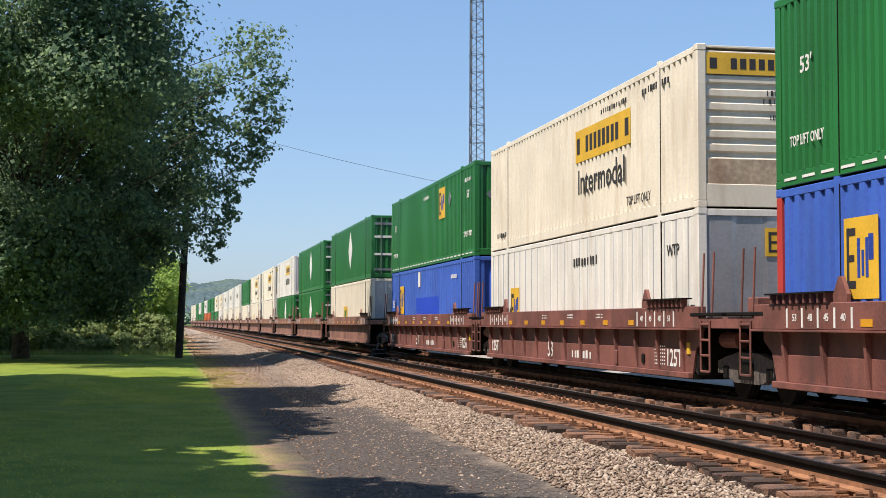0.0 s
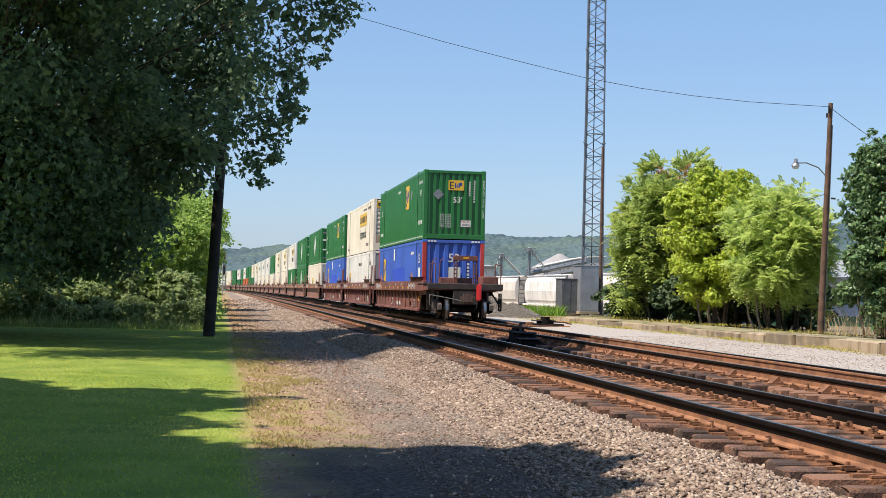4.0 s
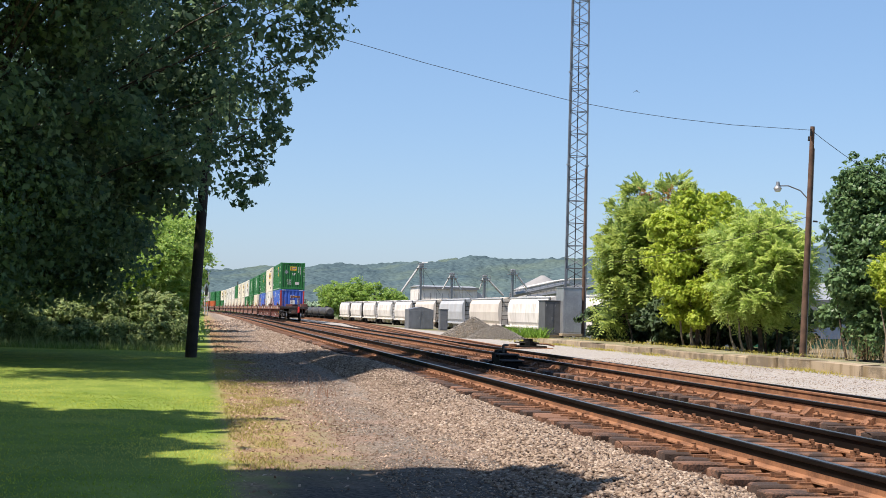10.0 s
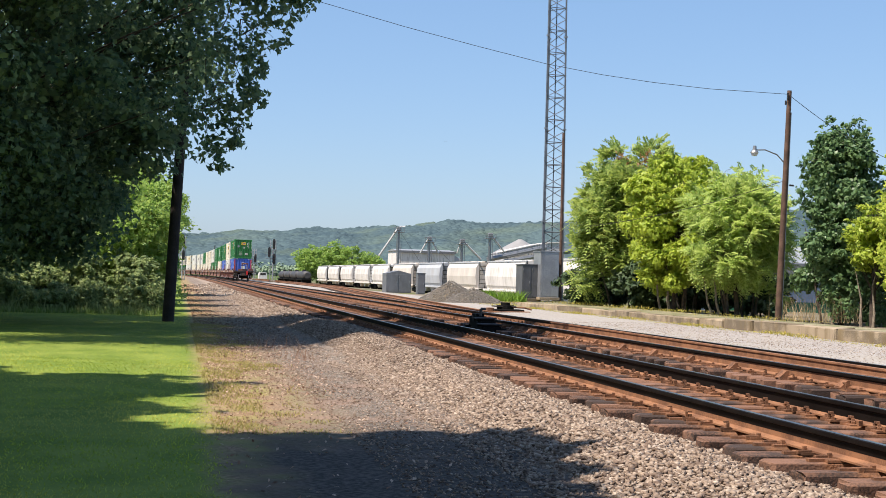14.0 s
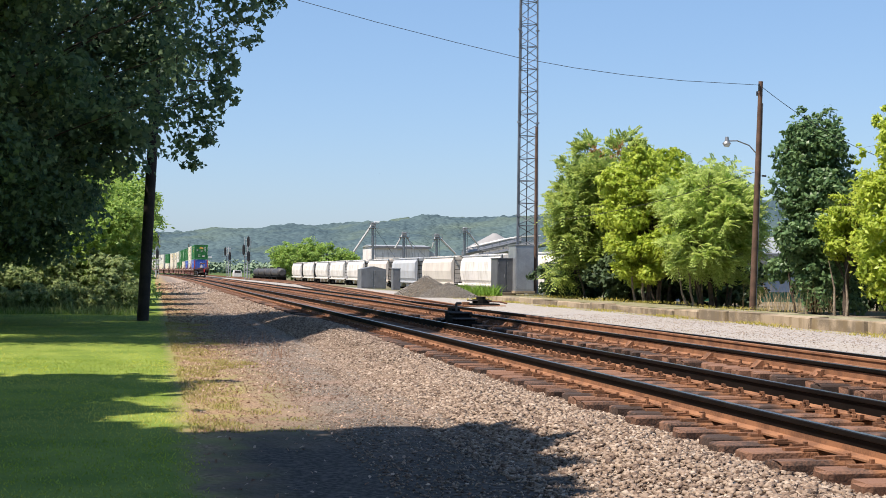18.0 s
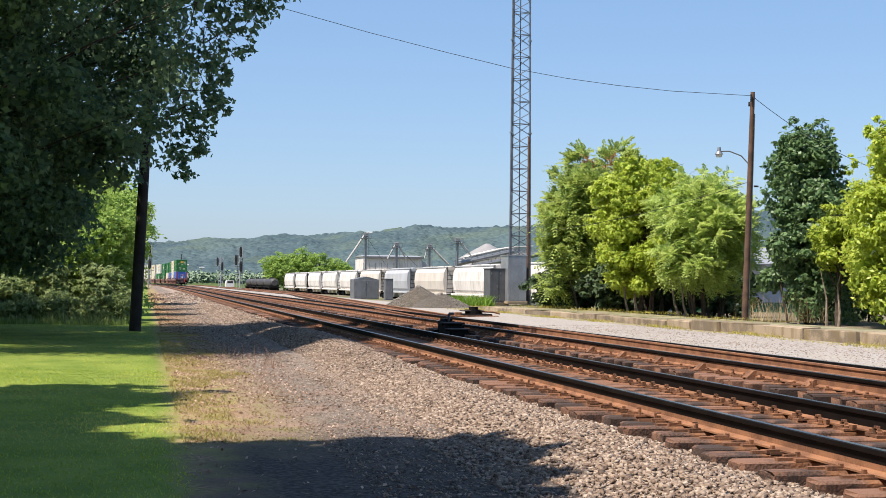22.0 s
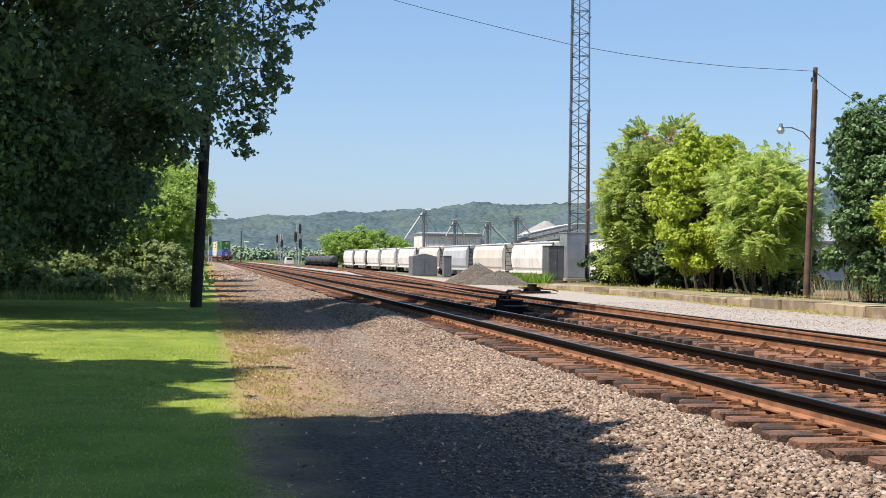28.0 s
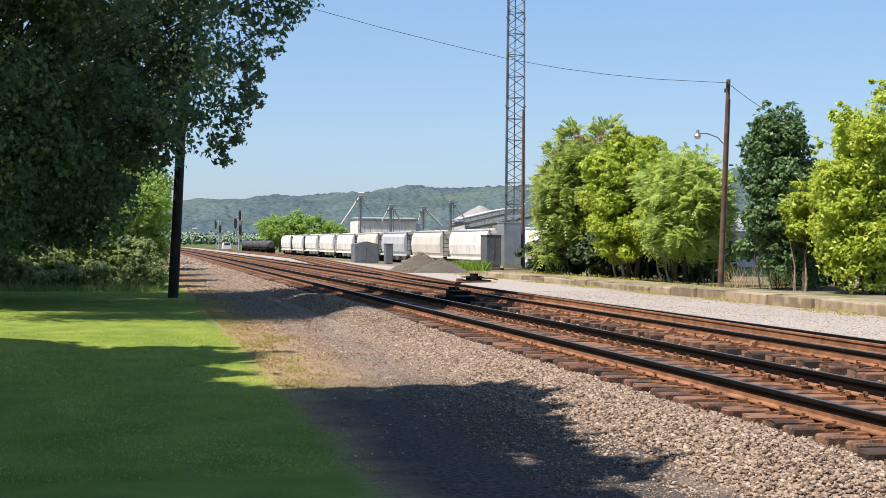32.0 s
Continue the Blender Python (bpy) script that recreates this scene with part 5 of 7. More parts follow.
pole("utility_pole", -0.30, 45.3, -0.5, 11.9, 0.185, "pole_dark", "dark creosoted timber pole at the edge of the lawn", 2.4)
pole_r = pole("utility_pole", 20.15, 45.4, -0.1, 7.95, 0.108, "pole_brown", "brown weathered timber pole with a curved lamp bracket", 1.9)
cable_run("overhead_wire", [Vector((0.15, 45.3, 11.15))] + [Vector((x, 45.35, z)) for x, z in ((2.0, 10.55), (4.2, 9.93), (7.0, 9.28), (9.5, 8.76), (11.8, 8.28 + 0.03), (13.7, 8.05), (15.5, 7.88), (17.5, 7.76))] + [Vector((20.4, 45.4, 7.72))], 0.009, "thin black wire strung across the tracks")
cable_run("overhead_wire", sag((20.4, 45.4, 7.7), (26.5, 47, 5.3), 0.3), 0.01, "thin black wire running down from the pole into the trees")
cable_run("overhead_wire", sag((20.3, 45.4, 4.75), (16.5, 56, 3.4), 0.2), 0.01, "thin black wire at the middle of the pole")


def lamp_on(root):
    bm = bmesh.new()
    pts = [(0, 0, 5.4), (-0.35, -0.02, 5.72), (-0.8, -0.04, 5.85), (-1.15, -0.05, 5.82)]
    for a, b in zip(pts, pts[1:]):
        rod(bm, a, b, 0.022, None, 8)
    arm = part("lamp_arm", bm, M["galv"], root, "curved galvanised bracket")
    bm = bmesh.new()
    rod(bm, (-1.18, -0.05, 5.80), (-1.18, -0.05, 5.96), 0.075, 0.055, 12)
    rod(bm, (-1.18, -0.05, 5.72), (-1.18, -0.05, 5.81), 0.15, 0.09, 14)
    hd = part("lamp_head", bm, M["galv"], root, "round street lamp head")
    bm = bmesh.new()
    rod(bm, (-1.18, -0.05, 5.62), (-1.18, -0.05, 5.725), 0.09, 0.13, 14)
    part("lens", bm, M["glass"], hd, "clear prismatic lens")
    for a, b in (((-0.1, -0.1, 7.6), (-0.1, -0.1, 7.85)), ((0.15, -0.05, 4.7), (0.3, -0.05, 4.7)), ((-0.12, 0, 7.45), (-0.12, 0, 7.6))):
        part("insulator", rods([(a, b)], 0.032, 8), M["cable"], root)
    part("conduit", rods([((0.115, -0.05, 0), (0.085, -0.04, 7.2))], 0.016, 6), M["galv"], root)


lamp_on(pole_r)

lattice_tower(23.5, 88.5, -0.1, 46, 1.5, 0.9)
pole("utility_pole", 24.0, 87.6, -0.1, 10.7, 0.11, "pole_brown", "slim brown timber pole beside the radio mast")
cabinet("equipment_cabinet", 22.9, 87.0, 0.0, 1.25, 1.2, 2.95, "tall grey steel cabinet at the foot of the mast", 8, 0, 1, "bare_steel")
cabinet("equipment_cabinet", 21.8, 87.3, -0.1, 1.2, 1.1, 2.2, "grey double-door equipment cabinet beside the mast", 8, 0, 2, "dark_steel")
cabinet("equipment_cabinet", 18.3, 119.5, -0.3, 2.15, 1.6, 1.95, "grey signal hut with a shallow peaked roof on the gravel", 4, 0.25)
cabinet("equipment_cabinet", 19.1, 112, -0.3, 0.62, 0.6, 1.75, "narrow grey relay cabinet on the gravel", 4, 0, 1)

# low concrete platform edge
plat = tagged(new("platform"), "long low platform of cracked concrete slabs with weeds along it", "platform", kind="structure")
rp = random.Random(8)
y = 14.0
while y < 69:
    ln = rp.uniform(1.3, 3.2)
    top = 0.07 if y < 39.9 else 0.03
    bm = bbox(16.9 + rp.uniform(-0.05, 0.05), 17.45, y + rp.uniform(0.01, 0.07), y + ln - 0.01, -0.45, top + rp.uniform(-0.05, 0.015), 0.03)
    for v in bm.verts:
        v.co += Vector((rp.uniform(-0.03, 0.03), rp.uniform(-0.03, 0.03), rp.uniform(-0.03, 0.01)))
    part("slab", bm, M["concrete"], plat)
    y += ln
part("platform_fill", bbox(17.43, 19.6, 14, 69, -0.45, 0.0, 0), mat("platform dirt", (0.24, 0.208, 0.136), 0.95, 0, 0.5, 1.2, 20, 0.5, 0.02, color2=(0.096, 0.104, 0.032)), plat)


# ---- distance ----
HILL = np.array([(-60, 1.5), (-10, 1.45), (0, 1.55), (2, 1.64), (4.4, 1.78), (6.3, 1.88), (7.6, 1.98), (9.2, 2.16), (10.7, 2.3), (12.2, 2.26), (14, 2.3), (18, 2.6), (24.7, 3.1), (40, 3.4), (70, 2.8)])


def hills():
    """A wooded ridge: a fine sheet that swells into crowns and shallow folds."""
    rows_ = 46
    az = np.concatenate([np.linspace(-60, -14, 60), np.linspace(-13.95, 36, 900), np.linspace(36.3, 70, 50)])
    n = len(az)
    el = np.interp(az, HILL[:, 0], HILL[:, 1])
    verts, faces = [], []
    for j in range(rows_):
        s = j / (rows_ - 1)
        rise = smooth01(0, 1, s) ** 0.8
        for i in range(n):
            a = radians(az[i])
            d = 1700 + 900 * s
            x, y = d * math.sin(a), d * math.cos(a)
            hgt = 2600 * math.tan(radians(el[i])) * rise
            hgt += noise.noise((az[i] * 0.6, s * 5, 1)) * 9 * min(1, s * 1.5) * (0.35 if s > 0.9 else 1)
            hgt += noise.noise((x / 34, y / 60, 4)) * 4.5 + noise.noise((x / 9, y / 24, 9)) * (5.5 if s > 0.93 else 3.0)
            verts.append((x, y, -2 + hgt))
    for j in range(rows_ - 1):
        for i in range(n - 1):
            faces.append((j * n + i, j * n + i + 1, (j + 1) * n + i + 1, (j + 1) * n + i))
    # Blue-grey greens: the haze of distance is mixed into the base colours.
    m = mat("hazed wooded hillside", (0.072, 0.108, 0.118), 1.0, 0, 0.2, 0.006, 0.11, 0.0, 2.0, color2=(0.054, 0.086, 0.104), stain=(0.112, 0.148, 0.108), stain_amt=0.7, stain_scale=0.0035, spec=0.0)
    N, Lk = m.node_tree.nodes, m.node_tree.links
    b = N["Principled BSDF"]
    tc = N.new("ShaderNodeTexCoord")
    cell = N.new("ShaderNodeTexVoronoi")          # single tree crowns
    cell.inputs["Scale"].default_value = 0.12
    Lk.new(tc.outputs["Object"], cell.inputs["Vector"])
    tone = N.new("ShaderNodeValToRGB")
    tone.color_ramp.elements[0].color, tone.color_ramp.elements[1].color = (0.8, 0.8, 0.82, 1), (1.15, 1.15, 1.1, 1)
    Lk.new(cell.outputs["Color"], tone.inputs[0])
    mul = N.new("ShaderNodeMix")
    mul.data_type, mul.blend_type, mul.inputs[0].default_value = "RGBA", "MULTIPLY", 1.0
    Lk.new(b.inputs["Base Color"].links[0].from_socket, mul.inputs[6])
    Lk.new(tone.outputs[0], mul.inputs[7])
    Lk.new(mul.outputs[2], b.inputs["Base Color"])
    bump = N.new("ShaderNodeBump")
    bump.inputs["Strength"].default_value, bump.inputs["Distance"].default_value, bump.invert = 0.8, 4.0, True
    Lk.new(cell.outputs["Distance"], bump.inputs["Height"])
    Lk.new(bump.outputs[0], b.inputs["Normal"])
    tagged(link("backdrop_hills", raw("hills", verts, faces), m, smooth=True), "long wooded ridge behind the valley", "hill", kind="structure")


hills()

LEAF = {}
LEAF["dark"] = island_mat("dark maple leaves", (0.072, 0.13, 0.092), (0.185, 0.27, 0.155), 0.38, 0.34)
LEAF["maple"] = island_mat("dark maple leaves with a blue cast", (0.055, 0.11, 0.078), (0.18, 0.27, 0.13), 0.6, 0.48)
LEAF["mid"] = island_mat("green leaves", (0.12, 0.21, 0.07), (0.31, 0.43, 0.14), 0.42, 0.42)
LEAF["sumac"] = island_mat("sumac leaves", (0.15, 0.24, 0.06), (0.40, 0.49, 0.135), 0.42, 0.42)
LEAF["bright"] = island_mat("yellow-green leaves", (0.24, 0.345, 0.045), (0.48, 0.56, 0.095), 0.45, 0.42)
LEAF["deep"] = island_mat("deep green leaves", (0.06, 0.125, 0.055), (0.17, 0.27, 0.11), 0.4, 0.3)
# Sunlit brightness is put into this lighter leaf colour.
LEAF["lit"] = island_mat("sunlit leaves", (0.15, 0.27, 0.055), (0.33, 0.46, 0.115), 0.45, 0.42)
LEAF["pale"] = island_mat("pale green leaves", (0.25, 0.37, 0.09), (0.48, 0.58, 0.19), 0.42, 0.45)
# Darker copy of the leaf greens: shade under the trees is in its colour.
LEAF["shaded"] = island_mat("leaf green darkened for shade", (0.03, 0.058, 0.028), (0.09, 0.14, 0.06), 0.6, 0.2)
LEAF["shrub"] = island_mat("shrub leaves", (0.11, 0.18, 0.075), (0.35, 0.42, 0.18), 0.6, 0.42)

rg = np.random.default_rng(11)


def big_maple():
    cl = blob_clumps(-0.6, 0, 8.5, 6.2, 8.0, 6.0, 92, 1.3, rg, 0.75)
    cl += blob_clumps(-0.4, -10, 12.0, 5.6, 6.5, 2.8, 60, 1.6, rg, 0.8)
    cl += blob_clumps(-2.7, -3.5, 4.5, 5.4, 2.5, 2.6, 80, 1.25, rg, 0.8)
    cl += blob_clumps(-3.4, 4.0, 4.6, 3.8, 2.5, 2.4, 30, 1.3, rg, 0.8)
    # drooping sprays over the lane
    for c, r in (((6.2, -5.0, 9.0), 1.2), ((7.4, -4.6, 10.2), 1.3), ((7.8, -4.8, 11.2), 1.2), ((7.9, -4.8, 12.6), 1.2), ((7.6, -5, 13.8), 1.5), ((5.8, -5.6, 7.4), 1.0), ((6.4, -5.2, 7.9), 0.8), ((5.6, -5.2, 6.0), 0.8),
                 ((6.0, -5.0, 5.2), 0.5), ((6.6, -5.0, 6.3), 0.6), ((4.6, -5.0, 6.0), 1.0), ((7.4, -5.0, 8.9), 0.7), ((8.0, -4.8, 9.9), 0.5), ((8.4, -4.8, 12.0), 0.8), ((8.5, -4.8, 10.4), 0.5), ((6.9, -4.8, 7.2), 0.45),
                 ((8.1, -4.8, 9.4), 0.6), ((7.6, -4.8, 8.7), 0.6), ((7.3, -4.8, 8.0), 0.5), ((6.8, -4.8, 7.5), 0.45), ((6.7, -5.0, 6.6), 0.45), ((5.8, -5.0, 4.7), 0.5), ((6.1, -5.0, 5.5), 0.5)):
        cl.append((c, (r, r, r * 0.8), 0.42 * r))
    cl += [((x, y, z), (1.15, 1.0, 0.95), 0.9) for x, y, z in ((4.2, -1.0, 7.0), (4.6, -1.0, 8.4), (5.2, -1.0, 9.6), (4.2, -1.0, 10.0), (5.6, -1.2, 11.0), (4.8, -1.4, 12.2), (3.6, -1.0, 8.2), (5.4, -1.2, 7.8), (4.0, -1.2, 6.0), (6.0, -1.4, 12.6), (3.2, -1.2, 5.4))]
    cl = [((cx + 2.5, cy - 2.0, cz), r, w) for (cx, cy, cz), r, w in cl]
    # low boughs in front of the shrubs
    cl += [((x, y, z), (0.95, 0.9, 0.8), 1.05) for x, y, z in ((4.9, 0.6, 4.0), (4.6, 0.8, 5.2), (5.0, 0.5, 6.3), (4.1, 0.8, 3.3), (3.9, 0.5, 4.6), (3.2, 0.8, 2.9), (3.0, 0.5, 4.2), (2.2, 0.8, 2.9), (3.9, 0.8, 6.0), (1.2, 0.8, 3.0), (4.9, 0.7, 3.1), (4.3, 0.7, 2.6), (3.6, 0.7, 2.4), (2.7, 0.7, 2.4), (1.8, 0.7, 2.4), (0.9, 0.7, 2.5), (4.4, 1.2, 3.6), (3.4, 1.2, 3.4))]
    root = tree("maple_tree", (-7.5, 45.0), 0.42, 15.0, cl, 560, 0.165, LEAF["maple"], "large dark-leaved maple hanging over the lawn and lane", 21, 1.05, up=0.9, loose=0.26, shape=LEAF_LOBED)
    rng = np.random.default_rng(36)
    inner = [(c, tuple(0.8 * q for q in r), w) for c, r, w in cl if r[0] > 1.0]
    pts, ways = crown_points(inner, 120, rng, 0.2, 0.3)
    link("inner_crown", leaves("inner_crown", pts, rng.uniform(0.24, 0.36, len(pts)), rng, 0.9, 1.1, ways), LEAF["maple"], root, "deep green inner foliage")
    return root


big_maple()
# Added, mostly out of view, to cast the shade of a taller crown.
tree("maple_tree", (-9.5, 34.5), 0.42, 19.5, blob_clumps(5.3, -2.0, 17.3, 3.2, 5.2, 2.4, 54, 1.5, np.random.default_rng(4), 0.8), 220, 0.44, LEAF["maple"], "added tall maple whose high crown shades the lane and track", 26, 1.1)
tree("maple_tree", (-12.0, 58.0), 0.4, 14.0, blob_clumps(0.5, -11, 7.6, 4.8, 6.0, 6.4, 80, 1.7, rg), 300, 0.3, LEAF["dark"], "tall dark-leaved tree at the back of the lawn", 22, 1.2)
# Crowns out of view, placed and thickened to shape shade on lane and lawn.
tree("maple_tree", (-7.0, 5.0), 0.4, 13.5, blob_clumps(-1.5, -5.5, 11.4, 2.6, 5.6, 2.2, 60, 1.5, rg) + blob_clumps(-0.5, 2.0, 11.4, 2.9, 4.6, 2.2, 60, 1.5, rg) + [((x, y, 11.3), (1.3, 1.3, 0.9), 1.2) for x, y in ((2.2, 5.2), (3.0, 5.3), (1.4, 5.2), (2.8, 4.2), (1.2, 4.4), (2.2, 3.2))], 430, 0.58, LEAF["dark"], "unseen high-crowned tree placed to shade the lane", 23, 1.2)
tree("maple_tree", (-11.3, 14.0), 0.4, 13.5, blob_clumps(0, -1.8, 11.2, 4.8, 9.2, 2.2, 76, 1.5, rg), 430, 0.58, LEAF["dark"], "unseen high-crowned tree placed to shade the lawn", 24, 1.2)
# Added behind the camera, unseen, to dim the near lane.
tree("maple_tree", (-6.5, -15.0), 0.4, 13.5, blob_clumps(-2.6, 0, 11.0, 4.0, 10.0, 2.6, 60, 1.7, rg), 430, 0.6, LEAF["dark"], "unseen high-crowned tree added to dim the lane", 25, 1.2)
# Unseen ring of trees, added to keep skylight off the foreground.
for k, (x, y, hh, r) in enumerate(((-19, -22, 12, 5.5), (-20, -8, 13, 5.5), (-20, 6, 13, 5.5), (-21, 20, 12, 5.0), (-20, 33, 12, 4.6), (-10, -34, 12, 5.5), (0, -38, 11, 5.0), (-18, -36, 12, 6))):
    tree("wild_tree", (x, y), 0.3, hh, blob_clumps(0, 0, hh * 0.5, r, r, hh * 0.5, 40, r * 0.36, rg), 150, 0.5, LEAF["dark"], "unseen leafy tree added to hold back skylight", 80 + k, 1.2)
for k, (x, y, hh, r) in enumerate(((-2.3, 57, 5.6, 1.9), (-1.7, 66, 6.6, 2.0), (-2.6, 78, 8.0, 2.6), (-3.0, 94, 9.0, 3.0), (-4.5, 120, 10, 3.8), (-6.5, 155, 11, 5), (-9, 200, 12, 6))):
    tree("wild_tree", (x, y), 0.14, hh, blob_clumps(0, 0, hh * 0.5, r, r * 1.2, hh * 0.5, 30, r * 0.42, rg), 800 if y < 80 else 420, 0.125 if y < 80 else 0.19, LEAF["lit"], "leafy young tree in the sun along the line", 30 + k)
for k in range(11):
    x, y = -1.6 - k * 1.15, 55.0 + rg.uniform(-0.8, 1.6) - 0.15 * k
    hh = rg.uniform(1.7, 2.9)
    tree("shrub", (x, y), 0.04, hh, blob_clumps(0, 0, hh * 0.45, 1.2, 1.0, hh * 0.5, 30, 0.36, rg, 0.9), 300, 0.105, LEAF["shrub"], "tangled wild shrub at the edge of the lawn", 50 + k, 1.6, category="shrub")

for k, (x, y, hh, r) in enumerate(((-6.0, 64, 6.5, 2.8), (-9.5, 65, 8.5, 3.4), (-13.5, 66, 9.5, 3.8), (-18, 64, 10, 4.2), (-23, 62, 10, 4.4), (-6.0, 74, 9, 3.2))):
    tree("wild_tree", (x, y), 0.2, hh, blob_clumps(0, 0, hh * 0.48, r, r, hh * 0.5, 44, r * 0.36, rg), 330, 0.22, LEAF["dark" if x < -7 else "mid"], "leafy tree in the belt behind the lawn", 60 + k, 1.3)

for k in range(13):
    x, y = -1.2 - k * 1.0, 53.4 + rg.uniform(-0.5, 0.5)
    hh = rg.uniform(0.9, 1.6)
    tree("shrub", (x, y), 0.03, hh, blob_clumps(0, 0, hh * 0.42, 0.9, 0.7, hh * 0.48, 20, 0.32, rg, 0.9), 300, 0.085, LEAF["shrub"], "low tangled weed shrub at the edge of the lawn", 120 + k, 1.7, category="shrub")


def stems(root, n, spread_, hgt, seed):
    rnd = random.Random(seed)
    for k in range(n):
        a, b = rnd.uniform(-spread_, spread_), rnd.uniform(-spread_ * 0.6, spread_ * 0.6)
        bm = bmesh.new()
        p = Vector((a * 0.6, b * 0.6, 0))
        for j in range(4):
            q = p + Vector((a * 0.12 + rnd.uniform(-0.12, 0.12), b * 0.12 + rnd.uniform(-0.1, 0.1), hgt / 4))
            rod(bm, p, q, 0.06 * (1 - j * 0.2), 0.06 * (0.8 - j * 0.2), 6)
            p = q
        part("stem", bm, M["bark_pale"] if k % 2 else M["bark"], root)


def thicket(name, at, hh, rx, ry, n, size, per, leaf, colors, label, seed, long=1.6, top=(), mid_=0.57, frond=0.0, shoots=22, stalks=6):
    cl = blob_clumps(0, 0, hh * mid_, rx, ry, hh * (0.99 - mid_), n, size, rg, 0.9)
    for _ in range(shoots):          # shoots standing out of the crown
        a = rg.uniform(0, 2 * math.pi)
        e = rg.uniform(0.35, 1.35)
        k = rg.uniform(1.0, 1.1)
        cl.append(((rx * math.cos(e) * math.cos(a) * 1.05 * k, ry * math.cos(e) * math.sin(a), hh * (mid_ + (1.02 - mid_) * math.sin(e) * k)), (0.2, 0.2, 0.42), 0.10))
    cl += [(c, (r, r, r), r) for c, r in top]
    t = tree(name, at, 0.11, hh, cl, per, leaf, colors, label, seed, long, up=0.9, loose=0.2, shell=0.5, frond=frond)
    stems(t, stalks, rx * 0.8, hh * 0.5, seed)
    return t


thicket("sumac_tree", (21.15, 64.0), 7.6, 2.55, 2.4, 120, 0.7, 95, 0.66, LEAF["sumac"], "broad feather-leaved tree behind the platform", 41, 2.2, [((0.8, 0, 6.9), 0.6), ((-1.2, 0, 6.6), 0.6), ((1.6, 0, 6.7), 0.6), ((-2.5, 0.2, 1.6), 0.7), ((-2.6, 0.2, 2.8), 0.7), ((-2.4, 0.2, 4.2), 0.8), ((-0.2, 0, 6.9), 0.6), ((1.2, 0, 2.0), 0.9)], 0.54, frond=1.0)
seeds = np.random.default_rng(5)
sumac = [o for o in scene.objects if o.name == "sumac_tree"][0]
tuft = seeds.normal(size=(700, 3)) * (0.16, 0.16, 0.2) + np.array([(-0.9, -0.6, 7.1), (0.2, -0.8, 7.2), (0.9, -0.6, 7.3), (1.7, -0.5, 6.9), (-0.2, -1.2, 6.6), (1.2, -1.3, 6.3)])[seeds.integers(0, 6, 700)]
tagged(link("young_foliage", leaves("young_foliage", tuft, seeds.uniform(0.07, 0.12, 700), seeds, long=1.8), island_mat("rusty young tips", (0.22, 0.12, 0.05), (0.40, 0.24, 0.10), 0.7, 0.3), sumac, "rust-tinted young leaf tips"), kind="stuff")
thicket("box_elder_tree", (20.55, 57.0), 6.5, 1.75, 1.8, 74, 0.52, 800, 0.13, LEAF["bright"], "yellow-green box elder behind the platform", 42, 1.6, [((1.7, -0.3, 3.4), 0.6), ((1.7, -0.2, 4.6), 0.6), ((1.5, -0.3, 2.3), 0.5), ((-1.7, 0.2, 5.2), 0.5), ((0.9, 0, 6.6), 0.35), ((0.2, 0, 6.3), 0.45), ((-1.4, -0.2, 4.4), 0.5), ((-1.5, -0.2, 2.7), 0.5), ((-1.3, -0.3, 1.7), 0.4), ((0.6, -0.5, 2.2), 0.5)], 0.55)
thicket("sumac_tree", (21.6, 52.5), 5.6, 2.0, 1.7, 84, 0.52, 110, 0.46, LEAF["pale"], "pale green feather-leaved tree behind the platform", 45, 2.0, [((-1.9, -0.2, 3.4), 0.55), ((-1.9, -0.2, 2.3), 0.5), ((-1.8, 0, 4.4), 0.5), ((-0.9, 0, 5.3), 0.4), ((0.1, 0, 5.2), 0.35), ((1.0, 0, 4.9), 0.4), ((1.8, 0, 4.2), 0.4), ((1.6, -0.4, 1.3), 0.5), ((0.9, -0.4, 0.8), 0.5), ((-0.6, -0.6, 2.0), 0.5)], 0.56, frond=1.0, stalks=9)
thicket("box_elder_tree", (22.4, 59.5), 6.6, 2.0, 2.0, 50, 0.65, 560, 0.13, LEAF["bright"], "yellow-green bushy tree behind the platform", 54, 1.7)
thicket("wild_tree", (24.0, 48.5), 7.2, 1.45, 1.6, 66, 0.6, 560, 0.15, LEAF["deep"], "dense dark green tree beyond the lamp pole", 43, 1.3, [((0.4, 0, 7.2), 0.5), ((0, 0, 5.0), 0.9), ((0.3, 0, 6.0), 0.8), ((-0.4, -1.0, 1.1), 0.8), ((0.3, -1.3, 1.7), 0.8), ((-0.5, -1.0, 2.4), 0.8), ((0.4, -1.2, 3.0), 0.8), ((0.8, -1.2, 0.9), 0.8), ((-0.5, -0.9, 3.6), 0.7)], 0.5)
thicket("box_elder_tree", (25.6, 43.6), 7.4, 2.2, 2.2, 90, 0.55, 620, 0.13, LEAF["bright"], "yellow-green bushy tree beyond the lamp pole", 44, 1.6, [((-1.5, -0.5, 1.2), 0.9), ((-0.6, -0.8, 0.8), 0.8), ((-1.8, -0.3, 2.4), 0.9), ((0.8, -0.8, 1.0), 0.9), ((-2.0, 0, 3.6), 0.8)], 0.5)
thicket("box_elder_tree", (23.9, 45.9), 4.0, 0.95, 0.7, 20, 0.34, 480, 0.105, LEAF["bright"], "small yellow-green bush beyond the lamp pole", 53, 1.6, (), 0.76, stalks=4)
thicket("wild_tree", (30.5, 48), 6.5, 2.2, 2.2, 44, 0.8, 420, 0.18, LEAF["mid"], "dense green tree beyond the lamp pole", 46, 1.6)
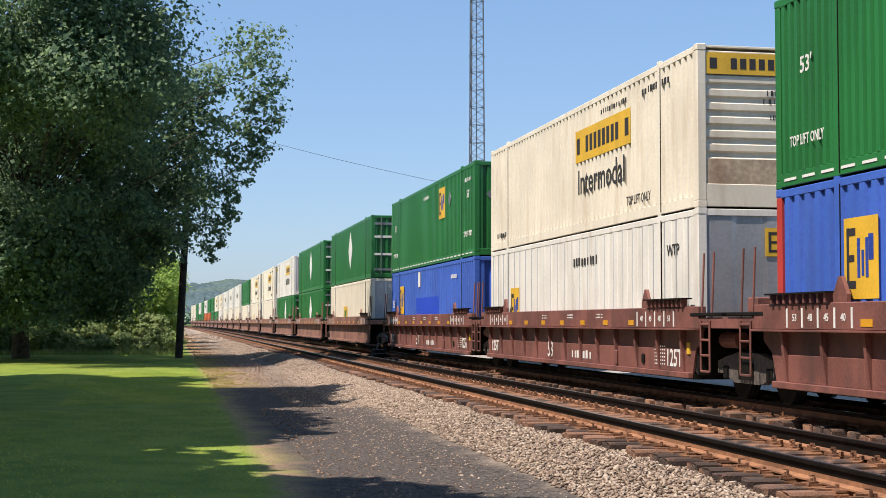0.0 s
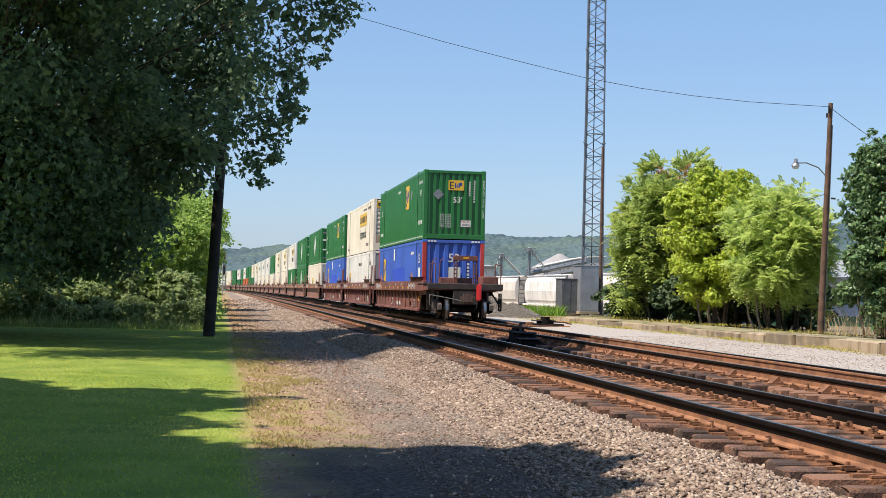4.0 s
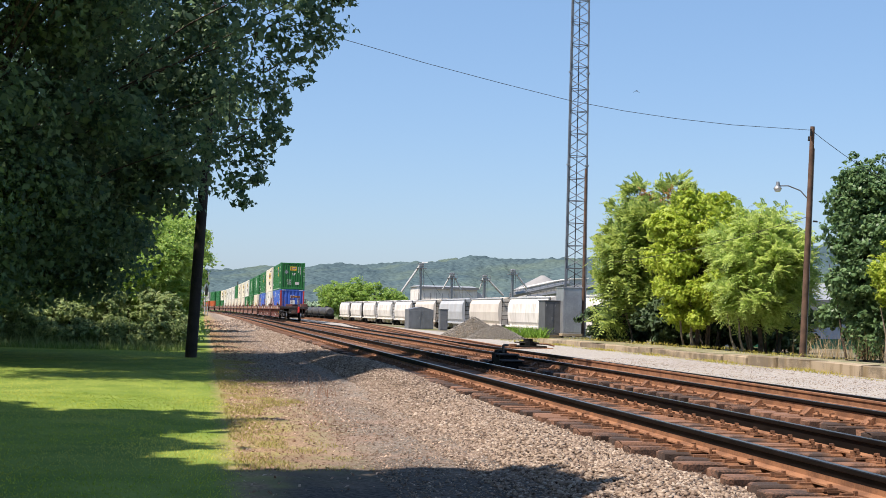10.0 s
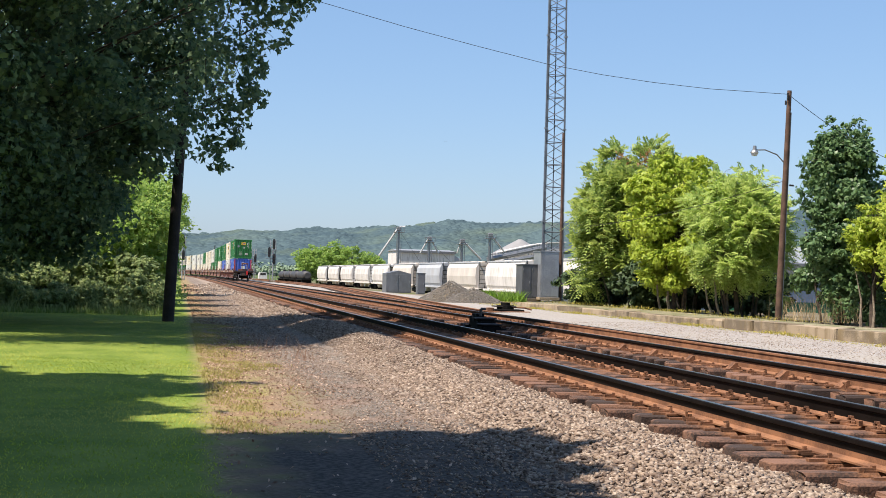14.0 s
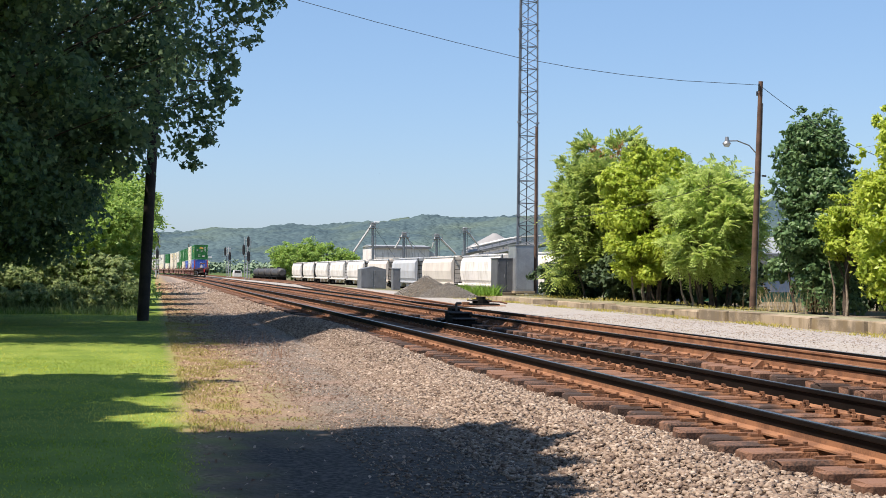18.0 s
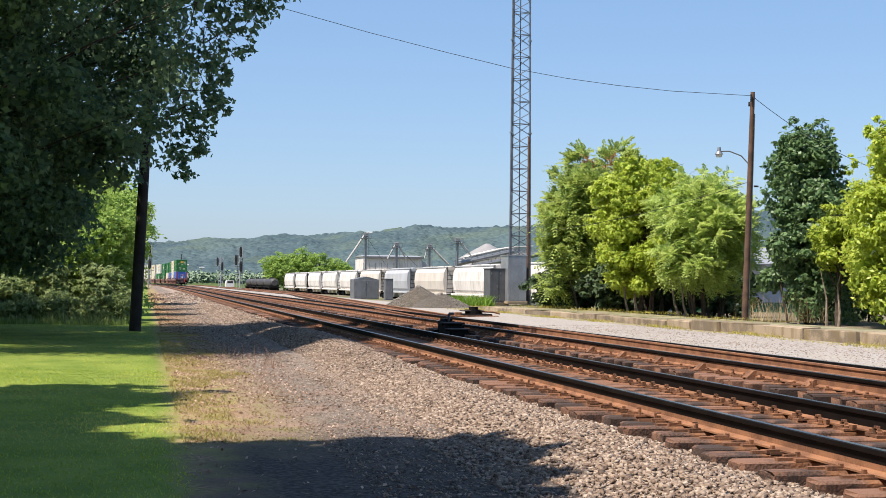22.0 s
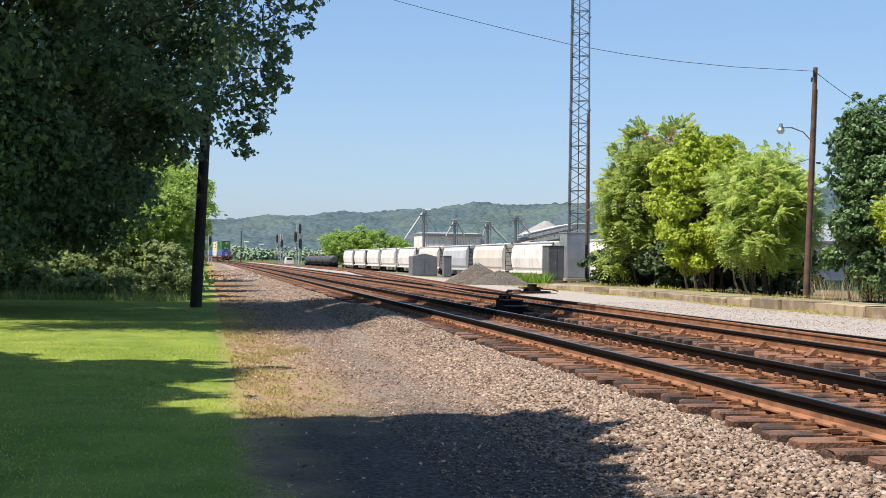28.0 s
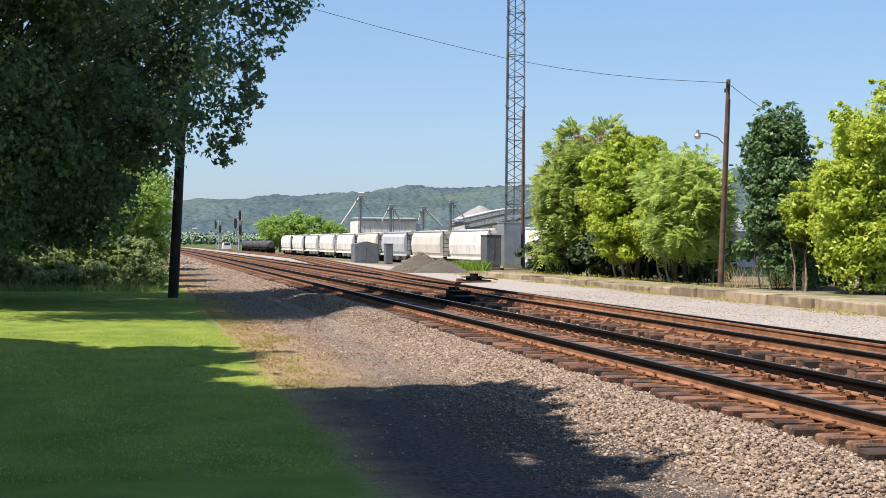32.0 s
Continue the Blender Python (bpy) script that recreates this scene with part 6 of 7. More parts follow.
# Undergrowth whose leaf colour carries the shade below the crowns.
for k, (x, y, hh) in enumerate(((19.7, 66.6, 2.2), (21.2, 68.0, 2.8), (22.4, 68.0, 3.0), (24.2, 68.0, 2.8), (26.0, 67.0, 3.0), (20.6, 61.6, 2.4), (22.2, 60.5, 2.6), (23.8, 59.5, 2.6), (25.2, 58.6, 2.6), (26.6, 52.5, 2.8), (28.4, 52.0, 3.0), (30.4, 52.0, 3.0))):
    tree("shrub", (x, y), 0.05, hh, blob_clumps(0, 0, hh * 0.46, 1.25, 0.9, hh * 0.5, 30, 0.5, rg, 0.9), 150, 0.19, LEAF["shaded"], "shrub under the trees, leaves darkened for shade", 140 + k, 1.5, category="shrub")
thicket("wild_tree", (28.0, 72), 6.0, 3.5, 2.5, 44, 0.9, 380, 0.2, LEAF["mid"], "dense green tree behind the bushes", 47, 1.6)


# ---- loose ground cover ----
def scatter(x0, x1, y0, y1, per, rng, lift=0.0):
    n = int((x1 - x0) * (y1 - y0) * per)
    x, y = rng.uniform(x0, x1, n), rng.uniform(y0, y1, n)
    z = np.array([ground_z(a, b) for a, b in zip(x, y)]) + lift
    return np.stack([x, y, z], -1)


def ballast():
    rng = np.random.default_rng(77)
    m = bpy.data.materials.new("broken ballast stone")
    m.use_nodes = True
    N, Lk = m.node_tree.nodes, m.node_tree.links
    b = N["Principled BSDF"]
    b.inputs["Roughness"].default_value, b.inputs["Specular IOR Level"].default_value = 0.9, 0.2
    g = N.new("ShaderNodeNewGeometry")
    r = N.new("ShaderNodeValToRGB")
    e = r.color_ramp.elements
    for _ in range(3):
        e.new(0.5)
    for k, (p, c) in enumerate(((0.0, (0.115, 0.080, 0.062)), (0.2, (0.25, 0.181, 0.138)), (0.52, (0.345, 0.262, 0.203)), (0.82, (0.43, 0.338, 0.264)), (1.0, (0.57, 0.475, 0.385)))):
        e[k].position, e[k].color = p, (*c, 1)
    Lk.new(g.outputs["Random Per Island"], r.inputs[0])
    tc = N.new("ShaderNodeTexCoord")
    n = N.new("ShaderNodeTexNoise")
    n.inputs["Scale"].default_value = 30
    Lk.new(tc.outputs["Object"], n.inputs["Vector"])
    mx = N.new("ShaderNodeMix")
    mx.data_type, mx.blend_type = "RGBA", "MULTIPLY"
    mx.inputs[0].default_value = 0.5
    Lk.new(r.outputs[0], mx.inputs[6])
    Lk.new(n.outputs[0], mx.inputs[7])
    sep = N.new("ShaderNodeSeparateXYZ")
    Lk.new(tc.outputs["Object"], sep.inputs[0])
    wob = N.new("ShaderNodeTexNoise")
    wob.inputs["Scale"].default_value = 0.7
    Lk.new(tc.outputs["Object"], wob.inputs["Vector"])
    across = N.new("ShaderNodeMath")          # soil and rust tint the stones towards the lawn
    across.operation, across.inputs[1].default_value = "MULTIPLY_ADD", 1.4
    Lk.new(wob.outputs[0], across.inputs[0])
    Lk.new(sep.outputs[0], across.inputs[2])
    span = N.new("ShaderNodeMapRange")
    span.inputs["From Min"].default_value, span.inputs["From Max"].default_value = 0.9, 2.9
    Lk.new(across.outputs[0], span.inputs["Value"])
    soil = N.new("ShaderNodeValToRGB")
    e2 = soil.color_ramp.elements
    e2.new(0.45)
    for k, (p, c) in enumerate(((0.0, (0.95, 0.80, 0.46)), (0.45, (1.0, 0.83, 0.71)), (1.0, (1.0, 1.0, 1.0)))):
        e2[k].position, e2[k].color = p, (*c, 1)
    Lk.new(span.outputs[0], soil.inputs[0])
    tint = N.new("ShaderNodeMix")
    tint.data_type, tint.blend_type = "RGBA", "MULTIPLY"
    tint.inputs[0].default_value = 1.0
    Lk.new(mx.outputs[2], tint.inputs[6])
    Lk.new(soil.outputs[0], tint.inputs[7])
    Lk.new(tint.outputs[2], b.inputs["Base Color"])
    sets = []
    for x0, x1, y0, y1, per, s0, s1, lift in ((3.15, 4.75, -15, 5, 420, 0.022, 0.046, 0.012), (3.15, 4.6, 5, 22, 780, 0.018, 0.048, 0.012), (4.6, 11.2, -15, 5, 45, 0.035, 0.07, 0.008), (4.6, 11.2, 5, 22, 160, 0.03, 0.06, 0.006),
                                              (3.2, 4.7, 22, 46, 380, 0.02, 0.045, 0.008), (4.7, 11.6, 22, 46, 70, 0.045, 0.075, 0.004), (2.9, 4.9, 46, 95, 55, 0.035, 0.065, 0.006), (4.9, 12.0, 46, 95, 18, 0.06, 0.1, 0.008),
                                              (0.9, 3.3, -15, 5, 60, 0.012, 0.03, 0.003), (2.7, 3.25, 5, 26, 620, 0.012, 0.036, 0.007), (1.7, 2.8, 5, 26, 330, 0.008, 0.024, 0.003), (0.45, 1.8, 14, 34, 240, 0.007, 0.02, 0.002),
                                              (2.4, 3.25, 26, 46, 170, 0.016, 0.04, 0.004), (0.9, 2.5, 26, 44, 110, 0.014, 0.034, 0.003), (0.5, 3.0, 44, 95, 40, 0.028, 0.06, 0.003), (0.3, 12.5, 95, 180, 3, 0.10, 0.18, 0.005), (11.2, 16.6, 14, 46, 60, 0.01, 0.028, 0.0)):
        p = scatter(x0, x1, y0, y1, per, rng, lift)
        sets.append((p, rng.uniform(s0, s1, len(p))))
    pts, size = np.concatenate([a for a, _ in sets]), np.concatenate([c for _, c in sets])
    tagged(link("ballast", stones("ballast", pts, size, rng), m), "pale tan broken stone ballast around the ties", "ballast", kind="stuff")


ballast()


def blades(name, pts, hgt, width, rng, lean=0.4):
    """Grass blades: slim bent triangles of two pieces."""
    n = len(pts)
    a = rng.uniform(0, 2 * math.pi, n)
    side = np.stack([np.cos(a), np.sin(a), np.zeros(n)], -1) * width[:, None] / 2
    tip = np.stack([rng.normal(0, lean, n) * hgt, rng.normal(0, lean, n) * hgt, hgt], -1)
    mid = tip * (0.4, 0.4, 0.6)
    v = np.stack([pts - side, pts + side, pts + mid + side * 0.6, pts + mid - side * 0.6, pts + tip], 1)
    f = np.array([(0, 1, 2), (0, 2, 3), (3, 2, 4)])[None] + 5 * np.arange(n)[:, None, None]
    return fast_mesh(name, v.reshape(-1, 3), f.reshape(-1, 3))


def grass():
    rng = np.random.default_rng(78)
    pts = np.concatenate([scatter(-3, 0.9, 7, 14, 420, rng), scatter(-4.5, 0.9, 14, 26, 340, rng), scatter(-8, 0.8, 26, 54, 110, rng), scatter(-4, 0.3, -12, 5, 120, rng)])
    edge = 0.40 + 0.07 * np.sin(pts[:, 1] * 0.9) + 0.22 * np.array([noise.noise((b * 0.8, 2, 7)) for b in pts[:, 1]]) + rng.normal(0, 0.06, len(pts))
    pts = pts[pts[:, 0] < edge]
    m = island_mat("lawn grass", (0.215, 0.31, 0.038), (0.41, 0.48, 0.075), 0.75, 0.3, 0.45, (0.44, 0.45, 0.11))
    N, Lk = m.node_tree.nodes, m.node_tree.links          # faint bands left by the mower
    tc, wave, tone, mul = N.new("ShaderNodeTexCoord"), N.new("ShaderNodeTexWave"), N.new("ShaderNodeValToRGB"), N.new("ShaderNodeMix")
    turn = N.new("ShaderNodeMapping")
    turn.inputs["Rotation"].default_value = (0, 0, radians(-14))
    Lk.new(tc.outputs["Object"], turn.inputs[0])
    Lk.new(turn.outputs[0], wave.inputs["Vector"])
    wave.inputs["Scale"].default_value, wave.inputs["Distortion"].default_value, wave.inputs["Detail"].default_value = 0.13, 1.2, 1.0
    tone.color_ramp.elements[0].position, tone.color_ramp.elements[1].position = 0.35, 0.65
    tone.color_ramp.elements[0].color, tone.color_ramp.elements[1].color = (0.80, 0.86, 0.92, 1), (1.22, 1.10, 1.04, 1)
    Lk.new(wave.outputs["Color"], tone.inputs[0])
    mul.data_type, mul.blend_type, mul.inputs[0].default_value = "RGBA", "MULTIPLY", 1.0
    base = N["Principled BSDF"].inputs["Base Color"]
    Lk.new(base.links[0].from_socket, mul.inputs[6])
    Lk.new(tone.outputs[0], mul.inputs[7])
    Lk.new(mul.outputs[2], base)
    tagged(link("grass", blades("grass", pts, rng.uniform(0.008, 0.024, len(pts)), rng.uniform(0.008, 0.015, len(pts)), rng, 0.8), m), "short mown green lawn grass with faint mowing bands", "grass", kind="stuff")
    # fallen leaves and chips on the lane
    pts = np.concatenate([scatter(0.5, 2.3, 18, 36, 55, rng, 0.015), scatter(0.4, 3.0, 8, 18, 14, rng, 0.012)])
    m = island_mat("leaf litter", (0.22, 0.12, 0.075), (0.55, 0.42, 0.32), 0.8, 0.15)
    tagged(link("leaf_litter", leaves("leaf_litter", pts, rng.uniform(0.02, 0.05, len(pts)), rng, 2.0, 1.2), m), "dry pinkish fallen leaves on the lane", "leaf litter", kind="stuff")
    pts = np.concatenate([scatter(0.38, 1.8, 14, 44, 800, rng), scatter(1.2, 2.2, 14, 34, 60, rng)])
    dens = np.array([noise.noise((a * 1.1, b * 0.55, 3)) + 0.7 * noise.noise((a * 3, b * 1.6, 5)) for a, b, _ in pts]) - 0.5 * (pts[:, 0] - 0.6)
    pts = pts[dens + rng.normal(0, 0.12, len(pts)) > -0.12]
    m = island_mat("dry grass", (0.20, 0.21, 0.04), (0.42, 0.34, 0.14), 0.8, 0.3)
    tagged(link("dry_grass", blades("dry_grass", pts, rng.uniform(0.015, 0.05, len(pts)), rng.uniform(0.007, 0.013, len(pts)), rng, 0.7), m), "thin straw-coloured grass at the lane's edge", "grass", kind="stuff")
    pts = np.concatenate([scatter(16.2, 16.9, 26, 72, 130, rng), scatter(17.5, 19.6, 40, 69, 30, rng, 0.3), scatter(15.5, 21, 69, 86, 40, rng)])
    m = island_mat("platform weeds", (0.20, 0.21, 0.03), (0.46, 0.38, 0.09), 0.8, 0.3)
    tagged(link("weeds", blades("weeds", pts, rng.uniform(0.03, 0.10, len(pts)) * (0.35 + 0.9 * (np.sin(pts[:, 1] * 0.9) > 0.1)), rng.uniform(0.012, 0.024, len(pts)), rng, 0.9), m), "yellowing weeds along the platform edge", "weeds", kind="stuff")
    pts = np.concatenate([scatter(-12, -0.6, 51.5, 55.5, 120, rng), scatter(-3, -0.2, 55, 90, 22, rng)])
    brush = scatter(-12, -0.7, 51.9, 53.6, 150, rng)
    m = island_mat("tall grass", (0.11, 0.20, 0.04), (0.26, 0.34, 0.09), 0.7, 0.35)
    tagged(link("tall_grass", blades("tall_grass", pts, rng.uniform(0.06, 0.28, len(pts)), rng.uniform(0.015, 0.03, len(pts)), rng), m), "tall unmown grass in front of the shrubs", "grass", kind="stuff")
    m = island_mat("grey-green weeds", (0.17, 0.245, 0.09), (0.38, 0.44, 0.19), 0.8, 0.42)
    rise = np.clip((brush[:, 1] - 51.6) / 2.0, 0.15, 1.0)
    tagged(link("tall_weeds", blades("tall_weeds", brush, rng.uniform(0.35, 1.15, len(brush)) * rise, rng.uniform(0.02, 0.05, len(brush)), rng, 0.3), m), "soft grey-green weeds leaning from the shrubs", "weeds", kind="stuff")
    pts = scatter(21.3, 24.0, 46.5, 49, 26, rng, 0.1)
    m = island_mat("dead stalks", (0.26, 0.19, 0.10), (0.50, 0.40, 0.24), 0.8, 0.2)
    tagged(link("dead_stalks", blades("dead_stalks", pts, rng.uniform(0.4, 1.25, len(pts)), rng.uniform(0.012, 0.024, len(pts)), rng, 0.35), m), "tall dead tan stalks beside the lamp pole", "weeds", kind="stuff")
    pts = np.concatenate([rng.normal(0, 1, (50, 3)) * (0.3, 1.6, 0) + (1.9, 30.0, -0.45), rng.normal(0, 1, (30, 3)) * (0.1, 0.5, 0) + (2.3, 26.5, -0.45)])
    m = island_mat("reddish stalks", (0.20, 0.10, 0.06), (0.32, 0.20, 0.13), 0.8, 0.2)
    tagged(link("weed_stalks", blades("weed_stalks", pts, rng.uniform(0.15, 0.5, len(pts)), rng.uniform(0.006, 0.013, len(pts)), rng, 0.35), m), "reddish dry weed stalks in the lane", "weeds", kind="stuff")
    pts = scatter(18.6, 21.0, 84, 88, 70, rng)
    m = island_mat("green weeds", (0.09, 0.19, 0.02), (0.2, 0.34, 0.05), 0.7, 0.35)
    tagged(link("green_weeds", blades("green_weeds", pts, rng.uniform(0.25, 0.8, len(pts)), rng.uniform(0.04, 0.09, len(pts)), rng, 0.55), m), "bright green weeds beside the cabinets", "weeds", kind="stuff")


grass()


# ---- yard and distance ----
def switch_gear():
    m = thing("switch_machine", pose(8.12, 37.2, -0.28), "black electric switch machine between the tracks", "switch machine")
    part("motor_box", bbox(-0.30, 0.22, -1.05, -0.45, 0.02, 0.20, 0.04, 2), M["black_iron"], m)
    part("lid", bbox(-0.32, 0.24, -1.07, -0.43, 0.20, 0.24, 0.015), M["grate"], m)
    part("gear_box", bbox(-0.26, 0.24, -0.35, 0.35, 0.02, 0.34, 0.06, 2), M["black_iron"], m)
    part("gear_lid", bbox(-0.28, 0.26, -0.37, 0.37, 0.34, 0.38, 0.015), M["grate"], m)
    part("crank_cover", bbox(-0.20, 0.16, 0.42, 1.15, 0.05, 0.46, 0.07, 2), M["black_iron"], m)
    part("crank_pin", rods([((-0.02, 0.45, 0.4), (-0.02, 0.45, 0.6)), ((-0.02, 0.45, 0.6), (0.12, 0.45, 0.6))], 0.035, 8), M["truck"], m, "worn steel pin")
    part("cable_pipe", rods([((0.2, -0.9, 0.1), (1.0, -0.9, -0.02)), ((-0.2, 1.0, 0.12), (-0.6, 1.6, -0.02))], 0.04, 8), M["black_iron"], m)
    for yy in (-1.0, -0.5, 0.3, 1.05):
        for xx in (-0.33, 0.27):
            part("bolt", rods([((xx, yy, -0.02), (xx, yy, 0.08))], 0.03, 6), M["rust"], m)
    for k, yy in enumerate((-0.8, 0.6)):
        part("head_tie", bbox(-0.7, 3.4, yy - 0.14, yy + 0.14, -0.1, 0.03, 0.015), M["tie"], m, "long dark head tie")
    part("throw_rod", rods([((0.3, 0.3, 0.14), (1.9, 0.3, 0.14))], 0.03, 8), M["rust"], m)
    part("lock_rod", rods([((0.3, 0.62, 0.12), (1.9, 0.62, 0.12))], 0.025, 8), M["rust"], m)
    s = thing("switch_stand", pose(13.4, 57.5, -0.30), "low black hand-throw switch stand on timber blocks", "switch stand")
    for yy in (-0.5, 0.5):
        part("timber", bbox(-0.95, 0.95, yy - 0.14, yy + 0.14, -0.05, 0.12, 0.02), M["tie"], s)
    part("base", bbox(-0.55, 0.70, -0.55, 0.55, 0.12, 0.19, 0.02), M["black_iron"], s)
    part("housing", rods([((0.02, 0, 0.19), (0.02, 0, 0.36))], 0.36, 14), M["black_iron"], s)
    part("cover_plate", bbox(-0.52, 0.42, -0.3, 0.3, 0.29, 0.335, 0.015), M["grate"], s)
    part("spindle_cap", rods([((0.02, 0, 0.36), (0.02, 0, 0.44)), ((0.02, 0, 0.44), (0.02, 0, 0.475))], 0.2, 12), M["black_iron"], s)
    part("throw_lever", rods([((0.3, -0.2, 0.28), (0.75, -0.35, 0.27)), ((0.75, -0.35, 0.27), (1.05, -0.4, 0.2))], 0.035, 8), M["rust"], s, "rusty hand lever")
    part("latch", bbox(-0.8, -0.5, -0.2, 0.05, 0.12, 0.25, 0.02), M["rust"], s)
    # point rails and guard bar lying along the second track
    pr_ = tagged(new("switch_points"), "tapered rust-brown point rails inside the second track", "railway track", kind="structure")
    for x, w in ((T2 + 0.62, lambda yy: -0.14 * smooth01(38, 12, yy) * 2.2), (T2 - 0.66, lambda yy: 0.05 * smooth01(38, 20, yy))):
        link("point_rail", rail_mesh(x, [(a * 0.75, b) for a, b in RAIL], [8, 12, 16, 20, 24, 28, 32, 36, 38], w), M["rail_side"], pr_)
    for k in range(9):
        part("gauge_plate", bbox(T2 - 1.1, T2 + 1.1, 24 + k * 1.56 - 0.09, 24 + k * 1.56 + 0.09, -0.2, -0.18, 0), M["rust"], pr_)
    for k in range(12):
        y = 17.5 + k * 1.9
        part("rail_brace", prism([(-0.20, -0.19), (-0.06, -0.19), (-0.05, -0.09), (-0.09, -0.09)], "y", y - 0.09, y + 0.09), M["rust"], pr_).matrix_basis = Matrix.Translation((T2 - GAUGE / 2, 0, 0))


switch_gear()


def gravel_pile():
    rng = np.random.default_rng(9)
    pts = []
    heaps = ((15.25, 79.2, 2.0, 1.22), (16.2, 77.4, 1.75, 0.84))
    for cx, cy, r, hh in heaps:
        n = 8000
        a, q = rng.uniform(0, 2 * math.pi, n), np.sqrt(rng.uniform(0, 1, n))
        zz = hh * np.maximum(0, 1 - q) ** 0.9 * (1 + 0.06 * np.sin(a * 3 + cx)) + rng.normal(0, 0.02, n)
        pts.append(np.stack([cx + np.cos(a) * q * r, cy + np.sin(a) * q * r * 1.1, zz - 0.26], -1))
    pts = np.concatenate(pts)
    m = island_mat("crushed grey stone", (0.21, 0.192, 0.172), (0.31, 0.288, 0.258), 0.9)
    core = bmesh.new()
    for cx, cy, r, hh in heaps:
        res = bmesh.ops.create_cone(core, cap_ends=True, segments=24, radius1=r * 0.96, radius2=0.1, depth=hh * 0.93)
        bmesh.ops.transform(core, matrix=Matrix.Translation((cx, cy, hh * 0.465 - 0.28)), verts=res["verts"])
    root = thing("gravel_pile", pose(0, 0, 0), "double heap of crushed grey stone", "gravel heap")
    part("core", core, M["concrete"], root)
    tagged(link("rubble", stones("rubble", pts, rng.uniform(0.026, 0.05, len(pts)), rng), m, root), kind="stuff")


gravel_pile()


def hopper(paint, label):
    """A covered hopper: bowed side sheets, roof with hatches, end cages, bays and trucks. 19 m between couplers."""
    L_ = 17.6
    root = thing("hopper_car", pose(0, 0, 0), label, "railcar", "hopper cars on the siding")
    prof = [(-1.25, 1.05), (-1.48, 1.5), (-1.58, 2.4), (-1.5, 3.3), (-1.2, 3.85), (1.2, 3.85), (1.5, 3.3), (1.58, 2.4), (1.48, 1.5), (1.25, 1.05)]
    bm = prism(prof, "y", 1.3, L_ - 1.3)
    part("body", bm, M[paint], root)
    for s in (-1, 1):
        part("side_sill", bbox(min(s * 1.5, s * 1.2), max(s * 1.5, s * 1.2), 0.2, L_ - 0.2, 0.95, 1.15, 0.02), M[paint], root)
        part("roof_rail", bbox(min(s * 1.32, s * 1.2), max(s * 1.32, s * 1.2), 1.0, L_ - 1.0, 3.80, 3.92, 0.01), M["hopper_b"], root)
    part("running_board", bbox(-0.45, 0.45, 0.4, L_ - 0.4, 3.98, 4.03, 0), M["galv"], root)
    for k in range(4):
        part("roof_hatch", bbox(-0.75, 0.75, 2.0 + k * 3.8, 4.2 + k * 3.8, 3.85, 3.99, 0.03), M[paint], root)
    for k in range(3):
        y = 3.9 + k * 4.6
        part("outlet_bay", prism([(y - 1.7, 1.05), (y + 1.7, 1.05), (y + 0.4, 0.42), (y - 0.4, 0.42)], "x", -1.0, 1.0), M[paint], root)
    for y, e in ((0.1, 1), (L_ - 0.1, -1)):
        part("end_sheet", prism([(y + e * 1.2, 3.6), (y + e * 1.2, 1.1), (y + e * 2.4, 1.1)] if e > 0 else [(y - 1.2, 3.6), (y - 2.4, 1.1), (y - 1.2, 1.1)], "x", -1.2, 1.2), M[paint], root)
        part("end_platform", bbox(-1.45, 1.45, min(y, y + e * 1.3), max(y, y + e * 1.3), 0.95, 1.08, 0.01), M["black_iron"], root)
        segs = [((s * 1.4, y + e * 0.2, 1.0), (s * 1.15, y + e * 1.0, 3.9)) for s in (-1, 1)] + [((-1.4 + 0.05 * k, y + e * (0.2 + 0.13 * k), 1.2 + 0.45 * k), (1.4 - 0.05 * k, y + e * (0.2 + 0.13 * k), 1.2 + 0.45 * k)) for k in range(6)]
        for k, sg in enumerate(segs):
            part("ladder_stile" if k < 2 else "rung", rods([sg], 0.03, 5), M["black_iron"], root)
        yt = 1.6 if e > 0 else L_ - 1.6
        part("truck", bbox(-1.1, 1.1, yt - 1.2, yt + 1.2, 0.3, 0.75, 0.08), M["black_iron"], root)
        for ya in (-0.85, 0.85):
            part("wheelset", rods([((-0.8, yt + ya, 0.42), (0.8, yt + ya, 0.42))], 0.42, 16), M["black_iron"], root)
    return root


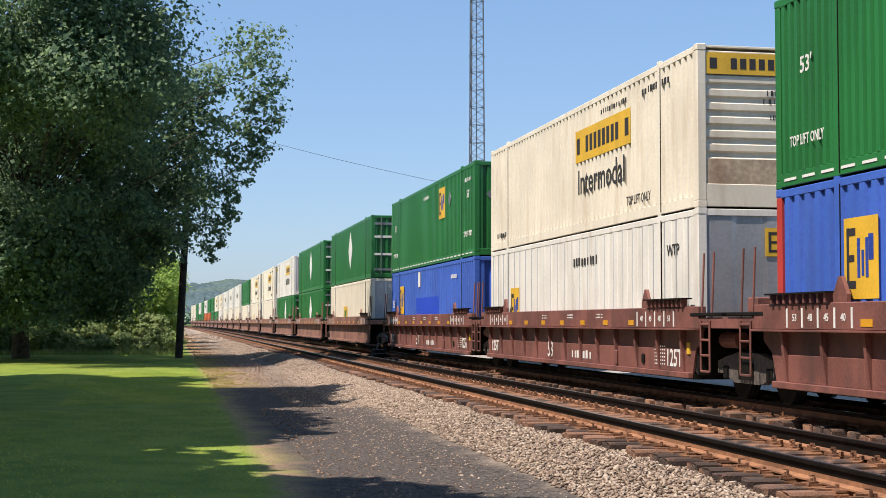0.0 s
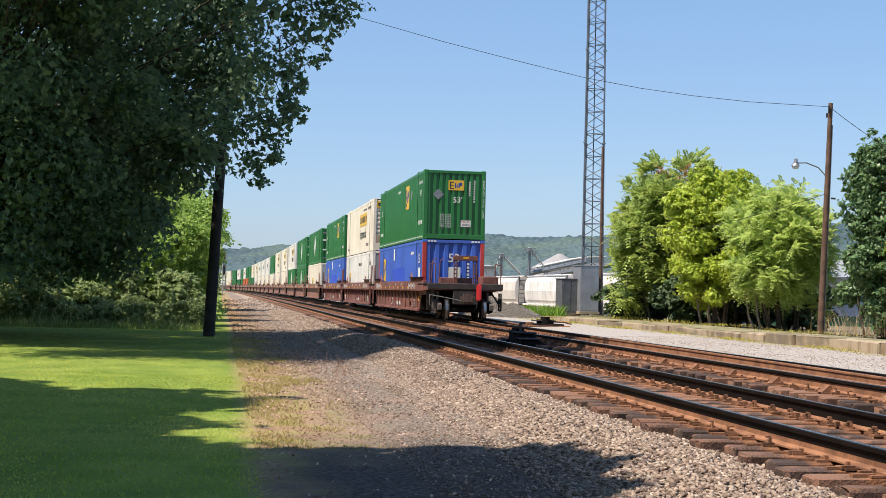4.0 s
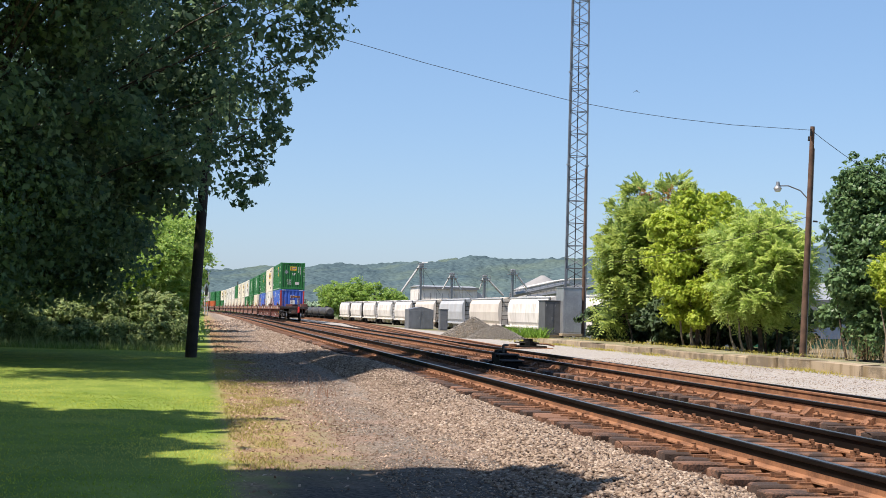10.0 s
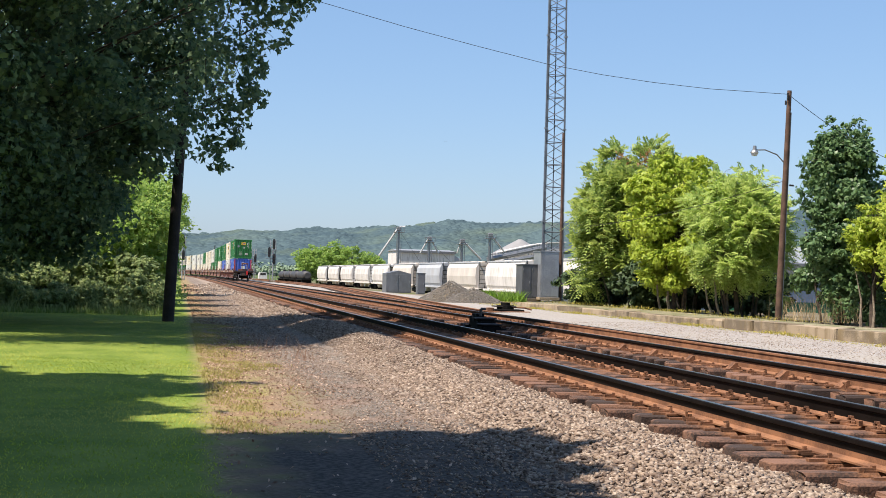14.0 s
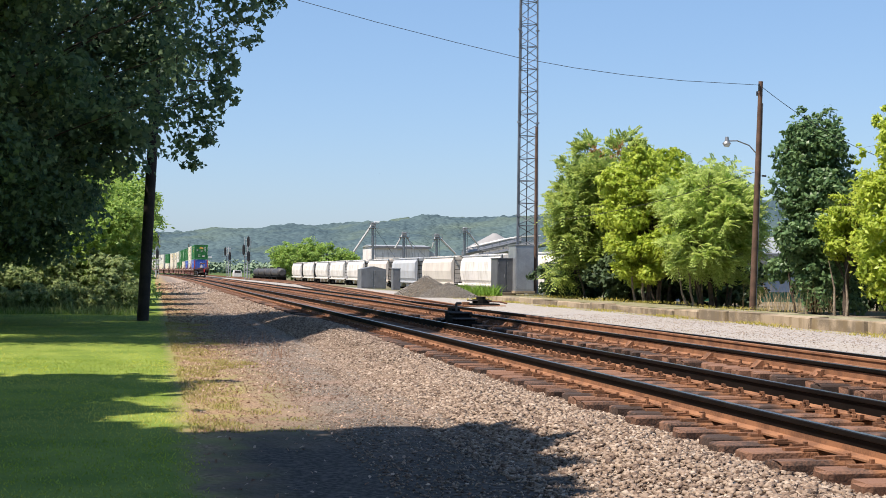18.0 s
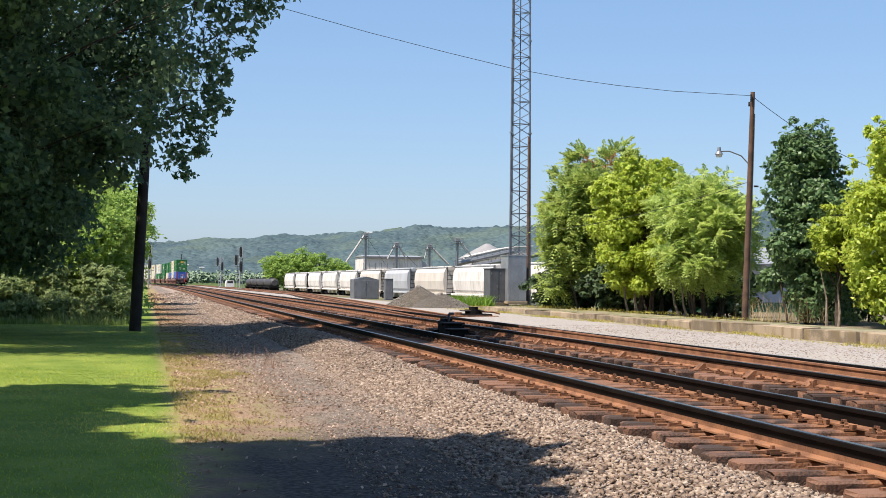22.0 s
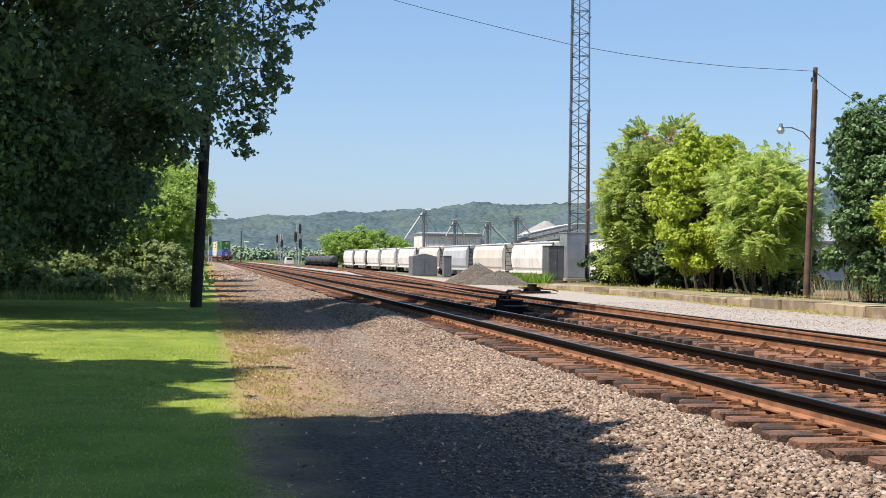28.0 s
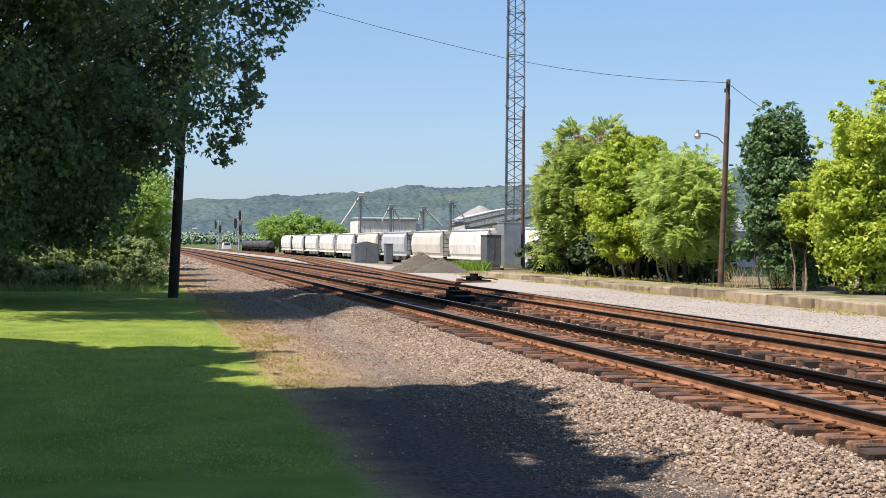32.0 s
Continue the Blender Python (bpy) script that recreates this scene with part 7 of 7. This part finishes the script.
def siding():
    root = tagged(new("track_siding"), "rusty siding track in the gravel yard", "railway track", kind="structure")

    def sx(y):
        return 32.4 - 0.0134 * (y - 110)
    for s in (-0.75, 0.75):
        v = [(sx(y) + s + dx, y, z) for y in (60, 420) for dx, z in ((-0.04, -1.2), (0.04, -1.2), (0.04, -1.03), (-0.04, -1.03))]
        link("rail", raw("rail", v, [(0, 1, 5, 4), (1, 2, 6, 5), (2, 3, 7, 6), (3, 0, 4, 7)]), M["rail_side"], root)
    a = hopper("hopper", "dusty white covered hopper car on the siding")
    b = hopper("hopper_b", "grey-white covered hopper car on the siding")
    c = hopper("hopper_c", "cream covered hopper car on the siding")
    rz = math.degrees(math.atan2(0.0134, 1))
    kinds = ["w", "w", "c", "b", "c", "w", "w", "w", "w", "w"]
    got = {"w": a, "b": b, "c": c}
    first = {"w": True, "b": True, "c": True}
    for k, ch in enumerate(kinds):
        y = 104.1 + 19.4 * k
        m = pose(sx(y), y, -1.02, 0, 0, rz)
        if first[ch]:
            got[ch].matrix_basis, first[ch] = m, False
        else:
            copy_thing(got[ch], m)
    t = thing("tank_car", pose(sx(330), 330, -1.02, 0, 0, rz), "black tank car on the siding", "railcar", "tank cars on the siding")
    bm = bmesh.new()
    rod(bm, (0, 0.8, 1.85), (0, 15.2, 1.85), 1.05, 1.05, 24)
    rod(bm, (0, 0.3, 1.85), (0, 0.8, 1.85), 0.65, 1.05, 24)
    rod(bm, (0, 15.2, 1.85), (0, 15.7, 1.85), 1.05, 0.65, 24)
    part("tank", bm, M["tank_car"], t, smooth=False)
    part("dome", rods([((0, 8, 2.8), (0, 8, 3.2))], 0.45, 16), M["tank"], t)
    part("underframe", bbox(-1.3, 1.3, 0.2, 15.8, 0.75, 1.0, 0.02), M["black_iron"], t)
    for yt in (2.0, 14.0):
        part("truck", bbox(-1.1, 1.1, yt - 1.2, yt + 1.2, 0.0, 0.75, 0.08), M["black_iron"], t)
    for k in range(1, 4):
        y = 330 + 18 * k
        copy_thing(t, pose(sx(y), y, -1.02, 0, 0, rz))


siding()


def signal_mast(x, y, hgt, heads, label, z0=-0.25):
    root = thing("signal_mast", pose(x, y, z0), label, "railway signal")
    part("mast", rods([((0, 0, 0), (0, 0, hgt))], 0.11, 10), M["signal_grey"], root)
    part("base", bbox(-0.3, 0.3, -0.3, 0.3, 0, 0.3, 0.03), M["concrete"], root)
    for s in (-0.42, 0.42):
        part("ladder_rail", rods([((s, 0.35, 0), (s, 0.35, hgt))], 0.05, 5), M["signal_grey"], root)
    for k in range(int(hgt / 0.5)):
        part("rung", rods([((-0.42, 0.35, 0.3 + k * 0.5), (0.42, 0.35, 0.3 + k * 0.5))], 0.035, 5), M["signal_grey"], root)
    for z, dx in heads:
        hd = part("signal_head", prism([(dx + 0.22 * math.cos(a * math.pi / 9), z + (0.42 if a <= 9 else -0.42) + 0.42 * math.sin(a * math.pi / 9)) for a in range(18)], "y", -0.18, -0.12), M["tank"], root, "black oval signal backing")
        for j in (-0.42, 0, 0.42):
            part("hood", rods([((dx, -0.18, z + j), (dx, -0.45, z + j))], 0.11, 10), M["tank"], hd)
        part("platform", bbox(dx - 0.5, dx + 0.5, -0.1, 0.7, z - 1.0, z - 0.95, 0), M["galv"], root)
        part("guard_rail", rods([((dx - 0.5, 0.7, z - 1), (dx - 0.5, 0.7, z + 0.1)), ((dx + 0.5, 0.7, z - 1), (dx + 0.5, 0.7, z + 0.1)), ((dx - 0.5, 0.7, z + 0.1), (dx + 0.5, 0.7, z + 0.1)), ((dx - 0.5, 0.7, z - 0.5), (dx + 0.5, 0.7, z - 0.5))], 0.02, 5), M["galv"], root)


signal_mast(0.45, 223, 6.9, ((6.0, 0.15), (3.9, 0.15)), "tall two-head railway signal seen from behind")
signal_mast(14.45, 223, 6.7, ((6.0, 0.1), (3.7, 0.15), (4.7, -0.6)), "tall three-head railway signal on a galvanised mast")
signal_mast(14.6, 282, 6.2, ((5.2, -0.7), (4.3, 0.2)), "distant railway signal on a slim mast")
pole("utility_pole", 11.6, 480, -0.5, 10.5, 0.2, "pole_dark", "distant dark timber pole beside the line")


def van(x, y):
    root = thing("van", pose(x, y, -0.5), "white van parked beyond the yard", "van")
    part("body", prism([(-0.95, 0.35), (0.95, 0.35), (0.95, 1.2), (0.75, 1.85), (-0.75, 1.85), (-0.95, 1.2)], "y", 0, 4.6), M["letter"], root)
    part("rear_window", bbox(-0.66, 0.66, -0.02, 0.0, 1.2, 1.7, 0), M["tank"], root)
    for s in (-0.8, 0.8):
        for yy in (0.9, 3.6):
            part("wheel", rods([((s - 0.1, yy, 0.34), (s + 0.1, yy, 0.34))], 0.34, 14), M["tank"], root)


van(19.2, 330)


def building(name, pts, y, depth, z1, ridge, wall, roofm, label):
    """A plain shed seen from its long side: walls, pitched roof, door."""
    x0, x1 = pts
    root = thing(name, pose(0, y, -0.9), label, "building")
    part("wall", bbox(x0, x1, 0, depth, 0, z1, 0.05), M[wall], root)
    part("roof", prism([(-0.4, z1), (depth + 0.4, z1), (depth / 2, ridge)], "x", x0 - 0.3, x1 + 0.3), M[roofm], root)
    part("eave", bbox(x0 - 0.35, x1 + 0.35, -0.45, -0.3, z1 - 0.5, z1 + 0.05, 0), M["grey_steel"], root)
    return root


def elevator():
    Y = 335
    b = building("feed_mill", (51.4, 65.3), Y, 16, 8.3, 8.8, "hopper", "roof", "long pale metal-clad feed mill behind the hopper cars")
    part("gable_wing", prism([(65.3, 0), (72.5, 0), (72.5, 3.8), (65.3, 7.5)], "y", 1, 14), M["hopper_b"], b)
    for k in range(9):
        part("cladding_seam", bbox(51.0 + k * 1.45, 51.06 + k * 1.45, -0.03, 0.0, 0.2, 6.8, 0), M["grey_steel"], b)
    for x, hh, spouts in ((50.6, 13.0, ((-4.6, 6.2, 0.24),)), (58.0, 10.9, ((-2.2, 3.2, 0.18), (2.2, 3.2, 0.18))), (65.9, 10.6, ((-1.2, 2.6, 0.15), (4.6, 4.0, 0.22))), (72.7, 12.2, ((3.4, 3.6, 0.22),))):
        leg = thing("bucket_elevator", pose(x, Y - 6, -0.9), "slim grey grain leg with sloping spouts", "grain elevator")
        part("leg", bbox(-0.24, 0.24, -0.3, 0.3, 0, hh, 0.03), M["galv"], leg)
        part("head", bbox(-0.55, 0.55, -0.55, 0.55, hh - 0.2, hh + 0.75, 0.12), M["galv"], leg)
        part("head_platform", bbox(-1.2, 1.2, -1.0, 1.0, hh - 0.6, hh - 0.5, 0), M["grey_steel"], leg)
        part("platform_rail", rods([((-1.2, -1, hh - 0.5), (-1.2, -1, hh + 0.5)), ((1.2, -1, hh - 0.5), (1.2, -1, hh + 0.5)), ((-1.2, -1, hh + 0.5), (1.2, -1, hh + 0.5))], 0.05, 5), M["grey_steel"], leg)
        for dx, dz, r in spouts:
            part("spout", rods([((math.copysign(0.4, dx), -0.2, hh + 0.1), (dx, -0.2, hh - dz))], r, 8), M["sheet"], leg)
        for s2 in (-0.5, 0.5):
            part("leg_rail", rods([((s2, -0.5, 0), (s2, -0.5, hh))], 0.06, 5), M["grey_steel"], leg)
        part("guy_wire", rods([((0, 0, hh), (5.0, 0, 6.0))], 0.03, 4), M["cable"], leg)
    for x, r, z1, zp in ((83.4, 7.5, 8.1, 11.7),):
        bin_ = thing("grain_bin", pose(x, Y + 8, -0.9), "round pale grain bin with a conical roof", "grain bin")
        part("shell", rods([((0, 0, 0), (0, 0, z1))], r, 36), M["sheet"], bin_)
        bm = bmesh.new()
        rod(bm, (0, 0, z1), (0, 0, zp), r + 0.15, 1.1, 36)
        rod(bm, (0, 0, zp), (0, 0, zp + 0.35), 1.1, 0.5, 20)
        part("roof", bm, M["bin_roof"], bin_)
    conv = thing("conveyor", pose(0, Y - 4, -0.9), "long sloping grey grain conveyor on trestles", "conveyor")
    for k, (a, b2) in enumerate((((72.5, 0, 6.6), (87.0, 0, 10.0)), ((76.5, -1.2, 6.2), (95.0, -1.2, 9.7)))):
        d = (Vector(b2) - Vector(a))
        part("gallery", rods([(a, b2)], 0.6, 8), M["galv"], conv)
        bm = bmesh.new()
        for j in range(9):
            p = Vector(a) + d * (j / 8)
            rod(bm, p + Vector((0, -0.5, 0.2)), p + Vector((0, -0.5, 1.1)), 0.05, None, 4)
        rod(bm, Vector(a) + Vector((0, -0.5, 1.1)), Vector(b2) + Vector((0, -0.5, 1.1)), 0.05, None, 4)
        part("handrail", bm, M["grey_steel"], conv)
        for j in (0.35, 0.7):
            p = Vector(a) + d * j
            part("trestle", rods([((p.x - 0.6, p.y, 0), (p.x, p.y, p.z)), ((p.x + 0.6, p.y, 0), (p.x, p.y, p.z))], 0.09, 6), M["galv"], conv)
    white = thing("storage_shed", pose(0, Y - 2.5, -0.9), "white metal shed with a single-pitch curved roof", "building")
    part("wall", prism([(77.0, 0), (92, 0), (92, 11.2), (88, 11.0), (84, 10.3), (77.0, 8.6)], "y", 0, 7), M["sheet"], white)
    part("roof", prism([(76.7, 8.55), (84, 10.3), (88, 11.0), (92.3, 11.25), (92.3, 11.5), (88, 11.25), (84, 10.55), (76.7, 8.8)], "y", -0.3, 7.3), M["hopper"], white)
    for k in range(5):
        part("cladding_seam", bbox(78.5 + k * 2.6, 78.58 + k * 2.6, -0.04, 0.0, 0.1, 8.4, 0), M["grey_steel"], white)
    building("low_shed", (71.5, 83.0), Y - 2, 8, 2.6, 3.4, "sheet", "roof", "low grey shed under the conveyors")


elevator()
shed = building("blue_shed", (27.2, 36.0), 70, 12, 3.2, 4.3, "blue_clad", "roof", "pale blue metal shed behind the trees")
part("green_plinth", bbox(27.15, 36.05, -0.05, 0.02, 0, 1.2, 0), M["green_clad"], shed)

for k, (x, y, hh, r) in enumerate(((34.0, 372, 9.0, 4.8), (39.5, 378, 10.8, 5.6), (45.0, 374, 9.6, 4.8), (50.5, 376, 8.2, 4.4), (36.5, 380, 10.0, 5.0))):
    tree("wild_tree", (x, y), 0.3, hh, blob_clumps(0, 0, hh * 0.52, r, r, hh * 0.46, 46, 1.5, rg, 0.8), 260, 0.34, LEAF["lit"], "round-crowned green tree behind the siding", 70 + k, 1.3)


def far_woods():
    """Tree belts on the valley floor and along the ridge, too far off to count."""
    rng = np.random.default_rng(15)
    pts, size, ways = [], [], []
    for dist, depth, n, hmin, hmax, s, a0, a1 in ((560, 160, 22000, 2, 5, 1.4, 4.2, 32), (900, 320, 34000, 4, 9, 2.3, -14, 34), (1450, 360, 30000, 6, 15, 3.9, -14, 34)):
        trees_ = 420
        az = np.radians(rng.uniform(a0, a1, trees_))
        d = dist + rng.uniform(0, depth, trees_)
        hh = rng.uniform(hmin, hmax, trees_)
        k = rng.integers(0, trees_, n)
        w = hh[k] * 0.75
        q = rng.normal(size=(n, 3))
        q /= np.linalg.norm(q, axis=1, keepdims=True)
        q *= rng.uniform(0.6, 1.0, (n, 1))
        pts.append(np.stack([d[k] * np.sin(az[k]) + q[:, 0] * w, d[k] * np.cos(az[k]) + q[:, 1] * w, hh[k] * 0.5 + q[:, 2] * hh[k] * 0.55], -1))
        size.append(rng.uniform(0.7, 1.3, n) * s)
        ways.append(unit(q) * 1.6)
    pts, size, ways = np.concatenate(pts), np.concatenate(size), np.concatenate(ways)
    # Narrow pale greens: haze over the valley is put into the leaf colour.
    m = island_mat("haze-paled distant foliage", (0.16, 0.225, 0.155), (0.20, 0.27, 0.175), 0.9)
    tagged(link("far_woods", leaves("far_woods", pts, size, rng, up=1.6, long=1.1, out=ways), m), "belts of trees on the valley floor", "woods", kind="stuff")


far_woods()
for k, (az, el, w) in enumerate(((8.9, 1.98, 9), (9.25, 2.0, 7), (12.4, 2.0, 8), (12.9, 1.96, 10), (1.6, 0.66, 3), (2.2, 0.56, 3.5), (0.6, 0.64, 3))):
    d = 2450 if el > 1.5 else 1250
    x, y = d * math.sin(radians(az)), d * math.cos(radians(az))
    hs = thing("house", pose(x, y, 1.14 + d * math.tan(radians(el)) - 6), "small pale house far up the valley side", "house", "far houses")
    part("wall", bbox(-w / 2, w / 2, 0, w * 0.6, 0, w * 0.35 + 4, 0), M["letter"], hs)
    part("roof", prism([(-1, w * 0.35 + 4), (w * 0.6 + 1, w * 0.35 + 4), (w * 0.3, w * 0.6 + 4)], "x", -w / 2 - 0.5, w / 2 + 0.5), M["roof"] if k % 2 else M["sheet"], hs)

motions()
